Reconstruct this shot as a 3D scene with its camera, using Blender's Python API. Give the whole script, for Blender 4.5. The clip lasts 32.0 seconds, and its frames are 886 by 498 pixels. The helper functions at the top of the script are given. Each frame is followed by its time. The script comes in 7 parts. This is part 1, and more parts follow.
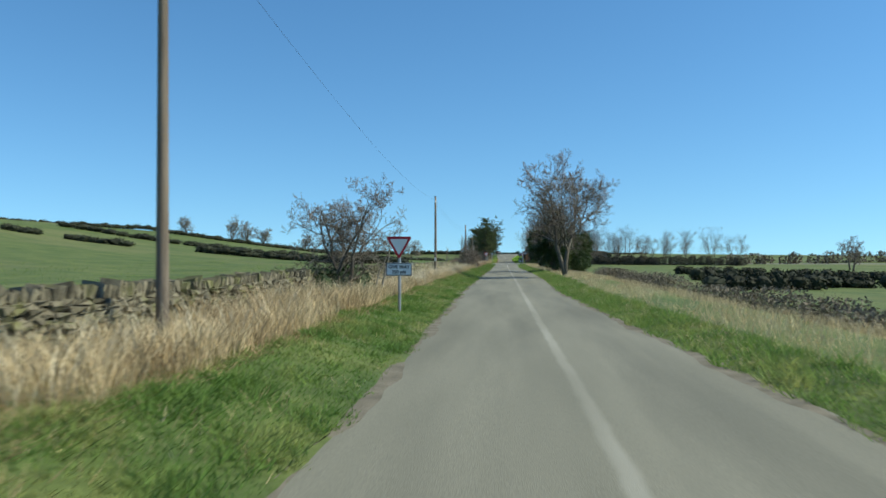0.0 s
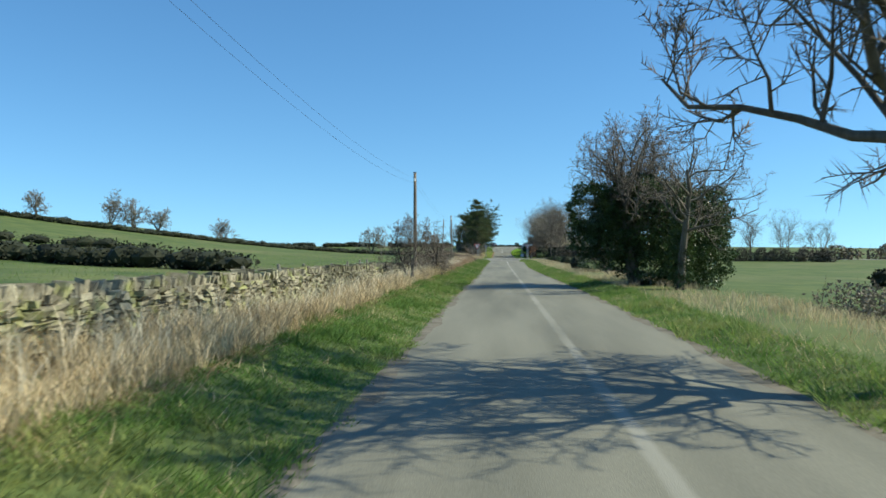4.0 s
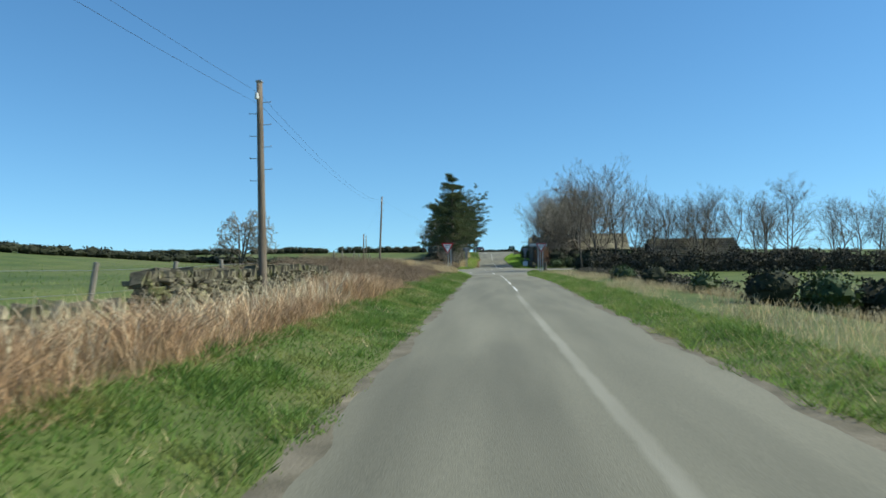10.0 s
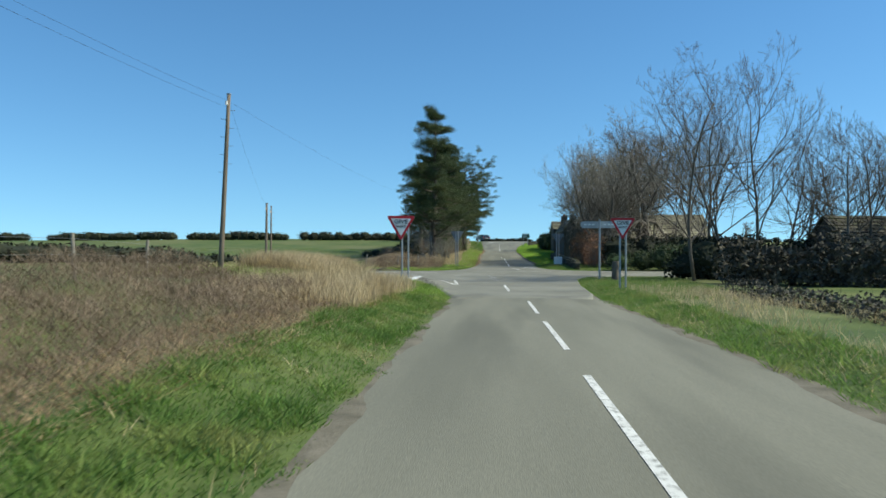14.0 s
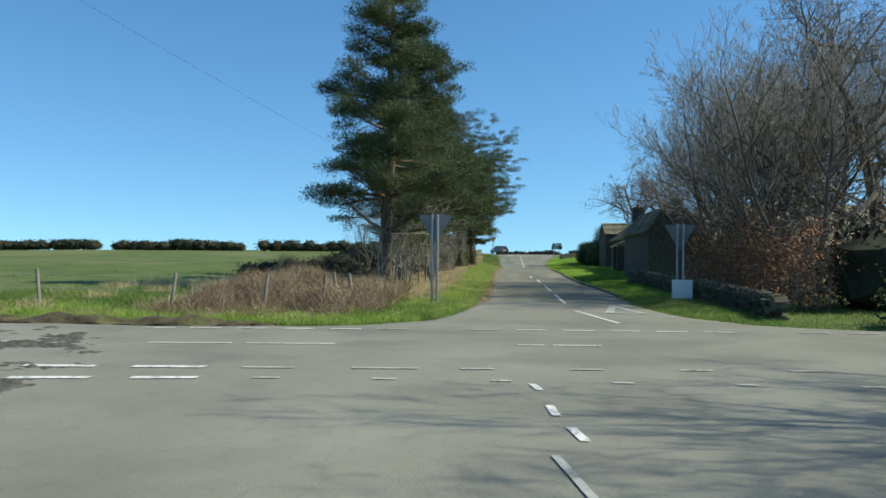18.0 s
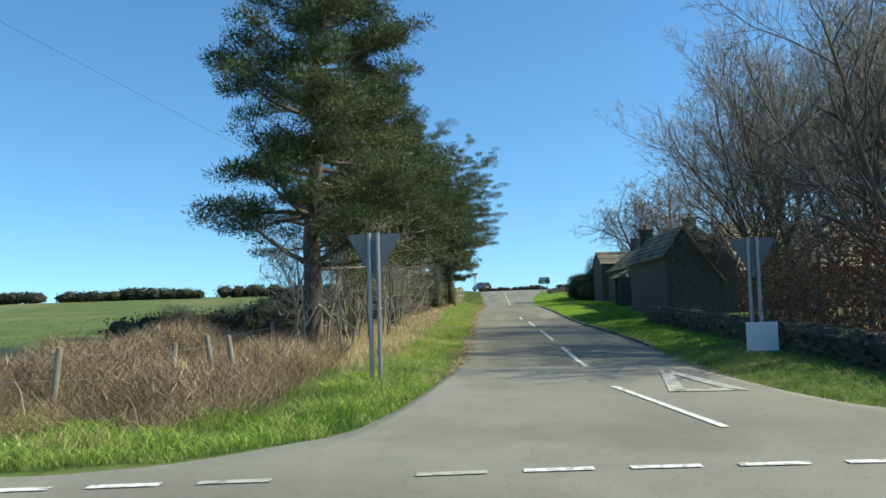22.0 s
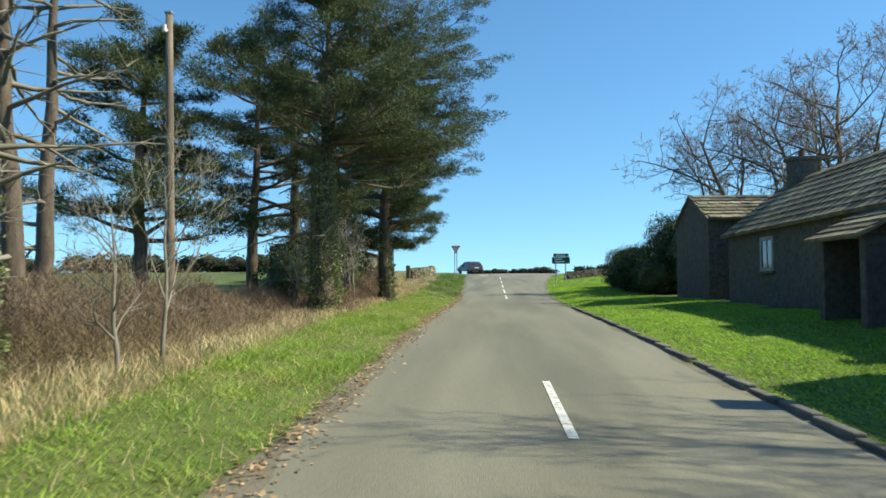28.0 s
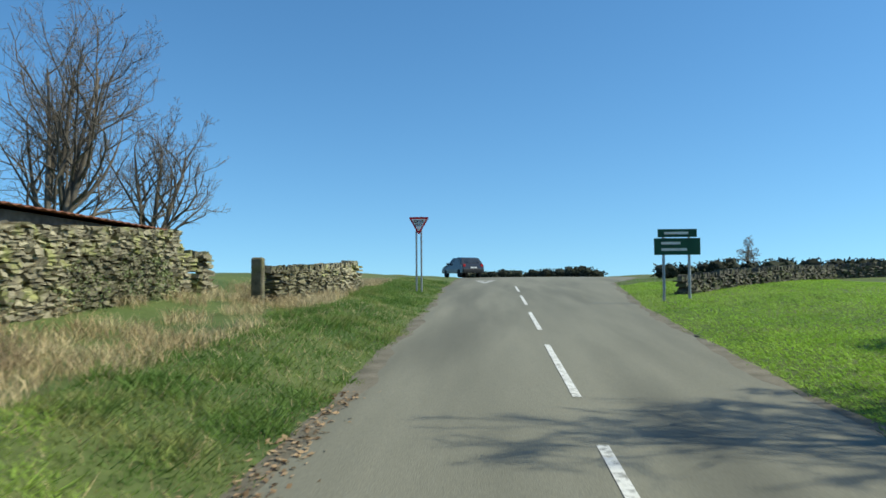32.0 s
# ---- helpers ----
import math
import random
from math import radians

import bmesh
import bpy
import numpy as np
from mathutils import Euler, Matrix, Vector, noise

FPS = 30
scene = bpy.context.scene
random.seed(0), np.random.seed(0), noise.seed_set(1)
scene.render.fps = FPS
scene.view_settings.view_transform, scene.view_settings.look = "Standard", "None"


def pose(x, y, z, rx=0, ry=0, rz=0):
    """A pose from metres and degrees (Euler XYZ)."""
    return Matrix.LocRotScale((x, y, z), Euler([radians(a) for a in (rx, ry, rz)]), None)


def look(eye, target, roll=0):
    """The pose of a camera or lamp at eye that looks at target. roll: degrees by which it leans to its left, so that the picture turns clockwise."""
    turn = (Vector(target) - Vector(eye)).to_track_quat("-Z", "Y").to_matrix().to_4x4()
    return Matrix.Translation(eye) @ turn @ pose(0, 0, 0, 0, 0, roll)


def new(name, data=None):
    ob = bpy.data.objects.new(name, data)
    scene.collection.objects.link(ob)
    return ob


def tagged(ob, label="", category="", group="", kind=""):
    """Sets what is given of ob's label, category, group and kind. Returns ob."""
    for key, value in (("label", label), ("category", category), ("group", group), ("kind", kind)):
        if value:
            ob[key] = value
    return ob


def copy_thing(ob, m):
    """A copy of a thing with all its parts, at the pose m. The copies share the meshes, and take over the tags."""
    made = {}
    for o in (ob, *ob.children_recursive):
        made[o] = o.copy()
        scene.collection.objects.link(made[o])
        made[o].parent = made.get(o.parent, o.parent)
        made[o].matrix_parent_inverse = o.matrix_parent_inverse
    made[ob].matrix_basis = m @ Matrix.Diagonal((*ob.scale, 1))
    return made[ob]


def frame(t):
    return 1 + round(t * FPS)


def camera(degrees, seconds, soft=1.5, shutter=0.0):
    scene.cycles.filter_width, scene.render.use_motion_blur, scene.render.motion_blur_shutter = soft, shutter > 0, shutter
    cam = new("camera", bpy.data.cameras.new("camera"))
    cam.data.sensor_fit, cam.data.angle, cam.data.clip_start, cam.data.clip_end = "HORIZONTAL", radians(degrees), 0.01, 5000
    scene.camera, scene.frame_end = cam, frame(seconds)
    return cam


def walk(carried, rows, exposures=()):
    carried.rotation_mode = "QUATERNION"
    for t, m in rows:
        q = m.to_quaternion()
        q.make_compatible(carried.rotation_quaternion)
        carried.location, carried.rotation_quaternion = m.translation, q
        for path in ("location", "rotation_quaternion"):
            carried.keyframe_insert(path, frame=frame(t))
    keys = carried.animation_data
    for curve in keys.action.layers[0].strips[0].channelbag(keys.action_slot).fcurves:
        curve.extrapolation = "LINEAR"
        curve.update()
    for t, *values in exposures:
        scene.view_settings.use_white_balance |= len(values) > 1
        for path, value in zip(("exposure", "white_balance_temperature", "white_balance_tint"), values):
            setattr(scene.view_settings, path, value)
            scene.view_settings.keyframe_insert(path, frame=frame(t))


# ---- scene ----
cam = camera(60.0, 32.0, 1.6, 0.15)
PATH = [
    (0, (0.055, 29.322, 1.651), (-0.099, 31.316, 1.674), -0.1),
    (0.5, (-0.135, 37.254, 1.626), (-0.294, 39.247, 1.649), 0.1),
    (1, (-0.281, 43.986, 1.584), (-0.429, 45.98, 1.606), 0.7),
    (2, (-0.501, 58.706, 1.436), (-0.637, 60.701, 1.448), 0.9),
    (3, (-0.255, 71.274, 1.671), (-0.4, 73.268, 1.674), -0.1),
    (3.5, (-0.288, 76.943, 1.654), (-0.432, 78.938, 1.659), -0.1),
    (5.5, (-0.002, 98.205, 1.706), (-0.137, 100.201, 1.711), -0.0),
    (6, (-0.03, 103.671, 1.658), (-0.164, 105.666, 1.664), -0.1),
    (6.5, (-0.011, 108.866, 1.593), (-0.145, 110.862, 1.598), -0.5),
    (7, (-0.037, 114.082, 1.533), (-0.17, 116.078, 1.538), -0.9),
    (8, (-0.07, 125.226, 1.57), (-0.203, 127.222, 1.567), -0.0),
    (9, (-0.279, 137.302, 1.586), (-0.403, 139.298, 1.595), -0.6),
    (10, (-0.188, 147.985, 1.428), (-0.3, 149.982, 1.453), -0.6),
    (11, (-0.054, 160.174, 1.615), (-0.172, 162.17, 1.629), -0.3),
    (12, (0.023, 171.198, 1.562), (-0.101, 173.194, 1.571), 0.3),
    (12.5, (0.001, 176.568, 1.464), (-0.123, 178.565, 1.472), 0.2),
    (13, (-0.049, 181.859, 1.518), (-0.169, 183.855, 1.524), 0.4),
    (14, (-0.068, 191.554, 1.568), (-0.197, 193.55, 1.566), 0.2),
    (14.5, (-0.194, 196.297, 1.561), (-0.329, 198.292, 1.559), 0.2),
    (16.5, (-0.722, 215.846, 1.38), (-0.864, 217.841, 1.401), 1.6),
    (17, (-0.804, 219.407, 1.421), (-0.949, 221.401, 1.442), 1.1),
    (18, (-0.57, 227.295, 1.395), (-0.741, 229.288, 1.433), 0.5),
    (19, (-0.646, 231.342, 1.427), (-0.825, 233.334, 1.471), -0.1),
    (20, (-0.591, 233.289, 1.46), (-0.767, 235.281, 1.516), -0.8),
    (21, (-0.633, 234.472, 1.506), (-0.788, 236.463, 1.611), -1.1),
    (21.5, (-0.64, 235.276, 1.518), (-0.785, 237.266, 1.648), -1.2),
    (22, (-0.631, 236.245, 1.558), (-0.754, 238.236, 1.696), -1.7),
    (22.5, (-0.564, 237.915, 1.522), (-0.663, 239.909, 1.643), -1.2),
    (23, (-0.43, 240.25, 1.59), (-0.508, 242.247, 1.673), -1.8),
    (23.5, (-0.38, 242.5, 1.54), (-0.417, 244.5, 1.565), -1.2),
    (24, (-0.26, 245.0, 1.53), (-0.275, 247.0, 1.543), -0.5),
    (24.5, (-0.13, 247.3, 1.59), (-0.14, 249.3, 1.609), 0.3),
    (25, (0.041, 249.616, 1.658), (0.029, 251.616, 1.698), 0.8),
    (25.5, (0.339, 252.679, 1.749), (0.304, 254.677, 1.812), 1.1),
    (27.5, (0.25, 267.084, 1.883), (0.148, 269.08, 1.969), 0.7),
    (28, (0.209, 270.809, 1.858), (0.088, 272.803, 1.95), -0.3),
    (28.5, (0.109, 275.358, 1.94), (-0.027, 277.351, 2.03), -0.3),
    (29, (0.019, 280.41, 2.153), (-0.126, 282.403, 2.234), 0.3),
    (30, (-0.155, 289.403, 2.355), (-0.272, 291.399, 2.408), 0.5),
    (30.5, (-0.141, 294.421, 2.367), (-0.255, 296.417, 2.431), 0.4),
    (31, (0.003, 299.479, 2.421), (-0.114, 301.474, 2.501), 0.2),
    (31.5, (0.085, 304.052, 2.521), (-0.037, 306.046, 2.605), 0.1),
    (32, (0.228, 308.925, 2.544), (0.093, 310.919, 2.64), -0.3),
]
walk(cam, [(t, look(eye, target, roll)) for t, eye, target, roll in PATH], [(0, 0.1, 6550, 4), (3, 0.16, 6550, 4), (5.8, 0.32, 6550, 4), (6.4, 0.32, 6550, 4), (7.6, 0.1, 6550, 4), (15, 0.1, 6550, 4), (17, 0.17, 6650, 4), (21, 0.3, 6650, 4), (24, 0.6, 7100, 4), (25.5, 0.6, 7200, 4), (28, 0.5, 7000, 4), (30, 0.42, 7000, 4), (31, 0.2, 6600, 4), (32, 0.1, 6500, 4)])

# world, sun
world = bpy.data.worlds.new("world")
scene.world = world
world.use_nodes = True
wn, wl = world.node_tree.nodes, world.node_tree.links
sky = wn.new("ShaderNodeTexSky")
sky.sky_type = "NISHITA"
sky.sun_disc = False
SUN_ELEV, SUN_AZ = radians(44), radians(91)   # azimuth from +y towards +x
sky.sun_elevation, sky.sun_rotation = SUN_ELEV, SUN_AZ
sky.air_density, sky.dust_density, sky.ozone_density, sky.altitude = 1.0, 0.15, 4.0, 200
tint = wn.new("ShaderNodeHueSaturation")
tint.inputs["Saturation"].default_value = 1.12
wtc, wvm = wn.new("ShaderNodeTexCoord"), wn.new("ShaderNodeVectorMath")
wvm.operation = "MULTIPLY_ADD"
wvm.inputs[1].default_value, wvm.inputs[2].default_value = (1, 1, 0.92), (0, 0, 0.09)
wl.new(wtc.outputs["Generated"], wvm.inputs[0])
wl.new(wvm.outputs[0], sky.inputs["Vector"])
wl.new(sky.outputs[0], tint.inputs["Color"])
cool = wn.new("ShaderNodeMix")
cool.data_type, cool.blend_type = "RGBA", "MULTIPLY"
cool.inputs[0].default_value = 1.0
cool.inputs[7].default_value = (0.80, 0.98, 1.01, 1)
wl.new(tint.outputs[0], cool.inputs[6])
wl.new(cool.outputs[2], wn["Background"].inputs[0])
wn["Background"].inputs[1].default_value = 0.15
sun = new("sun", bpy.data.lights.new("sun", "SUN"))
sun.data.energy, sun.data.angle, sun.data.color = 5.0, radians(0.53), (1.0, 0.95, 0.78)
sd = Vector((math.sin(SUN_AZ) * math.cos(SUN_ELEV), math.cos(SUN_AZ) * math.cos(SUN_ELEV), math.sin(SUN_ELEV)))
sun.matrix_world = look(sd * 50, (0, 0, 0))

# ---- materials ----
def mat(name, c1, c2, scale=3.0, rough=0.8, bump=0.3, bscale=40.0, fine=0.25, metal=0.0, spec=0.3, rnd=0.0, isl=0.0, coord="Object", stretch=(1, 1, 1), c3=None, c3amt=0.5, c3scale=0.5, trans=0.0, cracks=0.0, oldline=None):
    """Two-scale noise colour with bump; rnd/isl vary the value per object or per island."""
    m = bpy.data.materials.new(name)
    m.use_nodes = True
    n, l = m.node_tree.nodes, m.node_tree.links
    b = n["Principled BSDF"]
    b.inputs["Roughness"].default_value, b.inputs["Metallic"].default_value = rough, metal
    b.inputs["Specular IOR Level"].default_value = spec
    tc = n.new("ShaderNodeTexCoord")
    mp = n.new("ShaderNodeMapping")
    mp.inputs["Scale"].default_value = stretch
    if coord == "World":
        g = n.new("ShaderNodeNewGeometry")
        l.new(g.outputs["Position"], mp.inputs[0])
    else:
        l.new(tc.outputs[coord], mp.inputs[0])
    big = n.new("ShaderNodeTexNoise")
    big.inputs["Scale"].default_value, big.inputs["Detail"].default_value = scale, 5
    l.new(mp.outputs[0], big.inputs["Vector"])
    sm = n.new("ShaderNodeTexNoise")
    sm.inputs["Scale"].default_value, sm.inputs["Detail"].default_value = bscale, 4
    l.new(mp.outputs[0], sm.inputs["Vector"])
    cr = n.new("ShaderNodeValToRGB")
    cr.color_ramp.elements[0].position, cr.color_ramp.elements[1].position = 0.3, 0.7
    cr.color_ramp.elements[0].color, cr.color_ramp.elements[1].color = (*c1, 1), (*c2, 1)
    l.new(big.outputs[0], cr.inputs[0])
    col = cr.outputs[0]
    if c3:
        n3 = n.new("ShaderNodeTexNoise")
        n3.inputs["Scale"].default_value, n3.inputs["Detail"].default_value = c3scale, 6
        l.new(mp.outputs[0], n3.inputs["Vector"])
        r3 = n.new("ShaderNodeValToRGB")
        r3.color_ramp.elements[0].position, r3.color_ramp.elements[1].position = 0.5, 0.66
        r3.color_ramp.elements[0].color, r3.color_ramp.elements[1].color = (0, 0, 0, 1), (c3amt, c3amt, c3amt, 1)
        l.new(n3.outputs[0], r3.inputs[0])
        mx = n.new("ShaderNodeMix")
        mx.data_type = "RGBA"
        l.new(r3.outputs[0], mx.inputs[0])
        l.new(col, mx.inputs[6])
        mx.inputs[7].default_value = (*c3, 1)
        col = mx.outputs[2]
    hsv = n.new("ShaderNodeHueSaturation")
    l.new(col, hsv.inputs["Color"])
    ma = n.new("ShaderNodeMath")
    ma.operation = "MULTIPLY_ADD"
    l.new(sm.outputs[0], ma.inputs[0])
    ma.inputs[1].default_value, ma.inputs[2].default_value = 2 * fine, 1 - fine
    val = ma.outputs[0]
    for amt, out in ((rnd, "object"), (isl, "island")):
        if amt:
            if out == "object":
                src = n.new("ShaderNodeObjectInfo").outputs["Random"]
            else:
                src = n.new("ShaderNodeNewGeometry").outputs["Random Per Island"]
            m2 = n.new("ShaderNodeMath")
            m2.operation = "MULTIPLY_ADD"
            l.new(src, m2.inputs[0])
            m2.inputs[1].default_value, m2.inputs[2].default_value = 2 * amt, 1 - amt
            m3 = n.new("ShaderNodeMath")
            m3.operation = "MULTIPLY"
            l.new(val, m3.inputs[0])
            l.new(m2.outputs[0], m3.inputs[1])
            val = m3.outputs[0]
    l.new(val, hsv.inputs["Value"])
    l.new(hsv.outputs[0], b.inputs["Base Color"])
    if cracks:
        vo = n.new("ShaderNodeTexVoronoi")
        vo.feature = "DISTANCE_TO_EDGE"
        vo.inputs["Scale"].default_value = 1.6
        wv = n.new("ShaderNodeTexNoise")
        wv.inputs["Scale"].default_value, wv.inputs["Detail"].default_value = 1.3, 5
        l.new(mp.outputs[0], wv.inputs["Vector"])
        av = n.new("ShaderNodeVectorMath")
        av.operation = "MULTIPLY_ADD"
        l.new(wv.outputs[1], av.inputs[0])
        av.inputs[1].default_value = (1.1, 1.1, 1.1)
        l.new(mp.outputs[0], av.inputs[2])
        l.new(av.outputs[0], vo.inputs["Vector"])
        cr2 = n.new("ShaderNodeValToRGB")
        cr2.color_ramp.elements[0].position, cr2.color_ramp.elements[1].position = 0.004, 0.022
        cr2.color_ramp.elements[0].color, cr2.color_ramp.elements[1].color = (1 - cracks, 1 - cracks, 1 - cracks, 1), (1, 1, 1, 1)
        l.new(vo.outputs[0], cr2.inputs[0])
        mc = n.new("ShaderNodeMath")
        mc.operation = "MULTIPLY"
        l.new(val, mc.inputs[0])
        l.new(cr2.outputs[0], mc.inputs[1])
        l.new(mc.outputs[0], hsv.inputs["Value"])
    if oldline:
        # rubbed-out remains of a centre line: x, half width, end, colour
        lx, lw, ly, lc = oldline
        pos = n.new("ShaderNodeNewGeometry")
        sep = n.new("ShaderNodeSeparateXYZ")
        l.new(pos.outputs["Position"], sep.inputs[0])
        wob_ = n.new("ShaderNodeTexNoise")
        wob_.inputs["Scale"].default_value, wob_.inputs["Detail"].default_value = 0.9, 6
        l.new(pos.outputs["Position"], wob_.inputs["Vector"])
        off = n.new("ShaderNodeMath")
        off.operation = "MULTIPLY_ADD"
        off.inputs[1].default_value, off.inputs[2].default_value = 0.12, -lx - 0.06
        l.new(wob_.outputs[0], off.inputs[0])
        dx = n.new("ShaderNodeMath")
        dx.operation = "ADD"
        l.new(sep.outputs[0], dx.inputs[0])
        l.new(off.outputs[0], dx.inputs[1])
        ab = n.new("ShaderNodeMath")
        ab.operation = "ABSOLUTE"
        l.new(dx.outputs[0], ab.inputs[0])
        m1 = n.new("ShaderNodeMapRange")
        m1.interpolation_type = "SMOOTHSTEP"
        m1.inputs[1].default_value, m1.inputs[2].default_value, m1.inputs[3].default_value, m1.inputs[4].default_value = lw * 0.3, lw, 1.0, 0.0
        l.new(ab.outputs[0], m1.inputs[0])
        m2 = n.new("ShaderNodeMapRange")
        m2.inputs[1].default_value, m2.inputs[2].default_value, m2.inputs[3].default_value, m2.inputs[4].default_value = ly - 6, ly, 1.0, 0.0
        l.new(sep.outputs[1], m2.inputs[0])
        wear = n.new("ShaderNodeMapRange")
        wear.inputs[1].default_value, wear.inputs[2].default_value = 0.3, 0.62
        l.new(big.outputs[0], wear.inputs[0])
        p1, p2 = n.new("ShaderNodeMath"), n.new("ShaderNodeMath")
        p1.operation = p2.operation = "MULTIPLY"
        l.new(m1.outputs[0], p1.inputs[0])
        l.new(m2.outputs[0], p1.inputs[1])
        l.new(p1.outputs[0], p2.inputs[0])
        l.new(wear.outputs[0], p2.inputs[1])
        mo = n.new("ShaderNodeMix")
        mo.data_type = "RGBA"
        l.new(p2.outputs[0], mo.inputs[0])
        l.new(hsv.outputs[0], mo.inputs[6])
        mo.inputs[7].default_value = (*lc, 1)
        l.new(mo.outputs[2], b.inputs["Base Color"])
    if trans:
        tb = n.new("ShaderNodeBsdfTranslucent")
        l.new(hsv.outputs[0], tb.inputs["Color"])
        ms = n.new("ShaderNodeMixShader")
        ms.inputs[0].default_value = trans
        l.new(b.outputs[0], ms.inputs[1])
        l.new(tb.outputs[0], ms.inputs[2])
        l.new(ms.outputs[0], n["Material Output"].inputs[0])
    if bump:
        bp = n.new("ShaderNodeBump")
        bp.inputs["Strength"].default_value, bp.inputs["Distance"].default_value = bump, 0.02
        l.new(sm.outputs[0], bp.inputs["Height"])
        l.new(bp.outputs[0], b.inputs["Normal"])
    return m

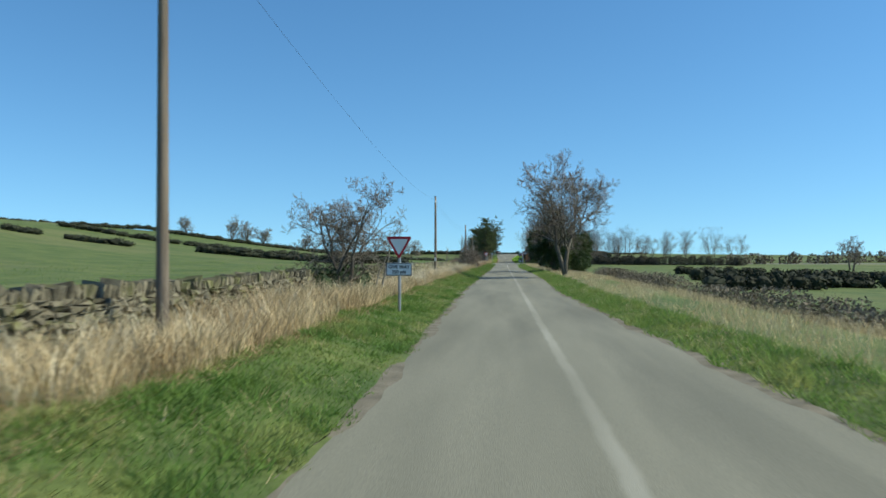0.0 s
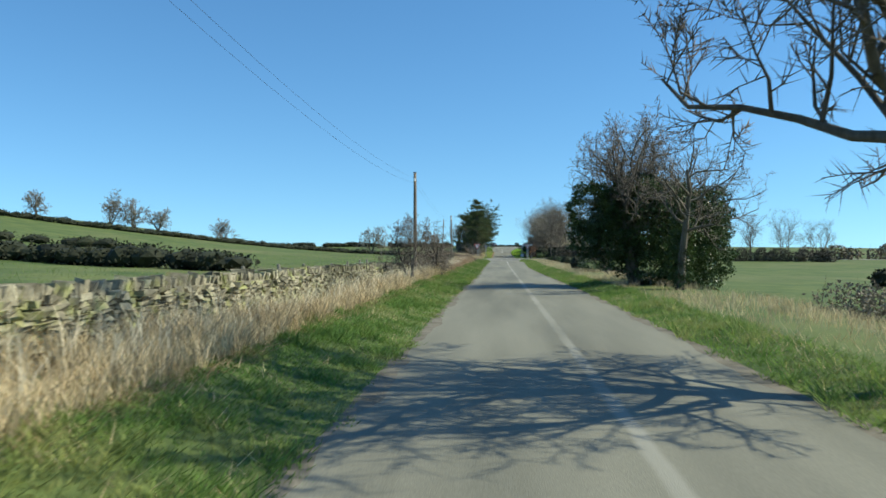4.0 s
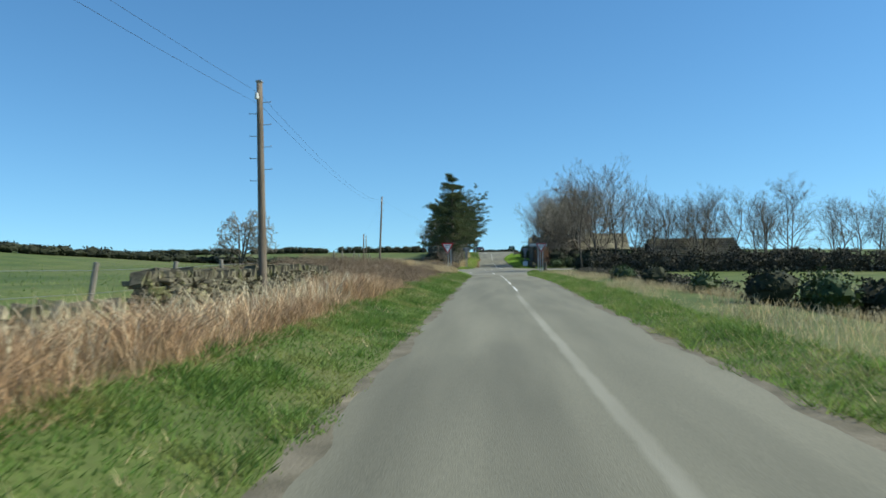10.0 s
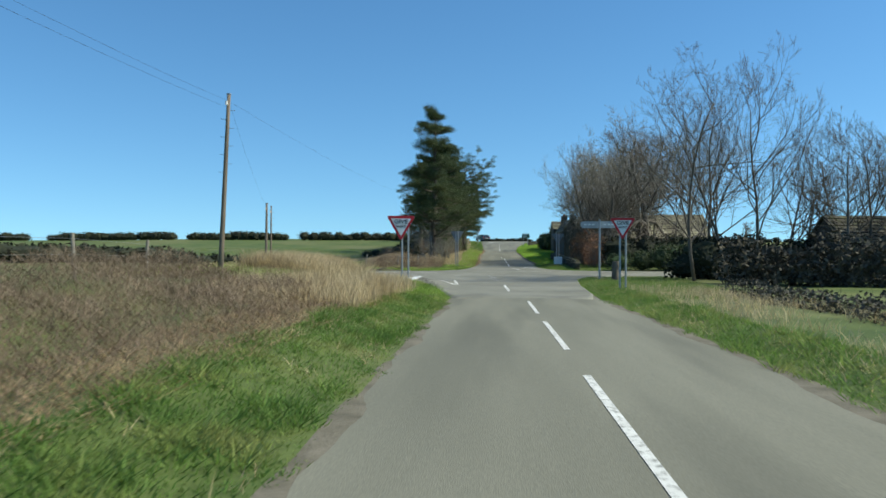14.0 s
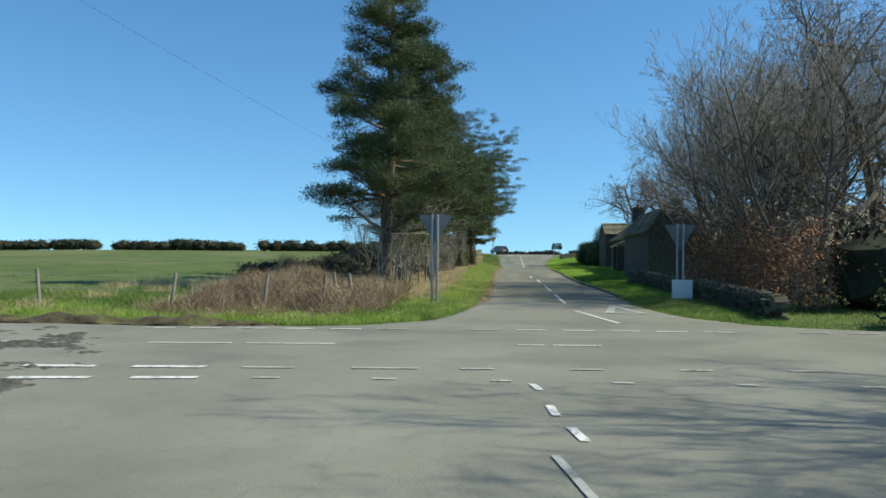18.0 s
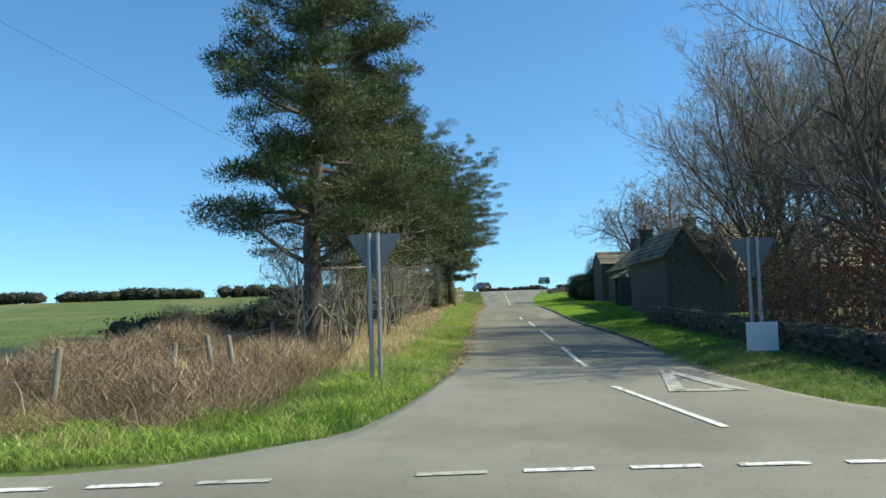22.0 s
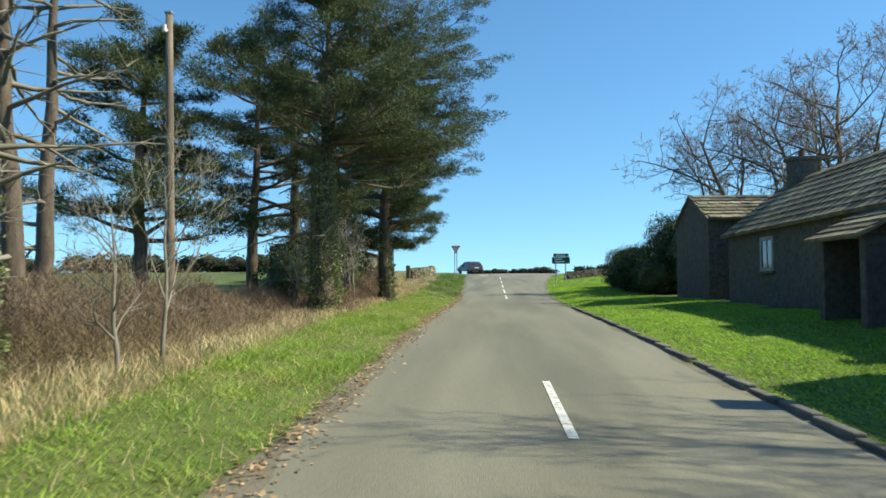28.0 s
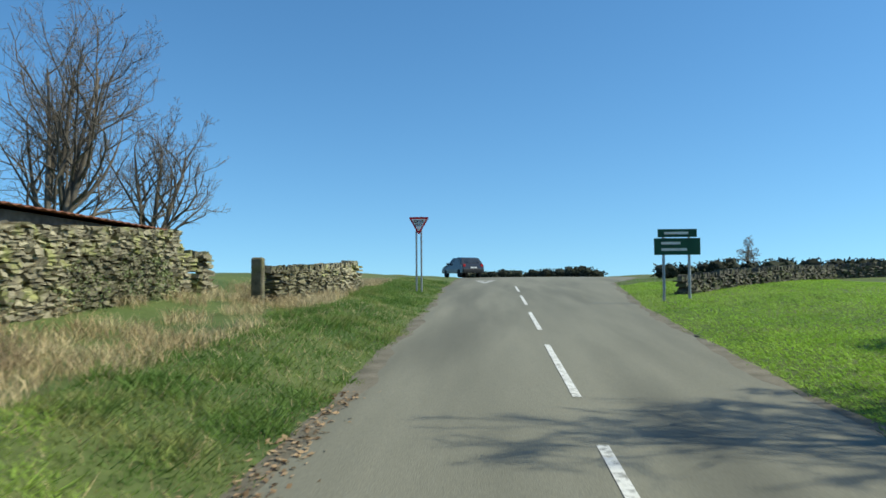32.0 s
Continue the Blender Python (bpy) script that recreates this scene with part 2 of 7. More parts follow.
M = dict(
    field=mat("field_grass", (0.056, 0.092, 0.021), (0.125, 0.152, 0.043), 0.45, 0.9, 0.8, 7.0, 0.5, coord="World", c3=(0.17, 0.165, 0.07), c3amt=0.6, c3scale=0.06),
    asphalt=mat("asphalt", (0.160, 0.155, 0.118), (0.222, 0.213, 0.163), 0.8, 0.85, 0.15, 90.0, 0.3, coord="World", stretch=(1.2, 0.12, 1), c3=(0.12, 0.117, 0.09), c3amt=0.75, c3scale=0.5, oldline=(0.99, 0.125, 181.0, (0.30, 0.29, 0.24))),
    asphalt2=mat("junction_asphalt", (0.185, 0.18, 0.145), (0.25, 0.243, 0.20), 0.3, 0.85, 0.4, 70.0, 0.25, coord="World", c3=(0.145, 0.138, 0.12), c3amt=0.6, c3scale=0.5, cracks=0.12),
    paint=mat("road_paint", (0.62, 0.61, 0.57), (0.75, 0.74, 0.70), 4, 0.7, 0.2, 60, 0.12, coord="World", c3=(0.2, 0.195, 0.165), c3amt=0.85, c3scale=13),
    oldpaint=mat("faded_paint", (0.34, 0.335, 0.30), (0.48, 0.47, 0.43), 4, 0.7, 0.2, 60, 0.15, coord="World", c3=(0.2, 0.195, 0.165), c3amt=0.9, c3scale=7),
    dirt=mat("verge_dirt", (0.11, 0.098, 0.07), (0.21, 0.185, 0.14), 2.0, 0.95, 0.6, 30, 0.3, coord="World"),
    soil=mat("dark_soil", (0.035, 0.028, 0.018), (0.11, 0.09, 0.055), 3.0, 0.95, 1.0, 14, 0.45, coord="World", c3=(0.16, 0.17, 0.06), c3amt=0.7, c3scale=1.2),
    grass=mat("verge_grass", (0.105, 0.195, 0.040), (0.215, 0.315, 0.078), 0.9, 0.7, 0.0, 5, 0.25, isl=0.35, coord="World", trans=0.5, c3=(0.33, 0.31, 0.12), c3amt=0.6, c3scale=0.9),
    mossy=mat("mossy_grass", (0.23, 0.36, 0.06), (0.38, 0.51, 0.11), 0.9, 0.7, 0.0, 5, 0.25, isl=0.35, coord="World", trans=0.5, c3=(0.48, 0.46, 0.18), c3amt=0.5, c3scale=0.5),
    lawn=mat("lawn_grass", (0.25, 0.44, 0.045), (0.37, 0.56, 0.08), 0.5, 0.7, 0.0, 5, 0.2, isl=0.3, coord="World", trans=0.4),
    straw=mat("dry_grass", (0.41, 0.30, 0.165), (0.70, 0.57, 0.35), 0.7, 0.8, 0.0, 5, 0.2, isl=0.5, coord="World", trans=0.3),
    palestraw=mat("pale_dry_stalk", (0.62, 0.52, 0.34), (0.82, 0.72, 0.52), 0.7, 0.75, 0.0, 5, 0.2, isl=0.3, coord="World", trans=0.3),
    russet=mat("russet_dead_grass", (0.36, 0.225, 0.125), (0.60, 0.42, 0.26), 0.7, 0.8, 0.0, 5, 0.2, isl=0.5, coord="World", trans=0.25),
    bramble=mat("bramble", (0.15, 0.105, 0.072), (0.31, 0.23, 0.16), 0.8, 0.85, 0.0, 5, 0.2, isl=0.45, coord="World", trans=0.2),
    stone=mat("wall_stone", (0.115, 0.102, 0.07), (0.30, 0.265, 0.18), 5.0, 0.9, 0.8, 25, 0.4, rnd=0.42, isl=0.3, c3=(0.20, 0.205, 0.07), c3amt=0.85, c3scale=2.6),
    # mossy wall stone again, darkened so that shade sits in its colour
    shadestone=mat("shaded_wall_stone", (0.05, 0.046, 0.036), (0.12, 0.11, 0.085), 5.0, 0.9, 0.6, 25, 0.3, rnd=0.3, isl=0.25, c3=(0.10, 0.11, 0.04), c3amt=0.7, c3scale=4),
    bark=mat("bark", (0.09, 0.075, 0.058), (0.17, 0.145, 0.115), 3, 0.9, 0.6, 30, 0.3, stretch=(3, 3, 0.6)),
    twig=mat("twig", (0.13, 0.105, 0.085), (0.22, 0.18, 0.145), 2, 0.9, 0.0, 20, 0.2, isl=0.2),
    twiggrey=mat("lichen_twig", (0.16, 0.145, 0.12), (0.29, 0.27, 0.22), 2, 0.9, 0.0, 20, 0.2, isl=0.2),
    pinebark=mat("pine_bark", (0.085, 0.068, 0.055), (0.175, 0.14, 0.11), 3, 0.9, 0.8, 18, 0.35, stretch=(3, 3, 0.8)),
    needle=mat("pine_needle", (0.045, 0.070, 0.028), (0.105, 0.130, 0.052), 0.5, 0.6, 0.0, 10, 0.2, isl=0.35, trans=0.3),
    ivy=mat("ivy_leaf", (0.032, 0.055, 0.018), (0.08, 0.115, 0.035), 1.5, 0.4, 0.0, 10, 0.2, isl=0.4, trans=0.15),
    hedge=mat("hedge_leaf", (0.025, 0.048, 0.015), (0.06, 0.085, 0.028), 1.5, 0.6, 0.0, 10, 0.2, isl=0.4, trans=0.15),
    litter=mat("dead_litter", (0.27, 0.175, 0.10), (0.48, 0.34, 0.20), 1.2, 0.9, 0.0, 5, 0.2, isl=0.45, coord="World", trans=0.15),
    thorn=mat("thorn_twig", (0.11, 0.09, 0.065), (0.24, 0.20, 0.145), 0.8, 0.85, 0.0, 5, 0.2, isl=0.45, coord="World", trans=0.1),
    # ivy leaf made paler: the sunlight on it is put into the colour
    sunivy=mat("sun_paled_ivy_leaf", (0.13, 0.165, 0.065), (0.28, 0.31, 0.14), 1.5, 0.5, 0.0, 10, 0.2, isl=0.4, trans=0.2),
    darkthorn=mat("dark_thorn_twig", (0.055, 0.05, 0.038), (0.125, 0.11, 0.082), 0.8, 0.9, 0.0, 5, 0.2, isl=0.45, coord="World"),
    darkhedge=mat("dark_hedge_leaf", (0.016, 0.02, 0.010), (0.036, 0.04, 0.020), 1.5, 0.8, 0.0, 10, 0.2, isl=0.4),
    broken=mat("broken_asphalt", (0.078, 0.074, 0.062), (0.165, 0.157, 0.13), 2.5, 0.9, 1.0, 25, 0.45, coord="World"),
    brokendark=mat("torn_tar", (0.05, 0.047, 0.04), (0.12, 0.112, 0.092), 3.5, 0.9, 1.0, 25, 0.45, coord="World"),
    grit=mat("loose_grit", (0.12, 0.112, 0.09), (0.30, 0.28, 0.23), 5, 0.9, 0.2, 60, 0.3, isl=0.4, coord="World"),
    puddle=mat("puddle_water", (0.02, 0.02, 0.017), (0.035, 0.033, 0.028), 2, 0.04, 0.02, 6, 0.1, spec=0.5, coord="World"),
    beech=mat("beech_leaf", (0.22, 0.10, 0.05), (0.36, 0.18, 0.09), 1.5, 0.7, 0.0, 10, 0.2, isl=0.4),
    pole=mat("pole_wood", (0.13, 0.10, 0.075), (0.24, 0.195, 0.15), 2, 0.85, 0.4, 30, 0.3, stretch=(6, 6, 0.5)),
    post=mat("weathered_post", (0.18, 0.16, 0.13), (0.32, 0.29, 0.24), 4, 0.9, 0.5, 30, 0.3, stretch=(5, 5, 0.6)),
    galv=mat("galvanised_steel", (0.30, 0.31, 0.32), (0.42, 0.43, 0.44), 3, 0.45, 0.1, 60, 0.1, metal=0.7),
    white=mat("sign_white", (0.70, 0.70, 0.69), (0.78, 0.78, 0.77), 2, 0.4, 0.05, 40, 0.05),
    red=mat("sign_red", (0.42, 0.02, 0.03), (0.52, 0.03, 0.04), 2, 0.4, 0.05, 40, 0.08),
    black=mat("sign_black", (0.015, 0.015, 0.017), (0.03, 0.03, 0.03), 2, 0.5, 0.05, 40, 0.1),
    grey=mat("sign_grey_back", (0.16, 0.17, 0.18), (0.22, 0.23, 0.24), 2, 0.55, 0.1, 40, 0.1),
    green=mat("sign_green", (0.01, 0.06, 0.035), (0.02, 0.09, 0.05), 2, 0.5, 0.05, 40, 0.1),
    wire=mat("cable", (0.02, 0.02, 0.02), (0.04, 0.04, 0.04), 2, 0.7, 0, 40, 0.1),
    render_=mat("house_stone", (0.07, 0.065, 0.056), (0.135, 0.125, 0.105), 7, 0.9, 0.6, 12, 0.3),
    tile=mat("stone_roof_tile", (0.13, 0.11, 0.08), (0.26, 0.23, 0.16), 3, 0.9, 0.5, 20, 0.3, rnd=0.35, isl=0.35, c3=(0.25, 0.24, 0.10), c3amt=0.5, c3scale=3),
    frame=mat("white_frame", (0.60, 0.60, 0.58), (0.72, 0.72, 0.70), 4, 0.5, 0.1, 40, 0.08),
    oldframe=mat("weathered_grey_frame", (0.24, 0.24, 0.23), (0.36, 0.36, 0.34), 4, 0.6, 0.1, 40, 0.1),
    glass=mat("dark_glass", (0.02, 0.025, 0.03), (0.04, 0.045, 0.05), 2, 0.08, 0, 40, 0.1, spec=0.8),
    carpaint=mat("car_paint", (0.045, 0.05, 0.06), (0.06, 0.066, 0.078), 2, 0.25, 0, 60, 0.05, metal=0.4, spec=0.6),
    tyre=mat("tyre_rubber", (0.015, 0.015, 0.016), (0.03, 0.03, 0.03), 8, 0.85, 0.2, 60, 0.2),
    lamp=mat("tail_lamp", (0.35, 0.01, 0.01), (0.5, 0.02, 0.02), 8, 0.25, 0, 60, 0.1),
    kerb=mat("kerb_stone", (0.10, 0.095, 0.08), (0.19, 0.18, 0.155), 3, 0.9, 0.4, 40, 0.25, rnd=0.25),
    rust=mat("rusty_sheet", (0.16, 0.055, 0.03), (0.27, 0.12, 0.07), 3, 0.85, 0.3, 40, 0.3),
)

# ---- helpers ----
rng = np.random.default_rng(7)

def mesh_of(name, verts, faces, material, smooth=False):
    me = bpy.data.meshes.new(name)
    me.from_pydata(verts, [], faces)
    me.materials.append(material)
    if smooth:
        me.polygons.foreach_set("use_smooth", [True] * len(me.polygons))
    me.update()
    return me

def fast_mesh(name, v, nper, material):
    """A mesh of separate polygons, nper corners each, from an (n, nper, 3) array."""
    n = len(v)
    me = bpy.data.meshes.new(name)
    me.vertices.add(n * nper)
    me.vertices.foreach_set("co", np.ascontiguousarray(v, dtype=np.float32).ravel())
    me.loops.add(n * nper)
    me.loops.foreach_set("vertex_index", np.arange(n * nper, dtype=np.int32))
    me.polygons.add(n)
    me.polygons.foreach_set("loop_start", np.arange(0, n * nper, nper, dtype=np.int32))
    me.polygons.foreach_set("loop_total", np.full(n, nper, dtype=np.int32))
    me.materials.append(material)
    me.update()
    me.validate()
    return me

def thing(name, at, label, category, group="", kind="", rz=0.0):
    ob = new(name)
    ob.matrix_world = pose(*at, 0, 0, rz)
    return tagged(ob, label, category, group, kind)

def part(name, me, parent, label=""):
    ob = new(name, me)
    ob.parent = parent
    return tagged(ob, label) if label else ob

def solid(name, me, label, category="", kind="", group=""):
    return tagged(new(name, me), label, category, group, kind)

def bm_mesh(name, bm, material, smooth=False):
    me = bpy.data.meshes.new(name)
    bm.normal_update()
    bm.to_mesh(me)
    bm.free()
    for mt in (material if isinstance(material, (list, tuple)) else (material,)):
        me.materials.append(mt)
    if smooth:
        me.polygons.foreach_set("use_smooth", [True] * len(me.polygons))
    return me

def box_bm(x0, x1, y0, y1, z0, z1, bev=0.0, bm=None):
    bm = bm or bmesh.new()
    r = bmesh.ops.create_cube(bm, size=1.0, matrix=Matrix.Translation(((x0 + x1) / 2, (y0 + y1) / 2, (z0 + z1) / 2)) @ Matrix.Diagonal((x1 - x0, y1 - y0, z1 - z0, 1)))
    if bev:
        ed = list({e for v in r["verts"] for e in v.link_edges})
        bmesh.ops.bevel(bm, geom=ed, offset=bev, segments=2, affect="EDGES", profile=0.5)
    return bm

def box(name, dims, material, parent, bev=0.01, label=""):
    return part(name, bm_mesh(name, box_bm(*dims, bev), material), parent, label)

def tubes(segs, sides):
    """Verts and faces of tapered tubes: rows of p0, p1, r0, r1."""
    vs, fs = [], []
    if not segs:
        return vs, fs
    p0 = np.array([s[0] for s in segs], float); p1 = np.array([s[1] for s in segs], float)
    r0 = np.array([s[2] for s in segs]); r1 = np.array([s[3] for s in segs])
    d = p1 - p0
    d /= np.linalg.norm(d, axis=1)[:, None] + 1e-9
    ref = np.where(np.abs(d[:, 2:3]) < 0.9, [[0, 0, 1.0]], [[1.0, 0, 0]])
    u = np.cross(d, ref); u /= np.linalg.norm(u, axis=1)[:, None]
    w = np.cross(d, u)
    n = len(segs)
    ang = np.arange(sides) * 2 * math.pi / sides
    ring = np.cos(ang)[None, :, None] * u[:, None, :] + np.sin(ang)[None, :, None] * w[:, None, :]
    a = p0[:, None, :] + ring * r0[:, None, None]
    b = p1[:, None, :] + ring * r1[:, None, None]
    v = np.concatenate([a, b], 1).reshape(-1, 3)
    k = np.arange(sides)
    f = np.stack([k, (k + 1) % sides, sides + (k + 1) % sides, sides + k], 1)
    f = (f[None] + (np.arange(n) * 2 * sides)[:, None, None]).reshape(-1, 4)
    return v.tolist(), f.tolist()

def tube_mesh(name, segs, sides, material):
    v, f = tubes(segs, sides)
    return mesh_of(name, v, f, material, True)

def tube_chain(name, segs, sides, material):
    """One unbroken tapered tube along segments that follow each other."""
    pts = [Vector(segs[0][0])] + [Vector(q[1]) for q in segs]
    rad = [segs[0][2]] + [q[3] for q in segs]
    v, f = [], []
    for i, p in enumerate(pts):
        d = (pts[min(i + 1, len(pts) - 1)] - pts[max(i - 1, 0)]).normalized()
        u = d.cross(Vector((0.02, 1, 0.01)) if abs(d.y) < 0.9 else Vector((1, 0.02, 0.01))).normalized()
        w = d.cross(u)
        for k in range(sides):
            a = k * 6.2832 / sides
            v.append(tuple(p + (u * math.cos(a) + w * math.sin(a)) * rad[i]))
    for i in range(len(pts) - 1):
        for k in range(sides):
            f.append((i * sides + k, i * sides + (k + 1) % sides, (i + 1) * sides + (k + 1) % sides, (i + 1) * sides + k))
    f += [tuple(range(sides - 1, -1, -1)), tuple(range((len(pts) - 1) * sides, len(pts) * sides))]
    return mesh_of(name, v, f, material, True)

def zr(y):
    """Height of the lane along its length."""
    return np.interp(y, ZY, ZZ)

ZY = [-90, 190, 205, 216, 230, 240, 250, 262, 275, 290, 309, 320, 334, 348, 360, 370, 385, 430, 520, 900, 3000]
ZZ = [0, 0, -0.05, -0.2, -0.18, -0.06, 0.06, 0.25, 0.36, 0.74, 0.95, 1.35, 1.95, 2.55, 3.0, 3.2, 3.25, 2.9, 2.2, 1.0, 0]
ZY, ZZ = (np.arange(-90, 3000, 3.0), np.convolve(np.pad(np.interp(np.arange(-90, 3000, 3.0), ZY, ZZ), 1, mode="edge"), np.ones(3) / 3, "valid"))

MAIN_Y, MAIN_S = 240.6, 0.06          # the crossing road: centre at x = 0, slope
def main_y(x):
    return MAIN_Y + MAIN_S * x

def sstep(a, b, v):
    t = np.clip((v - a) / (b - a), 0, 1)
    return t * t * (3 - 2 * t)

def lane(y):
    """Centre line, left edge and right edge of the lane."""
    c = np.interp(y, [170, 200, 250], [1.05, 1.1, 1.25])
    l = np.interp(y, [40, 56, 68, 88, 112, 133, 155, 180, 262, 280, 297, 312, 330, 345], [-1.56, -1.7, -1.85, -1.76, -1.75, -1.52, -1.62, -1.55, -1.5, -1.68, -1.74, -1.52, -1.75, -2.2])
    r = np.interp(y, [38, 50, 66, 85, 112, 134, 157, 178, 190, 215, 250, 262, 280, 300, 318, 332, 350, 362], [3.45, 3.1, 2.78, 3.2, 3.3, 3.0, 2.85, 3.3, 3.65, 3.8, 3.6, 3.65, 3.45, 3.5, 3.75, 4.6, 6.5, 10.0])
    return c, l, r

def gz(x, y):
    """Height of the ground."""
    x, y = np.asarray(x, float), np.asarray(y, float)
    c, l, r = lane(y)
    z = zr(y) * np.exp(-np.maximum(np.abs(x) - 60, 0) / 250.0)
    dl, dr = np.maximum(l - x, 0), np.maximum(x - r, 0)
    near = 1 - np.exp(-((y - main_y(x) + 1.5) / (6.0 + 4.0 * np.exp(-((x + 4) / 8.0) ** 2))) ** 6)
    near2 = 1 - np.exp(-((y - 372) / 8.0) ** 4)
    bank = 0.38 * sstep(0.1, 2.0, dl) + 0.52 * sstep(3.9, 7, dl)
    bankfar = np.interp(y, [195, 228, 236, 245, 256, 300, 318, 335, 350, 400], [1, 0.9, 0.4, 0.3, 0.45, 0.6, 0.9, 1.1, 0.6, 0.4])
    hill = (6.1 * (np.minimum(np.maximum(dl - 6, 0), 58) / 58) ** 2 + 0.03 * np.clip(dl - 64, 0, 150)) * np.interp(y, [190, 225, 245, 262, 330], [1.0, 0.9, 0.4, 0.1, 0.0])
    right = 0.15 * sstep(0.1, 1.5, dr) - 0.5 * sstep(3, 8, dr) * np.interp(y, [190, 225, 250], [1, 0.2, 0]) + 0.2 * sstep(1, 6, dr) * np.interp(y, [245, 262], [0, 1])
    drop = -np.minimum(np.maximum(dr - 8, 0), 220) * 0.014 * np.interp(y, [150, 260], [1.0, 0.1])
    side = (bank * bankfar + right) * near * near2 + hill + drop
    und = 0.05 * np.sin(x * 0.7 + y * 0.31) * np.sin(y * 0.17 - x * 0.4) * sstep(0.5, 4, dl + dr)
    road = -0.10 * (np.minimum(x - l, r - x) > 0.25)
    return z + side + und * near + road

def top(x, y):
    return float(gz(x, y))
# ---- ground, roads ----
def grid_mesh(name, xs, ys, fz, material):
    X, Y = np.meshgrid(xs, ys)
    Z = fz(X, Y)
    nx, ny = len(xs), len(ys)
    v = np.stack([X, Y, Z], -1).reshape(-1, 3)
    i = (np.arange(ny - 1)[:, None] * nx + np.arange(nx - 1)[None]).reshape(-1, 1)
    f = np.concatenate([i, i + 1, i + nx + 1, i + nx], 1)
    return mesh_of(name, v.tolist(), f.tolist(), material, True)

gx = np.unique(np.concatenate([-np.geomspace(14, 2500, 40), np.arange(-14, 14.1, 0.45), np.geomspace(14, 2500, 40)]))
gy = np.unique(np.concatenate([-np.geomspace(60, 1500, 14), np.arange(-60, 214, 2.0), np.arange(214, 256, 0.7), np.arange(256, 440, 2.0), np.geomspace(440, 2900, 26)]))
solid("ground", grid_mesh("ground", gx, gy, gz, M["field"]), "green pasture ground rising gently beside the lane", kind="structure")

def strip(name, ys, fl, fr, nx, dz, material, label):
    v, f = [], []
    for y in ys:
        a, b = fl(y), fr(y)
        for k in range(nx + 1):
            u = k / nx
            x = a + (b - a) * u
            v.append((x, y, float(zr(y)) + dz + 0.035 * (1 - (2 * u - 1) ** 2)))
    n = nx + 1
    for j in range(len(ys) - 1):
        for k in range(nx):
            f.append((j * n + k, j * n + k + 1, (j + 1) * n + k + 1, (j + 1) * n + k))
    return solid(name, mesh_of(name, v, f, material, True), label, kind="structure")

def wob(y, s):
    return 0.08 * math.sin(y * 0.83 + s) + 0.05 * math.sin(y * 2.1 + 2 * s) + 0.025 * math.sin(y * 4.3 + s)
ysr = list(np.concatenate([np.arange(-70, 20, 1.0), np.arange(20, 345, 0.25), np.arange(345, 440, 1.0)]))
strip("road", ysr, lambda y: lane(y)[1] + wob(y, 0) * 0.7, lambda y: lane(y)[2] + wob(y, 2) * 0.7, 16, 0.0, M["asphalt"], "grey worn asphalt country lane")
def edge_dirt(edge, side, seed, label):
    v, f = [], []
    for y in ysr:
        e = float(lane(y)[edge])
        spill = float(np.interp(y, [20, 240, 256, 315, 330], [0.0, 0.0, 0.08, 0.08, 0.0])) * (side < 0) + 0.03 * (side > 0)
        for k, o in enumerate((-0.36 - spill, -0.05 - spill + 1.1 * wob(y, seed), 0.06 + 0.5 * wob(y, seed + 1), 0.22 + 0.9 * wob(y, seed + 2))):
            x = e + side * o
            z0 = float(zr(y))
            c_, l_, r_ = lane(y)
            crown = 0.035 * (1 - (2 * min(max((x - l_) / (r_ - l_), 0), 1) - 1) ** 2)
            v.append((x, y, (z0 + crown - 0.012, z0 + crown + 0.004, z0 + 0.006, min(z0, float(gz(x, y))) - 0.012)[k]))
    for j in range(len(ysr) - 1):
        for k in range(3):
            q = (j * 4 + k, j * 4 + k + 1, (j + 1) * 4 + k + 1, (j + 1) * 4 + k)
            f.append(q if side > 0 else q[::-1])
    return solid("verge_dirt", mesh_of("verge_dirt", v, f, M["dirt"], True), label, kind="structure")
edge_dirt(1, -1, 4, "bare brown dirt along the pasture side of the lane")
edge_dirt(2, 1, 3, "bare brown dirt along the field side of the lane")

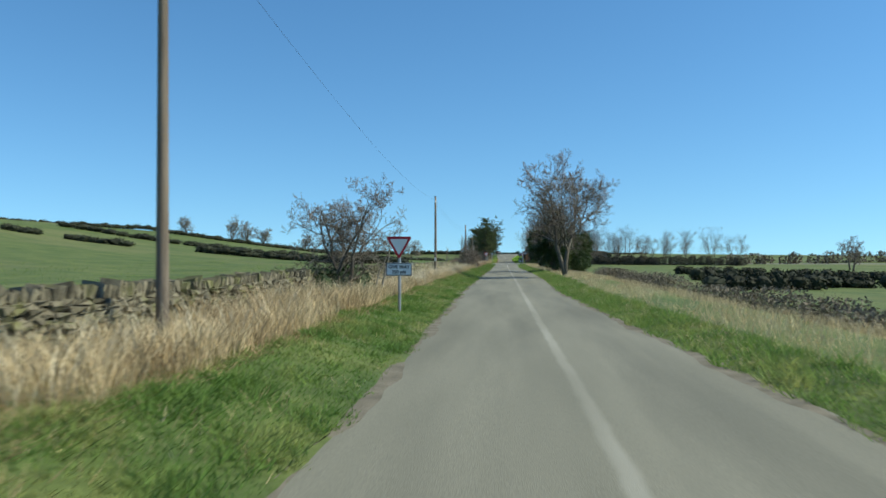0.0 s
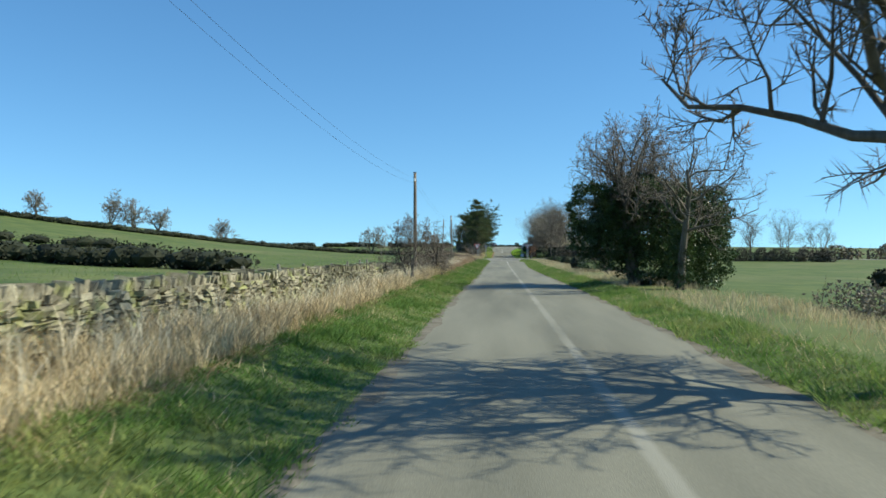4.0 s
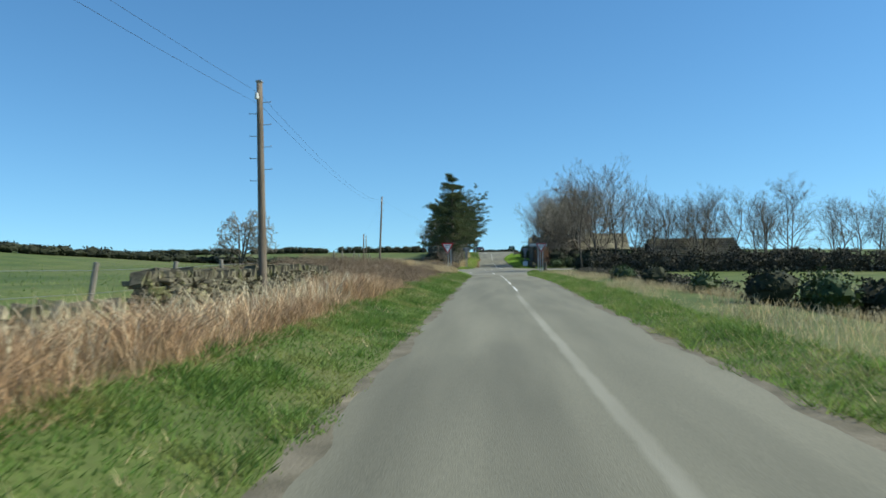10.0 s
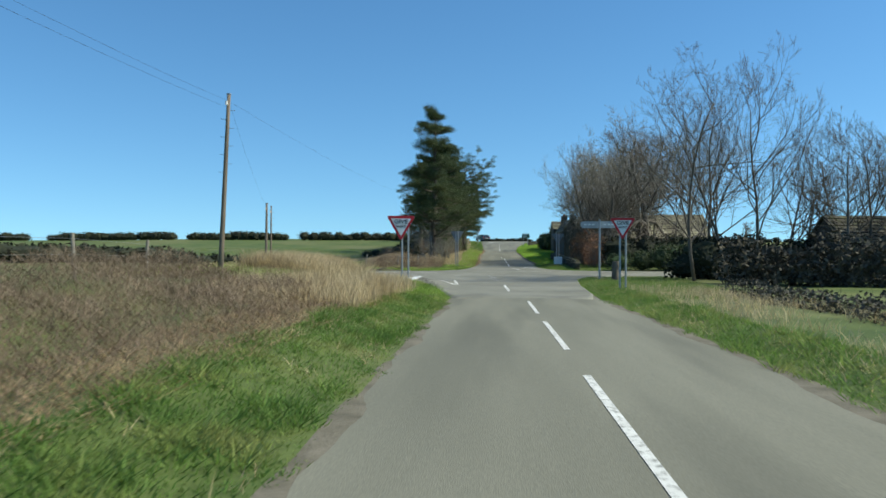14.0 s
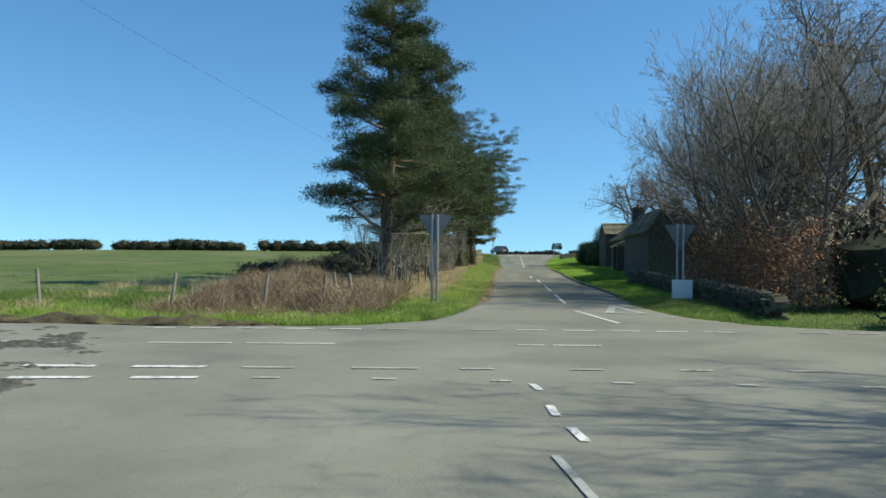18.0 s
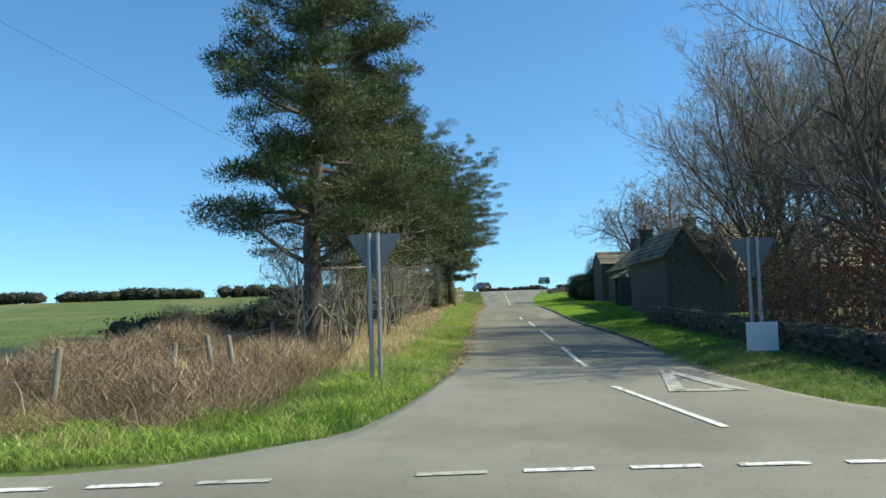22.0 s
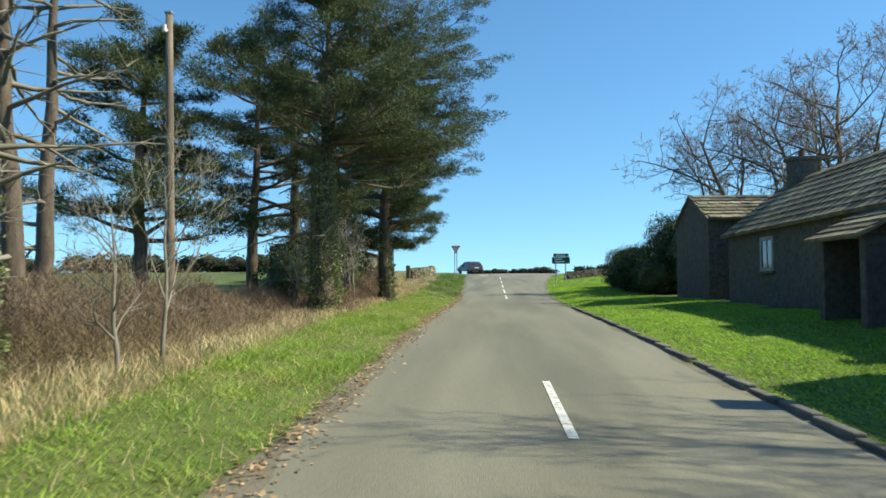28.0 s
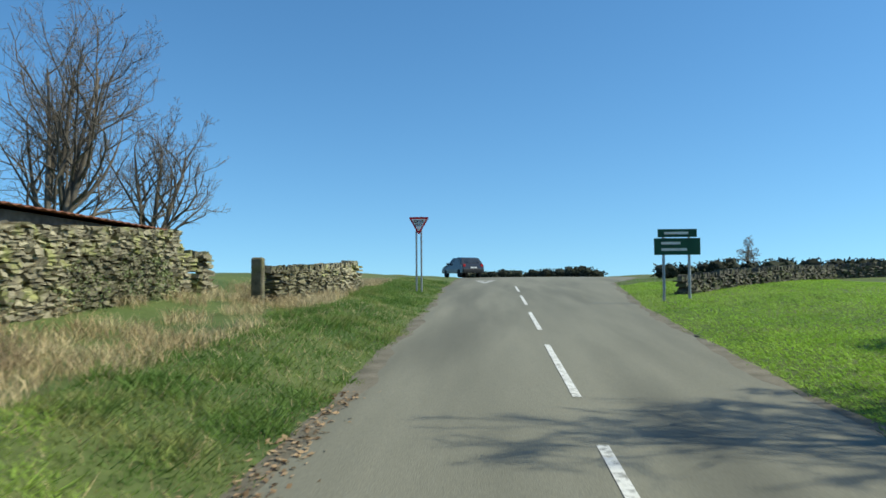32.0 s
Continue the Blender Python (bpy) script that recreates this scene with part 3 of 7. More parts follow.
# crossing road with flared mouths
NX = [-14, -9.5, -6.4, -4.3, -3.0, -1.9, -1.5, 3.6, 4.1, 4.6, 5.4, 7.5, 12]
NY = [236.7, 233.2, 229.3, 226.0, 224.2, 221.0, 218.0, 218.0, 229.5, 233.5, 236.4, 237.6, 238.1]
FX = [-14, -7, -4, -2.4, -1.8, -1.5, 3.2, 3.5, 3.9, 4.8, 7, 12]
FY = [242.9, 243.2, 243.9, 245.3, 248.2, 253.0, 253.0, 249.5, 247.2, 245.0, 244.3, 244.6]
FR = [0, 0.012] + list(np.linspace(0.05, 0.95, 21)) + [0.988, 1]
def cross_road():
    v, f = [], []
    xs = list(np.concatenate([-np.geomspace(400, 14.2, 30), np.arange(-14, 12.1, 0.3), np.geomspace(12.3, 400, 30)]))
    for x in xs:
        inside = -14 <= x <= 12
        y0 = np.interp(x, NX, NY) if inside else main_y(x) - 3.1
        y1 = np.interp(x, FX, FY) if inside else main_y(x) + 3.1
        w = 0.12 * math.sin(x * 1.7) + 0.08 * math.sin(x * 4.1)
        y0, y1 = y0 + w, y1 + w * 0.6
        for k in range(25):
            y = y0 + (y1 - y0) * FR[k]
            rim = 0.05 if k in (0, 24) else 0.0
            base = max(float(gz(x, y)), float(zr(y))) + 0.05 if abs(x) < 20 else float(gz(x, y)) + 0.05
            if rim:
                base = min(base, float(gz(x, y))) - 0.04
            v.append((x, y, base))
    for i in range(len(xs) - 1):
        for k in range(24):
            f.append((i * 25 + k, (i + 1) * 25 + k, (i + 1) * 25 + k + 1, i * 25 + k + 1))
    return solid("road_crossing", mesh_of("road_crossing", v, f, M["asphalt2"], True), "wider grey asphalt road crossing the lane", kind="structure")
cross_road()

def soil_bank():
    xs, v, f = np.arange(-34, -5.4, 0.22), [], []
    for x in xs:
        y0 = float(np.interp(x, FX, FY)) if x > -14 else main_y(x) + 3.1
        hgt = 0.13 + 0.05 * math.sin(x * 2.3) + 0.04 * math.sin(x * 5.9 + 1)
        hgt *= min(1.0, (-5.4 - x) / 2.0)
        for k, (dy, dz) in enumerate(((0.02, -0.05), (0.1, 0.35), (0.22, 0.85), (0.42, 1.0), (0.8, 0.5), (1.15, -0.1))):
            yy = y0 + dy + 0.05 * math.sin(x * 3.7 + k * 1.9)
            v.append((x, yy, float(gz(x, yy)) + 0.05 + dz * hgt + 0.025 * math.sin(x * 9.1 + k * 2.7)))
    for i in range(len(xs) - 1):
        for k in range(5):
            f.append((i * 6 + k, (i + 1) * 6 + k, (i + 1) * 6 + k + 1, i * 6 + k + 1))
    return solid("soil_bank", mesh_of("soil_bank", v, f, M["soil"], True), "dark crumbling soil bank along the road edge", kind="structure")
soil_bank()

def surf(x, y):
    """Height of the paved surface."""
    c, l, r = lane(y)
    u = min(max((x - l) / (r - l), 0), 1)
    z = float(zr(y)) + 0.035 * (1 - (2 * u - 1) ** 2)
    if -14 <= x <= 12 and np.interp(x, NX, NY) - 0.3 < y < np.interp(x, FX, FY) + 0.3 or abs(y - main_y(x)) < 3.3:
        z = max(z, float(gz(x, y)) + 0.05, float(zr(y)) + 0.05)
    return z

def mark(parent, pts, dz=0.006, material=None):
    """A painted patch, cut into short lengths so that it lies on the road."""
    (ax, ay), (bx_, by_), (cx, cy), (dx, dy) = pts
    n = max(1, int(max(abs(dy - ay), abs(cx - bx_), abs(bx_ - ax)) / 0.4))
    wide = abs(bx_ - ax) > abs(dy - ay)
    dz += 0.006 if 222 < ay < 252 else 0.0
    v, f = [], []
    for i in range(n + 1):
        u = i / n
        p, q = (((ax + (bx_ - ax) * u, ay + (by_ - ay) * u), (dx + (cx - dx) * u, dy + (cy - dy) * u)) if wide else ((ax + (dx - ax) * u, ay + (dy - ay) * u), (bx_ + (cx - bx_) * u, by_ + (cy - by_) * u)))
        v += [(*p, surf(*p) + dz), (*q, surf(*q) + dz)]
    for i in range(n):
        f.append((2 * i, 2 * i + 1, 2 * i + 3, 2 * i + 2))
    me = mesh_of("line", v, f, material or M["paint"])
    return part("line", me, parent)

lines = thing("road_marking", (0, 0, 0), "white painted road markings, worn", "road marking", kind="structure")
def dash(y0, y1, x0, x1, w=0.10):
    mark(lines, [(x0 - w / 2, y0), (x0 + w / 2, y0), (x1 + w / 2, y1), (x1 - w / 2, y1)])
for a, b in ((177.9, 178.35), (179.2, 180.0)):
    mark(lines, [(1.03, a), (1.09, a), (1.11, b), (1.05, b)], 0.006, M["oldpaint"])
y = 180.5
while y < 216:
    dash(y, y + 5.2, 1.1, 1.1)
    y += 7.72
dash(222.1, 226.95, 0.6, 0.48, 0.11)
mark(lines, [(0.225, 230.66), (0.295, 230.66), (-0.165, 233.3), (-0.235, 233.3)], 0.006, M["oldpaint"])
dash(233.8, 234.3, 0.08, 0.0, 0.09)
dash(234.8, 235.3, -0.1, -0.14, 0.09)
dash(236.2, 236.6, -0.2, -0.28, 0.09)
for a, b in ((252.2, 257.7), (260.6, 266.8), (270.3, 276.0), (277.8, 281.2), (311.3, 315.4), (317.6, 322.6), (325.2, 330.0), (333.0, 338.0), (341.0, 346.0)):
    xd = float(np.interp(a, [257, 276, 278, 311, 335], [1.25, 1.2, 0.92, 1.1, 1.2]))
    dash(a, b, xd, xd)
dash(249.0, 245.2, 1.3, 1.95, 0.11)
# give way lines, the crossing road's centre line, triangles
def bar(x0, x1, yy, w=0.16, material=None):
    mark(lines, [(x0, yy(x0) - w / 2), (x1, yy(x1) - w / 2), (x1, yy(x1) + w / 2), (x0, yy(x0) + w / 2)], 0.006, material)
for k in range(-3, 8):
    worn = k > 1
    w, mt = (0.11, M["oldpaint"]) if worn else (0.17, None)
    x = -7.12 + 1.48 * k
    bar(x, x + (0.98, 0.98, 0.7, 0.9, 0.45)[min(max(k, 0), 4)], lambda q: 237.83 + 0.087 * q, w, mt)
    x = -6.69 + 1.48 * k
    bar(x, x + (0.98, 0.8, 0.32, 0.3, 0.25)[min(max(k, 0), 4)], lambda q: 237.12 + 0.13 * q if q < -3 else 236.81 + 0.027 * q, w, mt)
for k in range(18):
    x = -8.04 + 0.955 * k
    if k not in (6, 13):
        bar(x, x + 0.63, lambda q: 243.28 + (0.095 if q < 0 else 0.04) * q, 0.12, M["oldpaint"] if k in (5, 7, 14, 15) else None)
for a, b in ((-16, -13), (-11.8, -8.9), (-6.72, -5.3), (-5.05, -3.54), (-0.42, 0.05), (0.2, 1.02), (7.5, 10.5), (12, 15)):
    bar(a, b, lambda q: 240.62 + 0.088 * q, 0.09)
def triangle(x, y, s, w=0.95, ln=4.2, t=0.2):
    a, b, c = (x - w, y), (x + w, y), (x + 0.0, y - s * ln)
    mark(lines, [a, b, (b[0] - t, y - s * t * 1.4), (a[0] + t, y - s * t * 1.4)] if s > 0 else [b, a, (a[0] + t, y - s * t * 1.4), (b[0] - t, y - s * t * 1.4)], 0.006, M["oldpaint"])
    for p, d in ((a, 1), (b, -1)):
        q = [(p[0], p[1]), (p[0] + d * t * 1.3, p[1]), (c[0] + d * t * 0.5, c[1] + s * 0.2), (c[0] - d * t * 0.3, c[1])]
        mark(lines, q, 0.006, M["oldpaint"])
def worn_strip(a, b, wa, wb, n, gaps, seed):
    """A painted stroke rubbed away in places: ragged flakes between a and b."""
    R = random.Random(seed)
    a, b = Vector(a), Vector(b)
    d = (b - a).normalized()
    s = Vector((-d.y, d.x))
    v, f = [], []
    for i in range(n):
        if (i + 0.5) / n < gaps and R.random() < 0.62 or R.random() < 0.1:
            continue
        u0, u1 = i / n, (i + R.uniform(0.75, 1.0)) / n
        w0, w1 = wa + (wb - wa) * u0, wa + (wb - wa) * u1
        lo, hi = R.uniform(-0.5, -0.25), R.uniform(0.25, 0.5)
        k = len(v)
        for u, w, e in ((u0, w0, lo), (u1, w1, lo + R.uniform(-0.1, 0.1)), (u1, w1, hi + R.uniform(-0.1, 0.1)), (u0, w0, hi)):
            p = a + (b - a) * u + s * w * e
            v.append((p.x, p.y, surf(p.x, p.y) + 0.009))
        f.append((k, k + 1, k + 2, k + 3))
    part("line", mesh_of("line", v, f, M["paint"]), lines)
worn_strip((-3.62, 231.02), (-2.95, 231.12), 0.26, 0.26, 9, 0.75, 3)
worn_strip((-2.93, 231.14), (-1.97, 231.36), 0.26, 0.28, 16, 0.15, 4)
worn_strip((-3.48, 231.0), (-1.72, 227.05), 0.26, 0.34, 34, 0.45, 5)
worn_strip((-2.03, 231.3), (-1.66, 226.95), 0.2, 0.16, 34, 0.1, 6)
triangle(2.6, 248.2, -1, 0.6, 3.2)
triangle(-0.35, 355.5, 1, 0.65, 5.0, 0.3)
# broken surface in the near mouth of the crossing: rough patches that stand through the smoother asphalt
def rough_patch(x0, x1, lo, hi, step, amount, cut, material, label, seed):
    """A sheet of uneven surface that shows only where it rises over the road."""
    nx_ = int((x1 - x0) / step)
    cols = []
    for i in range(nx_ + 1):
        x = x0 + step * i
        e = float(np.interp(x, NX, NY))
        cols.append((x, e + lo, e + hi))
    ny_ = int((hi - lo) / step)
    v, f = [], []
    for i, (x, ya, yb) in enumerate(cols):
        for j in range(ny_ + 1):
            y = ya + (yb - ya) * j / ny_
            rim = min(1.0, 5 * i / nx_, 5 * (1 - i / nx_), 5 * j / ny_, 5 * (1 - j / ny_))
            big = noise.noise((x * 0.55 + seed, y * 0.75, seed))
            mid = noise.noise((x * 2.6, y * 3.4, seed + 3.0))
            fin = noise.noise((x * 9.0, y * 11.0, seed + 7.0))
            v.append((x, y, surf(x, y) + 0.014 - 0.07 * (1 - rim) + amount * (big + 0.55 * mid + 0.3 * fin - cut)))
    for i in range(nx_):
        for j in range(ny_):
            k = i * (ny_ + 1) + j
            f.append((k, k + ny_ + 1, k + ny_ + 2, k + 1))
    solid("road_patch", mesh_of("road_patch", v, f, M[material]), label, kind="structure")
rough_patch(-11.0, -2.2, 0.1, 6.8, 0.07, 0.06, -0.04, "broken", "dark broken patch of crumbling asphalt", 2.4)
rough_patch(-12.0, -5.0, 5.0, 9.6, 0.08, 0.09, 0.3, "brokendark", "dark torn edges where the old surface has lifted", 9.1)
rough_patch(-6.5, -2.3, 0.5, 4.4, 0.06, 0.09, 0.28, "brokendark", "dark potholes filled with loose tar and grit", 5.7)
R = random.Random(77)
v, f = [], []
for i in range(2600):
    cx = R.uniform(-9.0, -2.3)
    cy = float(np.interp(cx, NX, NY)) + abs(R.gauss(0.2, 1.5))
    r = R.uniform(0.005, 0.016)
    z = surf(cx, cy) + 0.015 + r * 0.3
    k = len(v)
    v += [(cx + r * R.uniform(0.7, 1.3), cy, z), (cx, cy + r * R.uniform(0.7, 1.3), z), (cx - r * R.uniform(0.7, 1.3), cy, z), (cx, cy - r, z), (cx, cy, z + r * R.uniform(0.5, 1.0)), (cx, cy, z - r)]
    f += [(k + a, k + (a + 1) % 4, k + 4) for a in range(4)] + [(k + (a + 1) % 4, k + a, k + 5) for a in range(4)]
solid("loose_gravel", mesh_of("loose_gravel", v, f, M["grit"]), "loose pale gravel washed over the broken road edge", kind="stuff")
v = [(-4.1 + 0.3 * math.cos(a) * (1 + 0.2 * math.sin(3 * a)), 226.65 + 0.22 * math.sin(a) * (1 + 0.2 * math.cos(2 * a))) for a in (0.2618 * i for i in range(24))]
zp = sum(surf(*p) for p in v) / 24 + 0.02
solid("puddle", mesh_of("puddle", [(*p, zp) for p in v] + [(*p, zp - 0.05) for p in v], [tuple(range(24))] + [(i, i + 24, (i + 1) % 24 + 24, (i + 1) % 24) for i in range(24)], M["puddle"]), "small puddle of rainwater in the broken road edge", "puddle")
# ---- plants ----
def grow(seed, height, spread=0.6, levels=4, kids=(9, 5, 4, 3), trunk_r=0.22, bare=0.25, up=0.35, lean=(0, 0), twist=0.25, twigs=1.0, forks=1):
    """Skeleton of a leafless tree: wood segments by level."""
    R = random.Random(seed)
    out = [[] for _ in range(levels + 1)]
    def limb(p, d, length, r, level):
        n = (6, 5, 3, 2, 1)[min(level, 4)]
        pts, rr = [p], [r]
        for i in range(n):
            j = Vector((R.gauss(0, 1), R.gauss(0, 1), R.gauss(0, 1))) * twist * (0.45 if level == 0 else 1)
            d = (d + j + Vector((0, 0, up * (0.25 if level == 0 else 0.32)))).normalized()
            p = p + d * (length / n)
            pts.append(p)
            rr.append(r * (1 - 0.75 * (i + 1) / n))
        for i in range(n):
            out[level].append((tuple(pts[i]), tuple(pts[i + 1]), rr[i], rr[i + 1]))
        if level >= levels:
            return
        k = max(2, round(kids[level] * (twigs if level >= 2 else 1)))
        for i in range(k):
            u = bare + (1 - bare) * (i + R.random()) / k if level == 0 else 0.2 + 0.8 * (i + R.random()) / k
            q = min(int(u * n), n - 1)
            t = u * n - q
            base = pts[q].lerp(pts[q + 1], t)
            ax = (pts[q + 1] - pts[q]).normalized()
            a = R.random() * 6.283
            side = ax.orthogonal().normalized()
            side = (Matrix.Rotation(a, 3, ax) @ side)
            nd = (ax * (1 - spread) + side * spread * (1.0 + 0.4 * R.random())).normalized()
            ln = length * (0.62 if level == 0 else 0.52) * (1.15 - 0.55 * u) * R.uniform(0.75, 1.2)
            limb(base, nd, ln, max(rr[q] * 0.55, 0.006), level + 1)
    for k in range(forks):
        d = Vector((lean[0] + R.gauss(0, 0.25 if forks > 1 else 0.03), lean[1] + R.gauss(0, 0.25 if forks > 1 else 0.03), 1)).normalized()
        limb(Vector((R.gauss(0, 0.12) * (forks > 1), R.gauss(0, 0.12) * (forks > 1), -0.15)), d, height * 0.72 * R.uniform(0.85, 1.0), trunk_r, 0)
    return out

def spikes(rows):
    """Three-sided tapering twigs: rows of foot, tip, radius."""
    if not rows:
        return [], []
    p = np.array([r[0] for r in rows], float); q = np.array([r[1] for r in rows], float); r = np.array([r[2] for r in rows])[:, None]
    d = q - p; d /= np.linalg.norm(d, axis=1)[:, None] + 1e-9
    u = np.cross(d, np.where(np.abs(d[:, 2:3]) < 0.9, [[0, 0, 1.0]], [[1.0, 0, 0]])); u /= np.linalg.norm(u, axis=1)[:, None]
    w = np.cross(d, u)
    v = np.stack([p + u * r, p - u * r * 0.5 + w * r * 0.87, p - u * r * 0.5 - w * r * 0.87, q], 1).reshape(-1, 3)
    k = np.arange(len(rows))[:, None] * 4
    f = np.concatenate([k + np.array([[0, 1, 3]]), k + np.array([[1, 2, 3]]), k + np.array([[2, 0, 3]])])
    return v.tolist(), f.tolist()

def bare_tree(name, at, label, seed, height, category="tree", group="", mats=("bark", "twig"), rz=0.0, fat=0.006, **kw):
    sk = grow(seed, height, **kw)
    ob = thing(name, at, label, category, group, rz=rz)
    for i in range(0, len(sk[0]), 6):
        part("trunk", tube_chain("trunk", sk[0][i:i + 6], 7, M[mats[0]]), ob)
    v1, f1 = tubes(sk[1], 5)
    v2, f2 = tubes([q for lv in sk[2:3] for q in lv], 4)
    v3, f3 = tubes([(a, b, max(c, fat), max(d, fat * 0.7)) for a, b, c, d in (sk[3] if len(sk) > 4 else [])], 3)
    last = sk[4] if len(sk) > 4 else sk[3]
    k3, n3 = len(f3), len(v3)
    v4, f4 = spikes([(a, b, max(c, fat)) for a, b, c, d in last])
    v3 = v3 + v4
    f3 = f3 + [tuple(i + n3 for i in q) for q in f4]
    n1, n2 = len(v1), len(v1) + len(v2)
    me = mesh_of("crown", v1 + v2 + v3, f1 + [tuple(i + n1 for i in q) for q in f2] + [tuple(i + n2 for i in q) for q in f3], M[mats[0]], True)
    me.materials.append(M[mats[1]])
    me.polygons.foreach_set("material_index", [0] * (len(f1) + len(f2)) + [1] * len(f3))
    part("crown", me, ob)
    return ob

def leaf_quads(centres, size, seed, flat=0.0, aspect=1.0):
    g = np.random.default_rng(seed)
    n = len(centres)
    d = g.normal(size=(n, 3)); d /= np.linalg.norm(d, axis=1)[:, None]
    e = g.normal(size=(n, 3)); e[:, 2] *= 1 - flat
    e = np.cross(d, e); e /= np.linalg.norm(e, axis=1)[:, None] + 1e-9
    s = size * g.uniform(0.6, 1.3, (n, 1))
    c = np.asarray(centres)
    return np.stack([c - d * s, c - e * s * 0.55 * aspect, c + d * s, c + e * s * 0.55 * aspect], 1)

def clump_points(blobs, per, seed):
    """Points scattered near the skin of many uneven lumps: rows of x, y, z, rx, ry, rz."""
    g = np.random.default_rng(seed)
    out = []
    for bx, by, bz, rx, ry, rz_ in blobs:
        n = int(per * (rx * ry + ry * rz_ + rx * rz_) / 3 * 4)
        d = g.normal(size=(n, 3)); d /= np.linalg.norm(d, axis=1)[:, None]
        r = g.uniform(0.55, 1.05, (n, 1)) ** 0.5
        lump = 1 + 0.18 * np.sin(d[:, :1] * 7 + bx) * np.cos(d[:, 1:2] * 6 + by) + 0.12 * np.sin(d[:, 2:] * 11)
        out.append(np.array([bx, by, bz]) + d * r * lump * np.array([rx, ry, rz_]))
    return np.concatenate(out)

def bush(name, at, label, seed, blobs, material, per=130, size=0.09, category="bush", group="", stems=True):
    ob = thing(name, at, label, category, group)
    pts = clump_points(blobs, per, seed)
    pts = pts[pts[:, 2] > -0.05]
    part("foliage", fast_mesh("foliage", leaf_quads(pts, size, seed), 4, M[material]), ob)
    if stems:
        R = random.Random(seed)
        segs = []
        for b in blobs:
            for _ in range(5):
                p = (b[0] * 0.35 + R.gauss(0, 0.15), b[1] * 0.35 + R.gauss(0, 0.15), -0.1)
                q = (b[0] + R.gauss(0, 0.3) * b[3], b[1] + R.gauss(0, 0.3) * b[4], b[2] + R.uniform(0, 0.7) * b[5])
                segs.append((p, q, 0.035, 0.012))
        part("brushwood", tube_mesh("brushwood", segs, 4, M["bark"]), ob)
    return ob

def pine(name, at, label, seed, height, r, first=0.2, group="", rz=0, dead=6, lean=(0, 0), thick=0.2, dens=1.0, side=0.0, umb=0.0, whorls=0, pad=1.0):
    """A Scots pine: bent trunk, level limbs and needle tufts in pads."""
    R = random.Random(seed)
    g = np.random.default_rng(seed)
    ob = thing(name, at, label, "pine tree", group, rz=rz)
    seg, limbs, tips, deadw = [], [], [], []
    p = Vector((0, 0, -0.2)); pts = [p]
    n = 12
    for i in range(n):
        p = p + Vector((lean[0] + R.gauss(0, 0.05), lean[1] + R.gauss(0, 0.05), 1)) * (height * 0.97 / n)
        pts.append(p.copy())
    for i in range(n):
        seg.append((tuple(pts[i]), tuple(pts[i + 1]), thick * (1 - i / n) + 0.03, thick * (1 - (i + 1) / n) + 0.03))
    def on(u):
        q = min(int(u * n), n - 1)
        return pts[q].lerp(pts[q + 1], u * n - q)
    nl = int(height * 3.4 * dens)
    for k in range(nl):
        u = first + (0.99 - first) * (k + R.random() * 0.9) / nl
        if whorls:
            u = min(max(first + (0.99 - first) * round((u - first) / (0.99 - first) * whorls) / whorls + R.gauss(0, 0.022), first), 0.985)
        prof = (1 - (u - first) / (1 - first)) ** 0.75
        ln = (r * (0.32 + 0.75 * (prof * (1 - umb) + umb * (0.35 + 0.6 * u)))) * R.uniform(0.62, 1.15)
        if umb:
            ln *= float(np.interp(u, [0.15, 0.32, 0.46, 0.8], [0.5, 0.62, 1.15, 1.0]))
        a = R.random() * 6.283
        d = Vector((math.cos(a) + side + 0.5 * umb * (u > 0.55), math.sin(a), R.uniform(-0.12, 0.30) + 0.35 * (u > 0.85))).normalized()
        q = on(u)
        m = 4
        rr = 0.055 * (1.15 - u) + 0.02
        for i in range(m):
            d = (d + Vector((R.gauss(0, 0.16), R.gauss(0, 0.16), R.gauss(0.06, 0.1)))).normalized()
            e = q + d * ln / m
            limbs.append((tuple(q), tuple(e), rr * (1 - i / m) + 0.008, rr * (1 - (i + 1) / m) + 0.008))
            if i >= 1:
                for _ in range(3 if i < 3 else 4):
                    sd = (d * 0.6 + Vector((R.gauss(0, 0.7), R.gauss(0, 0.7), R.gauss(0.15, 0.25)))).normalized()
                    w = q.lerp(e, R.random()) + sd * ln * R.uniform(0.10, 0.26)
                    limbs.append((tuple(q.lerp(e, 0.4)), tuple(w), 0.014, 0.006))
                    tips.append((w, R.uniform(0.30, 0.52) * pad))
            q = e
        tips.append((q, 0.42))
    for k in range(dead):
        u = R.uniform(0.08, max(first, 0.3) + 0.1)
        a = R.random() * 6.283
        d = Vector((math.cos(a), math.sin(a), R.uniform(-0.25, 0.25))).normalized()
        q = on(u)
        ln = r * R.uniform(0.35, 0.8)
        for i in range(4):
            d = (d + Vector((R.gauss(0, 0.2), R.gauss(0, 0.2), R.gauss(0, 0.15)))).normalized()
            e = q + d * ln / 4
            deadw.append((tuple(q), tuple(e), 0.045 * (1 - i / 4) + 0.01, 0.045 * (1 - (i + 1) / 4) + 0.008))
            for _ in range(2):
                sd = (d * 0.5 + Vector((R.gauss(0, 0.6), R.gauss(0, 0.6), R.gauss(0, 0.4)))).normalized()
                deadw.append((tuple(e), tuple(e + sd * ln * R.uniform(0.12, 0.3)), 0.012, 0.004))
            q = e
    part("trunk", tube_chain("trunk", seg, 9, M["pinebark"]), ob)
    part("branch_frame", tube_mesh("branch_frame", limbs, 4, M["pinebark"]), ob)
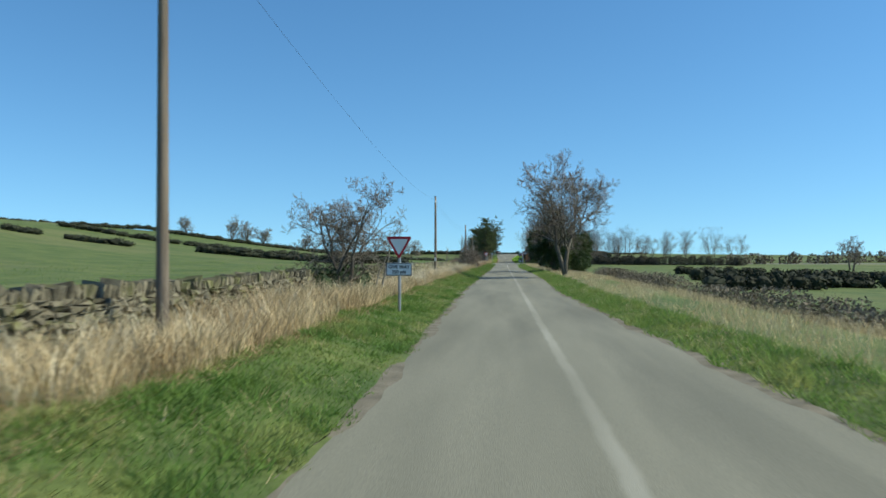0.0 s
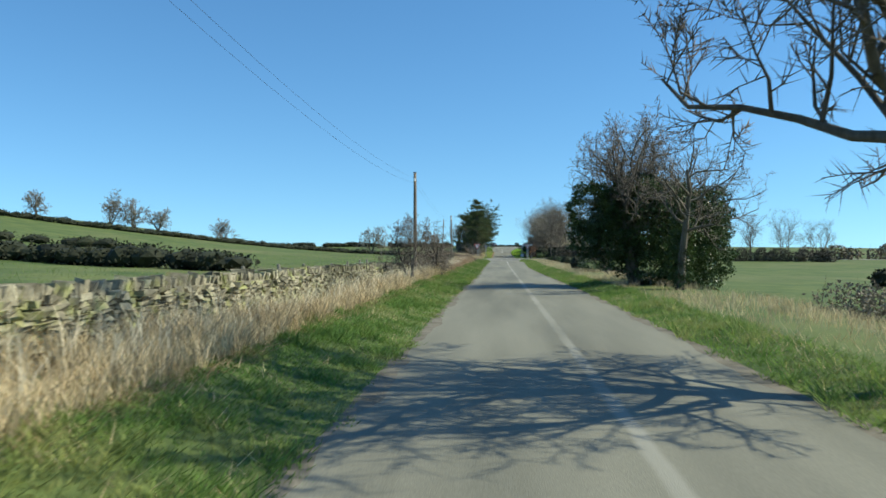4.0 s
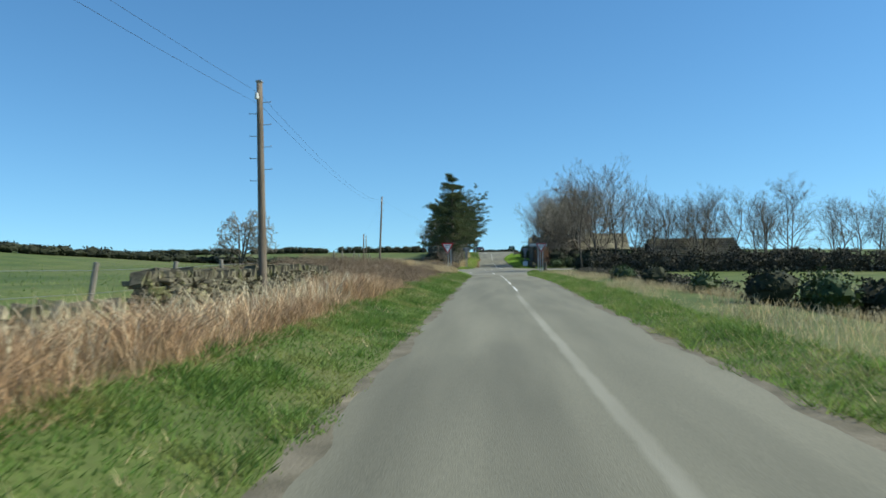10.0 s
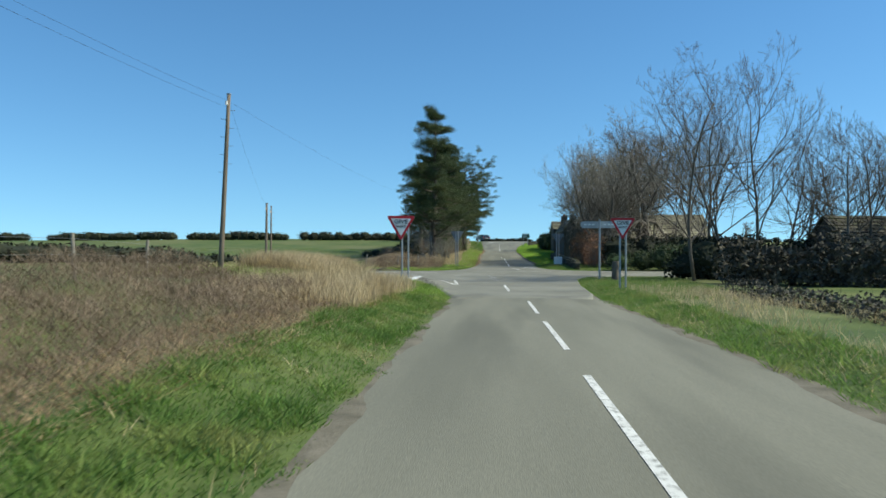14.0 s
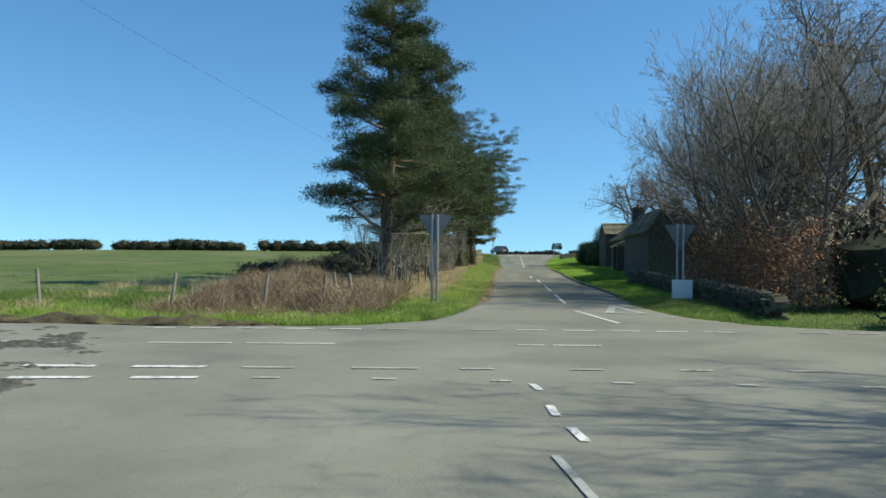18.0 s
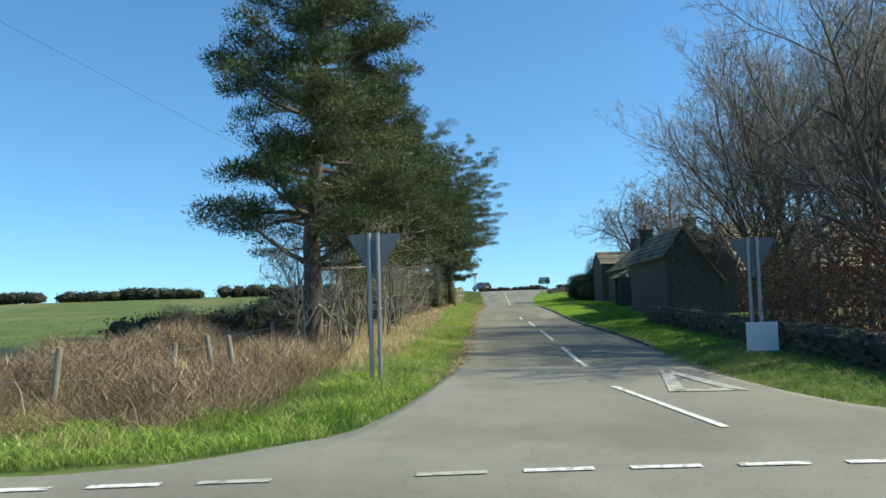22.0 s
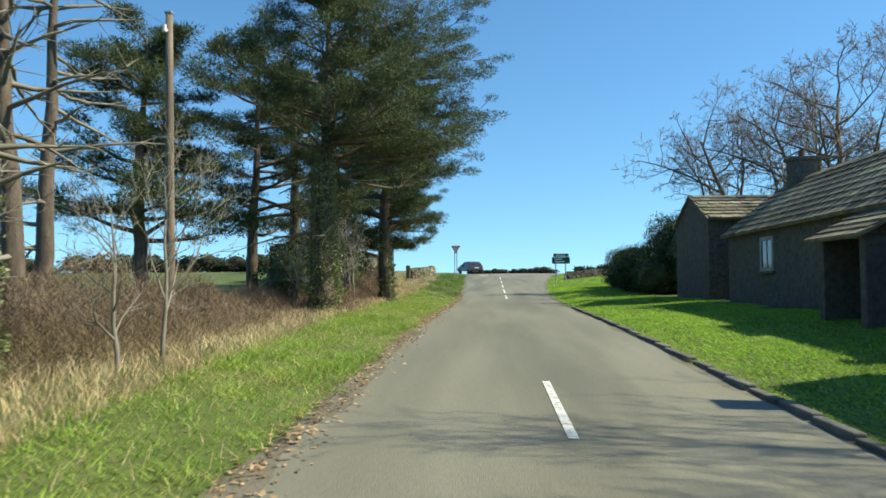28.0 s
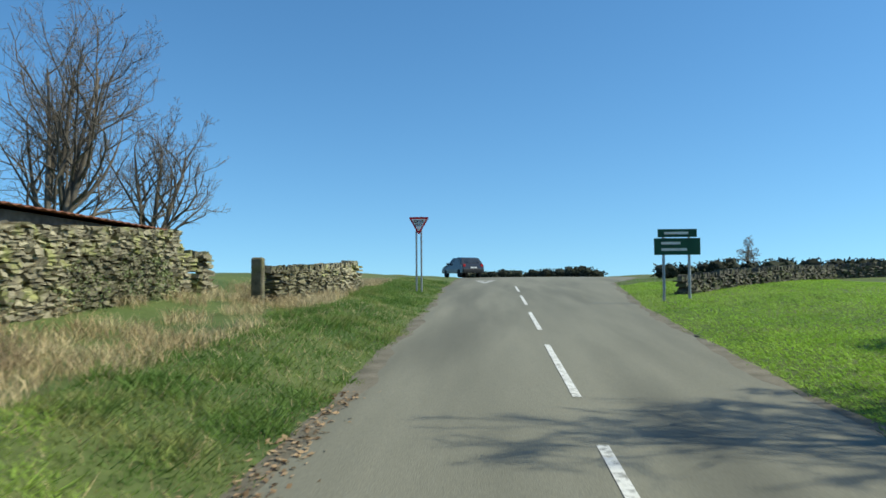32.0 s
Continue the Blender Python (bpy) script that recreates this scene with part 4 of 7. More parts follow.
    if deadw:
        part("dead_wood", tube_mesh("dead_wood", deadw, 4, M["twiggrey"]), ob, "bare grey dead wood")["kind"] = "stuff"
    c = np.array([t[0] for t in tips]); s = np.array([t[1] for t in tips])
    # each tip carries a flattened pad of short upturned needle tufts round a dense heart
    K = 140
    ctr = np.repeat(c, K, 0); sz = np.repeat(s, K)
    dd = g.normal(size=(len(ctr), 3))
    dd /= np.linalg.norm(dd, axis=1)[:, None]
    rad = g.uniform(0.15, 1.0, (len(ctr), 1)) ** 0.55
    off = dd * rad * sz[:, None] * np.array([0.95, 0.95, 0.42])
    dirn = dd + np.array([0, 0, 0.5]) + g.normal(size=dd.shape) * 0.4
    dirn /= np.linalg.norm(dirn, axis=1)[:, None]
    ln = g.uniform(0.07, 0.14, (len(ctr), 1))
    wd = np.cross(dirn, g.normal(size=dd.shape)); wd /= np.linalg.norm(wd, axis=1)[:, None] + 1e-9
    b0 = ctr + off
    v = np.stack([b0 - wd * 0.012, b0 + wd * 0.012, b0 + dirn * ln], 1)
    heart = np.repeat(c, 20, 0) + g.normal(size=(len(c) * 20, 3)) * np.repeat(s, 20)[:, None] * np.array([0.36, 0.36, 0.15])
    hq = leaf_quads(heart, 0.085, seed, 0.6, 0.3)
    v = np.concatenate([v, hq[:, [0, 1, 2]], hq[:, [0, 2, 3]]])
    part("crown", fast_mesh("crown", v, 3, M["needle"]), ob)
    return ob

def blades(name, x, y, h, w, lean, material, label, curve=True, z=None):
    """Many single grass blades as one sheet of stuff."""
    g = np.random.default_rng(len(x))
    n = len(x)
    z = gz(x, y) - 0.02 if z is None else z
    a = g.uniform(0, 6.283, n)
    wx, wy = np.cos(a) * w / 2, np.sin(a) * w / 2
    b = g.uniform(0, 6.283, n)
    lx, ly = np.cos(b) * lean * h * g.uniform(0.3, 1.4, n), np.sin(b) * lean * h * g.uniform(0.3, 1.4, n)
    P = lambda dx, dy, dz: np.stack([x + dx, y + dy, z + dz], -1)
    if curve:
        v = np.stack([P(0 * wx, 0 * wy, 0), P(lx * 0.33 + wx * 0.9, ly * 0.33 + wy * 0.9, h * 0.6), P(lx, ly, h), P(lx * 0.33 - wx * 0.9, ly * 0.33 - wy * 0.9, h * 0.6)], 1)
        me = fast_mesh(name, v, 4, material)
    else:
        me = fast_mesh(name, np.stack([P(-wx, -wy, 0), P(wx, wy, 0), P(lx, ly, h)], 1), 3, material)
    return solid(name, me, label, "grass", kind="stuff")

# ---- poles, posts, signs ----
def utility_pole(at, h, lean=0.0, r=0.105, steps=True, plate=False, label="tall brown wooden utility pole with step pegs"):
    ob = thing("utility_pole", at, label, "utility pole", "utility poles")
    ob.matrix_world = pose(*at, 0, lean, 0)
    segs = [((0, 0, -0.3 + i * (h + 0.3) / 5), (0, 0, -0.3 + (i + 1) * (h + 0.3) / 5), r * (1 - 0.07 * i), r * (1 - 0.07 * (i + 1))) for i in range(5)]
    part("shaft", tube_chain("shaft", segs, 10, M["pole"]), ob)
    part("cap", bm_mesh("cap", box_bm(-r * 0.7, r * 0.7, -r * 0.7, r * 0.7, h - 0.01, h + 0.05, 0.02), M["galv"]), ob)
    if steps:
        for i in range(8):
            zz = h * (0.56 + 0.05 * i)
            s = 1 if i % 2 else -1
            part("step_peg", tube_mesh("step_peg", [((s * r * 0.6, 0, zz), (s * (r + 0.14), 0, zz), 0.008, 0.008), ((s * (r + 0.14), 0, zz - 0.008), (s * (r + 0.14), 0, zz + 0.03), 0.008, 0.008)], 5, M["galv"]), ob)
    part("insulator", tube_mesh("insulator", [((0.0, -0.1, h - 0.35), (0.0, -0.22, h - 0.35), 0.02, 0.02), ((0, -0.22, h - 0.42), (0, -0.22, h - 0.28), 0.05, 0.04)], 8, M["frame"]), ob)
    if plate:
        part("notice_plate", bm_mesh("notice_plate", box_bm(-0.07, 0.07, -r - 0.02, -r - 0.008, 1.0, 1.26, 0.004), M["frame"]), ob, "small white notice plate")
    return ob

def text_mesh(s, size, material, depth=0.004):
    cu = bpy.data.curves.new("letters", "FONT")
    cu.body, cu.size, cu.align_x, cu.align_y, cu.extrude = s, size, "CENTER", "CENTER", depth
    cu.offset = size * 0.02
    ob = bpy.data.objects.new("letters", cu)
    scene.collection.objects.link(ob)
    dg = bpy.context.evaluated_depsgraph_get()
    me = bpy.data.meshes.new_from_object(ob.evaluated_get(dg))
    bpy.data.objects.remove(ob)
    bpy.data.curves.remove(cu)
    me.materials.clear()
    me.materials.append(material)
    me.transform(Matrix.Rotation(radians(90), 4, "X"))
    return me

def tri_prism(w, y0, y1, rr, cz):
    """A point-down triangle with rounded corners, top edge at cz."""
    hgt = w * 0.866
    cs = [(-w / 2, cz), (w / 2, cz), (0, cz - hgt)]
    ins = []
    ctr = Vector((0, cz - hgt / 3))
    for c in cs:
        v = Vector(c)
        d = (ctr - v).normalized()
        ins.append((v + d * rr * 2, -d))
    loop = []
    for q, d in ins:
        a0 = math.atan2(d[1], d[0])
        for k in range(-3, 4):
            a = a0 + k * radians(60) / 3
            loop.append((q[0] + rr * math.cos(a), q[1] + rr * math.sin(a)))
    n = len(loop)
    v = [(a, y0, b) for a, b in loop] + [(a, y1, b) for a, b in loop]
    ctrn = sum(a for a, b in loop) / n, sum(b for a, b in loop) / n
    loop_ang = sorted(range(n), key=lambda i: math.atan2(loop[i][1] - ctrn[1], loop[i][0] - ctrn[0]))
    v = [v[i] for i in loop_ang] + [v[i + n] for i in loop_ang]
    f = [tuple(range(n)), tuple(range(2 * n - 1, n - 1, -1))] + [(i, i + n, (i + 1) % n + n, (i + 1) % n) for i in range(n)]
    return v, f

def give_way_sign(at, w, top_h, posts, rz=0, words=True, plate=None, label="red-bordered white triangular give way sign on grey posts"):
    ob = thing("give_way_sign", at, label, "road sign", "give way signs", rz=rz)
    for px in posts:
        part("post", tube_mesh("post", [((px, 0.06, -0.25), (px, 0.06, top_h + 0.02), 0.04, 0.04)], 10, M["galv"]), ob)
    v, f = tri_prism(w, 0.0, 0.012, 0.035 * w / 0.9 + 0.01, top_h)
    part("backing", mesh_of("backing", v, f, M["grey"]), ob)
    v, f = tri_prism(w * 0.995, -0.004, 0.0, 0.035 * w / 0.9 + 0.01, top_h - 0.002)
    part("border", mesh_of("border", v, f, M["red"]), ob, "red border")
    iw = w * 0.70
    v, f = tri_prism(iw, -0.008, -0.004, 0.02, top_h - w * 0.095)
    panel = part("face", mesh_of("face", v, f, M["white"]), ob, "white face")
    if words:
        for s, dz, sz in (("GIVE", 0.205, 0.175), ("WAY", 0.37, 0.118)):
            t = part("lettering", text_mesh(s, w * sz * 1.1, M["black"]), panel)
            t.matrix_local = pose(0, -0.010, top_h - w * dz) @ Matrix.Diagonal((1.2, 1, 1, 1))
    if plate:
        pw, ph, pz, words2 = plate
        pl = box("plate", (-pw / 2, pw / 2, -0.008, 0.006, pz, pz + ph), M["white"], ob, 0.003, "white plate with black rim")
        for dims in ((-pw / 2 + .01, pw / 2 - .01, -0.013, -0.008, pz + 0.01, pz + 0.03), (-pw / 2 + .01, pw / 2 - .01, -0.013, -0.008, pz + ph - 0.03, pz + ph - 0.01), (-pw / 2 + .01, -pw / 2 + .03, -0.013, -0.008, pz + .01, pz + ph - .01), (pw / 2 - .03, pw / 2 - .01, -0.013, -0.008, pz + .01, pz + ph - .01)):
            box("rim", dims, M["black"], pl, 0)
        for k, s in enumerate(words2):
            t = part("lettering", text_mesh(s, ph * 0.36, M["black"]), pl)
            t.matrix_local = pose(0, -0.014, pz + ph * (0.68 - 0.38 * k))
    for px in posts:
        for zz in (top_h - 0.12, top_h - w * 0.5):
            part("clip", tube_mesh("clip", [((px, 0.06, zz - 0.02), (px, 0.06, zz + 0.02), 0.048, 0.048)], 10, M["galv"]), ob)
    return ob

def wire_between(a, b, sag, r=0.003):
    pts = []
    for i in range(17):
        u = i / 16
        p = Vector(a).lerp(Vector(b), u)
        p.z -= sag * 4 * u * (1 - u)
        pts.append(tuple(p))
    segs = [(pts[i], pts[i + 1], r, r) for i in range(16)]
    ob = solid("overhead_cable", tube_chain("overhead_cable", segs, 5, M["wire"]), "thin black overhead cable strung between wooden poles", "cable", group="overhead cables")
    return ob
# ---- things along the lane ----
def utility(x, y, h, ln=0.0, **kw):
    return utility_pole((x, y, top(x, y)), h, ln, **kw)
POLES = [(-4.4, 39.1, 6.55, 0), (-4.85, 85.7, 5.75, 0), (-4.25, 119.5, 5.08, 0), (-5.2, 165.0, 5.05, -0.6), (-10.2, 219.6, 6.6, 2.6), (-15.4, 242.7, 4.5, 0.5), (-5.9, 285.2, 6.3, -0.8)]
for i, (x, y, h, ln) in enumerate(POLES):
    utility(x, y, h, ln, plate=i in (1, 2), steps=i in (3, 4), r=0.09 if i == 0 else 0.105)
utility(-15.1, 242.8, 4.3, 0.3, r=0.07)
def tip(i, dz=0.25):
    x, y, h, ln = POLES[i]
    return (x + h * math.sin(radians(ln)), y, top(x, y) + h - dz)
for a, b, sg in ((0, 1, 0.7), (1, 2, 0.6), (2, 3, 0.6), (3, 4, 0.7), (4, 6, 0.8), (4, 5, 0.3)):
    wire_between(tip(a), tip(b), sg)
wire_between((-3.0, 6.0, 7.4), tip(0), 0.4)
for a, b in ((1, 2), (2, 3), (3, 4)):
    wire_between(tip(a, 0.5), tip(b, 0.5), 0.65)

def gw(x, y, w, hgt, posts, rz, rise=0.0, **kw):
    return give_way_sign((x, y, top(x, y) + rise), w, hgt, posts, rz, **kw)
gw(-2.72, 49.85, 0.72, 2.03, (0.0,), -5, words=False, plate=(0.72, 0.35, 0.97, ("GIVE WAY", "250 yds")), label="tilted give way warning triangle with white distance plate")
gw(-4.03, 224.6, 1.26, 2.83, (0.05, 0.32), 5)
gw(5.15, 222.8, 1.02, 2.85, (-0.1, 0.13), -4)
gw(-2.8, 250.5, 1.05, 2.53, (-0.07, 0.09), 181, 0.18, label="give way sign seen from its grey back, twin posts")
gw(5.15, 253.6, 1.05, 2.5, (-0.09, 0.1), 179, label="give way sign seen from its grey back beside a white box")
gw(-2.82, 339.6, 0.84, 3.02, (-0.1, 0.1), 3)

# white board fallen behind the sign, white box at a sign's foot
brd = thing("fallen_sign_board", (-3.72, 225.2, top(-3.72, 225.2) - 0.02), "white sign board lying tilted on the gravel", "sign board")
me = mesh_of("panel", [(-0.36, -0.22, 0.05), (0.18, -0.26, 0.03), (0.52, 0.26, 0.22), (-0.28, 0.15, 0.13), (-0.36, -0.22, 0.03), (0.18, -0.26, 0.01), (0.52, 0.26, 0.20), (-0.28, 0.15, 0.11)],
             [(0, 1, 2, 3), (7, 6, 5, 4), (0, 4, 5, 1), (1, 5, 6, 2), (2, 6, 7, 3), (3, 7, 4, 0)], M["white"])
part("panel", me, brd)
bx = thing("white_box", (5.15, 253.3, top(5.15, 253.3)), "square white panel box at the foot of a road sign", "box")
box("panel", (-0.33, 0.33, -0.06, 0.0, 0.04, 0.66), M["white"], bx, 0.01)
box("base", (-0.36, 0.36, -0.10, 0.08, -0.1, 0.05), M["grey"], bx, 0.01)

# finger post
fp = thing("finger_post", (5.42, 231.4, top(5.42, 231.4)), "grey metal finger post with two pale direction arms", "signpost")
part("post", tube_mesh("post", [((0, 0, -0.2), (0, 0, 3.1), 0.055, 0.05)], 10, M["galv"]), fp)
for s, rz in ((1, 8), (-1, -16)):
    vv = [(0.04, 2.66), (0.88, 2.66), (0.98, 2.74), (0.98, 2.92), (0.88, 3.0), (0.04, 3.0)]
    v = [(s * a, -0.02, b) for a, b in vv] + [(s * a, 0.02, b) for a, b in vv]
    n = 6
    f = [tuple(range(n)), tuple(range(2 * n - 1, n - 1, -1))] + [(i, i + n, (i + 1) % n + n, (i + 1) % n) for i in range(n)]
    arm = part("arm", mesh_of("arm", v, f, M["galv"]), fp, "pale direction arm")
    arm.matrix_local = pose(0, 0, 0, 0, 0, rz)
    for k in range(3):
        box("writing", (s * 0.5 - 0.3 + 0.2 * k, s * 0.5 - 0.16 + 0.2 * k, -0.026, -0.02, 2.80, 2.88), M["frame"], arm, 0)
stub = thing("wooden_stump", (6.15, 231.0, top(6.15, 231.0)), "short dark wooden stump in the grass", "stump")
part("stump", tube_mesh("stump", [((0, 0, -0.2), (0.02, 0, 0.95), 0.2, 0.17), ((0.02, 0, 0.95), (0.02, 0, 0.97), 0.17, 0.02)], 10, M["bark"]), stub)

# direction board near the crest
ds = thing("direction_sign", (6.0, 333.7, top(6.0, 333.7)), "dark green two-panel direction sign on two posts", "road sign")
gh = top(6.0, 333.7)
for px in (-0.42, 0.38):
    part("post", tube_mesh("post", [((px, 0.05, -0.2), (px, 0.05, 2.2), 0.045, 0.045)], 10, M["galv"]), ds)
p1 = box("lower_panel", (-0.72, 0.72, -0.02, 0.02, 1.42, 1.95), M["green"], ds, 0.006, "green panel")
p2 = box("upper_panel", (-0.60, 0.62, -0.02, 0.02, 1.98, 2.24), M["green"], ds, 0.006, "green panel")
for a, b, c, d, pp in ((-0.5, 0.1, 1.75, 1.83, p1), (-0.5, 0.3, 1.55, 1.63, p1), (-0.4, 0.35, 2.07, 2.15, p2)):
    box("writing", (a, b, -0.027, -0.02, c, d), M["frame"], pp, 0)

# ---- trees ----
bare_tree("ash_tree", (5.2, 91.0, top(5.2, 91)), "large leafless ash tree with two stems beside the lane", 223, 11.6, fat=0.010, spread=0.52, kids=(13, 8, 6, 6), trunk_r=0.2, bare=0.25, up=0.42, forks=2, twigs=1.3)
bare_tree("hawthorn", (-4.6, 51.6, top(-4.6, 51.6)), "twisted leafless hawthorn with pale lichen by the wall", 10, 4.5, category="shrub", mats=("bark", "twig"), spread=0.62, kids=(9, 7, 6, 5), trunk_r=0.07, bare=0.15, forks=4, twist=0.4)
bare_tree("dead_shrub", (-3.9, 53.4, top(-3.9, 53.4)), "thin dead twisted shrub behind the warning sign", 14, 3.6, category="shrub", mats=("twiggrey", "twiggrey"), spread=0.55, kids=(5, 4, 3, 2), trunk_r=0.045, bare=0.35, forks=2, twist=0.5)
bare_tree("hawthorn", (-3.8, 112.9, top(-3.8, 112.9)), "leafless grey hawthorn beside the stone wall", 11, 3.3, category="shrub", mats=("bark", "twig"), spread=0.58, kids=(9, 6, 5, 4), trunk_r=0.055, bare=0.25, forks=3, up=0.42, twigs=1.2)
bare_tree("hawthorn", (-3.5, 124.0, top(-3.5, 124.0)), "dense dark leafless hawthorn leaning over the verge", 36, 3.7, category="shrub", spread=0.8, kids=(10, 7, 6, 4), trunk_r=0.075, bare=0.2, forks=4, up=0.06, lean=(0.05, 0), twigs=1.05)
for i, (x, y, h, lb) in enumerate([(-61.5, 200, 5.2, "round leafless tree on the pasture hill"), (-55, 203, 4.6, "small leafless tree on the pasture hill"), (-46, 207, 4.0, "small leafless tree on the pasture hill"), (-22.6, 217.2, 5.6, "leafless oak standing in the pasture"), (-69, 192, 4.2, "leafless tree on the pasture hill"), (7.5, 135, 3.9, "upright leafless shrub at the edge of the lower field"), (-58.5, 201.5, 5.0, "round leafless tree on the pasture hill")]):
    bare_tree("field_tree", (x, y, top(x, y)), lb, 20 + i, h * 1.15, mats=("bark", "twiggrey"), fat=0.024 if i != 5 else 0.010, spread=0.62 if i != 5 else 0.4, kids=(9, 6, 5, 3), trunk_r=0.12 if i != 5 else 0.07, bare=0.12, forks=3, up=0.3 if i != 5 else 0.6)

# ivy-covered trees over the lane
def ivy_tree(at, seed, blobs, h, label, **kw):
    ob = bare_tree("ivy_tree", at, label, seed, h, **kw)
    pts = clump_points(blobs, 800, seed)
    part("ivy", fast_mesh("ivy", leaf_quads(pts, 0.062, seed), 4, M["ivy"]), ob, "glossy dark ivy")
    return ob
ivy_tree((5.9, 117.4, top(5.9, 117.4)), 31, [(-2.0, -0.2, 3.3, 1.0, 1.3, 1.3), (-2.1, 0.6, 2.1, 0.8, 1.2, 0.9), (0.2, 0.4, 4.2, 1.3, 1.4, 0.9), (3.3, 0.6, 3.0, 1.2, 1.3, 1.5), (-1.0, 0.4, 2.0, 1.0, 1.4, 1.3), (-0.3, 0.6, 2.9, 1.5, 1.6, 1.7), (0.9, -0.6, 2.9, 1.5, 1.4, 1.9), (2.3, 0.4, 2.3, 1.4, 1.5, 1.9), (0.9, 0.4, 1.0, 1.6, 1.6, 1.1), (-1.0, 1.2, 3.2, 0.9, 0.9, 1.0), (1.6, 0.2, 3.9, 0.8, 0.8, 0.8), (3.1, -0.6, 1.2, 1.1, 1.2, 1.3)], 9.2, "dark ivy-smothered tree with bare crown over the lane", spread=0.6, kids=(12, 8, 6, 4), trunk_r=0.2, bare=0.35, forks=4, up=0.42, fat=0.009)
ivy_tree((7.0, 113.4, top(7.0, 113.4)), 32, [(0, 0, 1.2, 0.5, 0.5, 1.3), (0.1, 0, 2.6, 0.45, 0.45, 0.9), (0.1, 0.3, 3.6, 0.6, 0.5, 0.6)], 7.5, "leafless tree with ivy-wrapped trunk by a gateway", spread=0.58, kids=(11, 6, 5, 4), trunk_r=0.2, bare=0.4, up=0.45)
ivy_tree((8.8, 119.5, top(8.8, 119.5)), 33, [(0, 0, 1.6, 1.4, 1.4, 1.7), (0.6, 0.5, 3.2, 1.1, 1.1, 1.2), (-0.9, -0.4, 3.4, 1.0, 1.0, 1.2)], 7.6, "ivy-covered tree with bare upper branches", spread=0.6, kids=(11, 6, 5, 4), trunk_r=0.2, bare=0.35, forks=2)

# trees right of the crossroads
k = 0
for x, y, h, sp in [(12.4, 233, 11.2, 0.30), (14.2, 234, 11.8, 0.28), (17.5, 231, 8.8, 0.38), (19.5, 233, 9.2, 0.36), (22, 230, 8.6, 0.4), (25, 232, 9.0, 0.38), (28.5, 229, 8.4, 0.4), (32, 231, 8.8, 0.4), (36, 228, 8.2, 0.42), (41, 230, 8.8, 0.4), (46, 227, 8.0, 0.42), (52, 229, 8.6, 0.4), (58, 226, 8.0, 0.42), (10.2, 231.4, 11.5, 0.45), (16, 236, 8, 0.4), (24, 237, 8, 0.4), (30, 235, 8, 0.4), (38, 234, 8, 0.4), (44, 235, 8, 0.4)]:
    bare_tree("birch_tree", (x, y, top(x, y)), "tall slender leafless tree in the shelter belt", 60 + k, h * 1.2, "tree", "shelter belt trees", ("bark", "bark"), spread=sp + 0.08, kids=(13, 6, 4, 4), trunk_r=0.10, bare=0.18, up=0.65, twigs=1.2)
    k += 1
belt = [o for o in scene.objects if o.name.startswith("birch_tree")]
for i, o in enumerate(belt[2:16]):
    q = o.matrix_world.translation
    qx, qy = q.x + 1.9 + 0.7 * math.sin(i * 2.3), q.y + 3.2 + 1.2 * math.cos(i * 1.7)
    copy_thing(o, pose(qx, qy, top(qx, qy), 0, 0, 70 + 53 * i))
for x, y, h, f in [(8.4, 254.5, 7.5, 3), (8.8, 257, 9.5, 2), (8.7, 251.8, 8.6, 2), (10.4, 259.5, 10.5, 1), (11.0, 262, 10.5, 2), (16.8, 264, 10.0, 1), (12.0, 263, 11, 1), (16.0, 270, 10.5, 1), (12.2, 267, 9.0, 2), (19.3, 262, 10.5, 2), (11.5, 258.5, 9, 2), (14, 266, 9, 2), (10.2, 265, 9, 2), (11.4, 269, 9.5, 2), (12.8, 261, 10, 1), (13.2, 268.5, 9.5, 1), (9.2, 264, 9.5, 2), (15.5, 251, 9.5, 2), (10.7, 274, 9.5, 1), (11.7, 273, 10, 1), (12.6, 275.5, 10, 1), (13.6, 272.8, 9.5, 1)]:
    bare_tree("beech_tree", (x, y, top(x, y)), "tall leafless beech with many upright stems", 90 + k, h * 1.3, "tree", "roadside beeches", ("bark", "twiggrey"), spread=0.42, kids=(12, 7, 5, 4), trunk_r=0.09, bare=0.2, up=0.55, forks=f)
    k += 1
stand = [o for o in scene.objects if o.name.startswith("beech_tree")]
for i, (k, x, y) in enumerate([(6, 11.0, 271.6), (14, 12.0, 268.0), (15, 12.6, 277.5)]):
    copy_thing(stand[k], pose(x, y, top(x, y), 0, 0, 40 + 67 * i))
bare_tree("oak_tree", (12.1, 255.8, top(12.1, 255.8)), "broad dark leafless oak behind the roadside wall", 106, 14.0, fat=0.008, spread=0.78, kids=(13, 9, 7, 6), trunk_r=0.36, bare=0.22, up=0.22, twist=0.32, twigs=1.2)
for x, y, h in [(14.4, 303.5, 11.0), (17, 310, 11), (16, 296, 9.5), (14.6, 314.5, 11.0)]:
    bare_tree("sycamore_tree", (x, y, top(x, y)), "broad leafless tree behind the cottage", 177 + int(y) % 4, h * 1.25, "tree", "cottage trees", fat=0.010, spread=0.6, kids=(13, 8, 6, 6), trunk_r=0.24, bare=0.25, twigs=1.2)
    k += 1
for x, y, h, f in [(-12.9, 331, 8.0, 4), (-15.4, 334, 7.0, 3), (-11.6, 334, 5.6, 3)]:
    bare_tree("ash_tree", (x, y, top(x, y)), "many-stemmed leafless ash behind the shed", 201 + int(-x) % 4, h * 1.2, "tree", "shed trees", spread=0.45, kids=(8, 6, 5, 4), trunk_r=0.13, bare=0.15, forks=f, up=0.5)
    k += 1

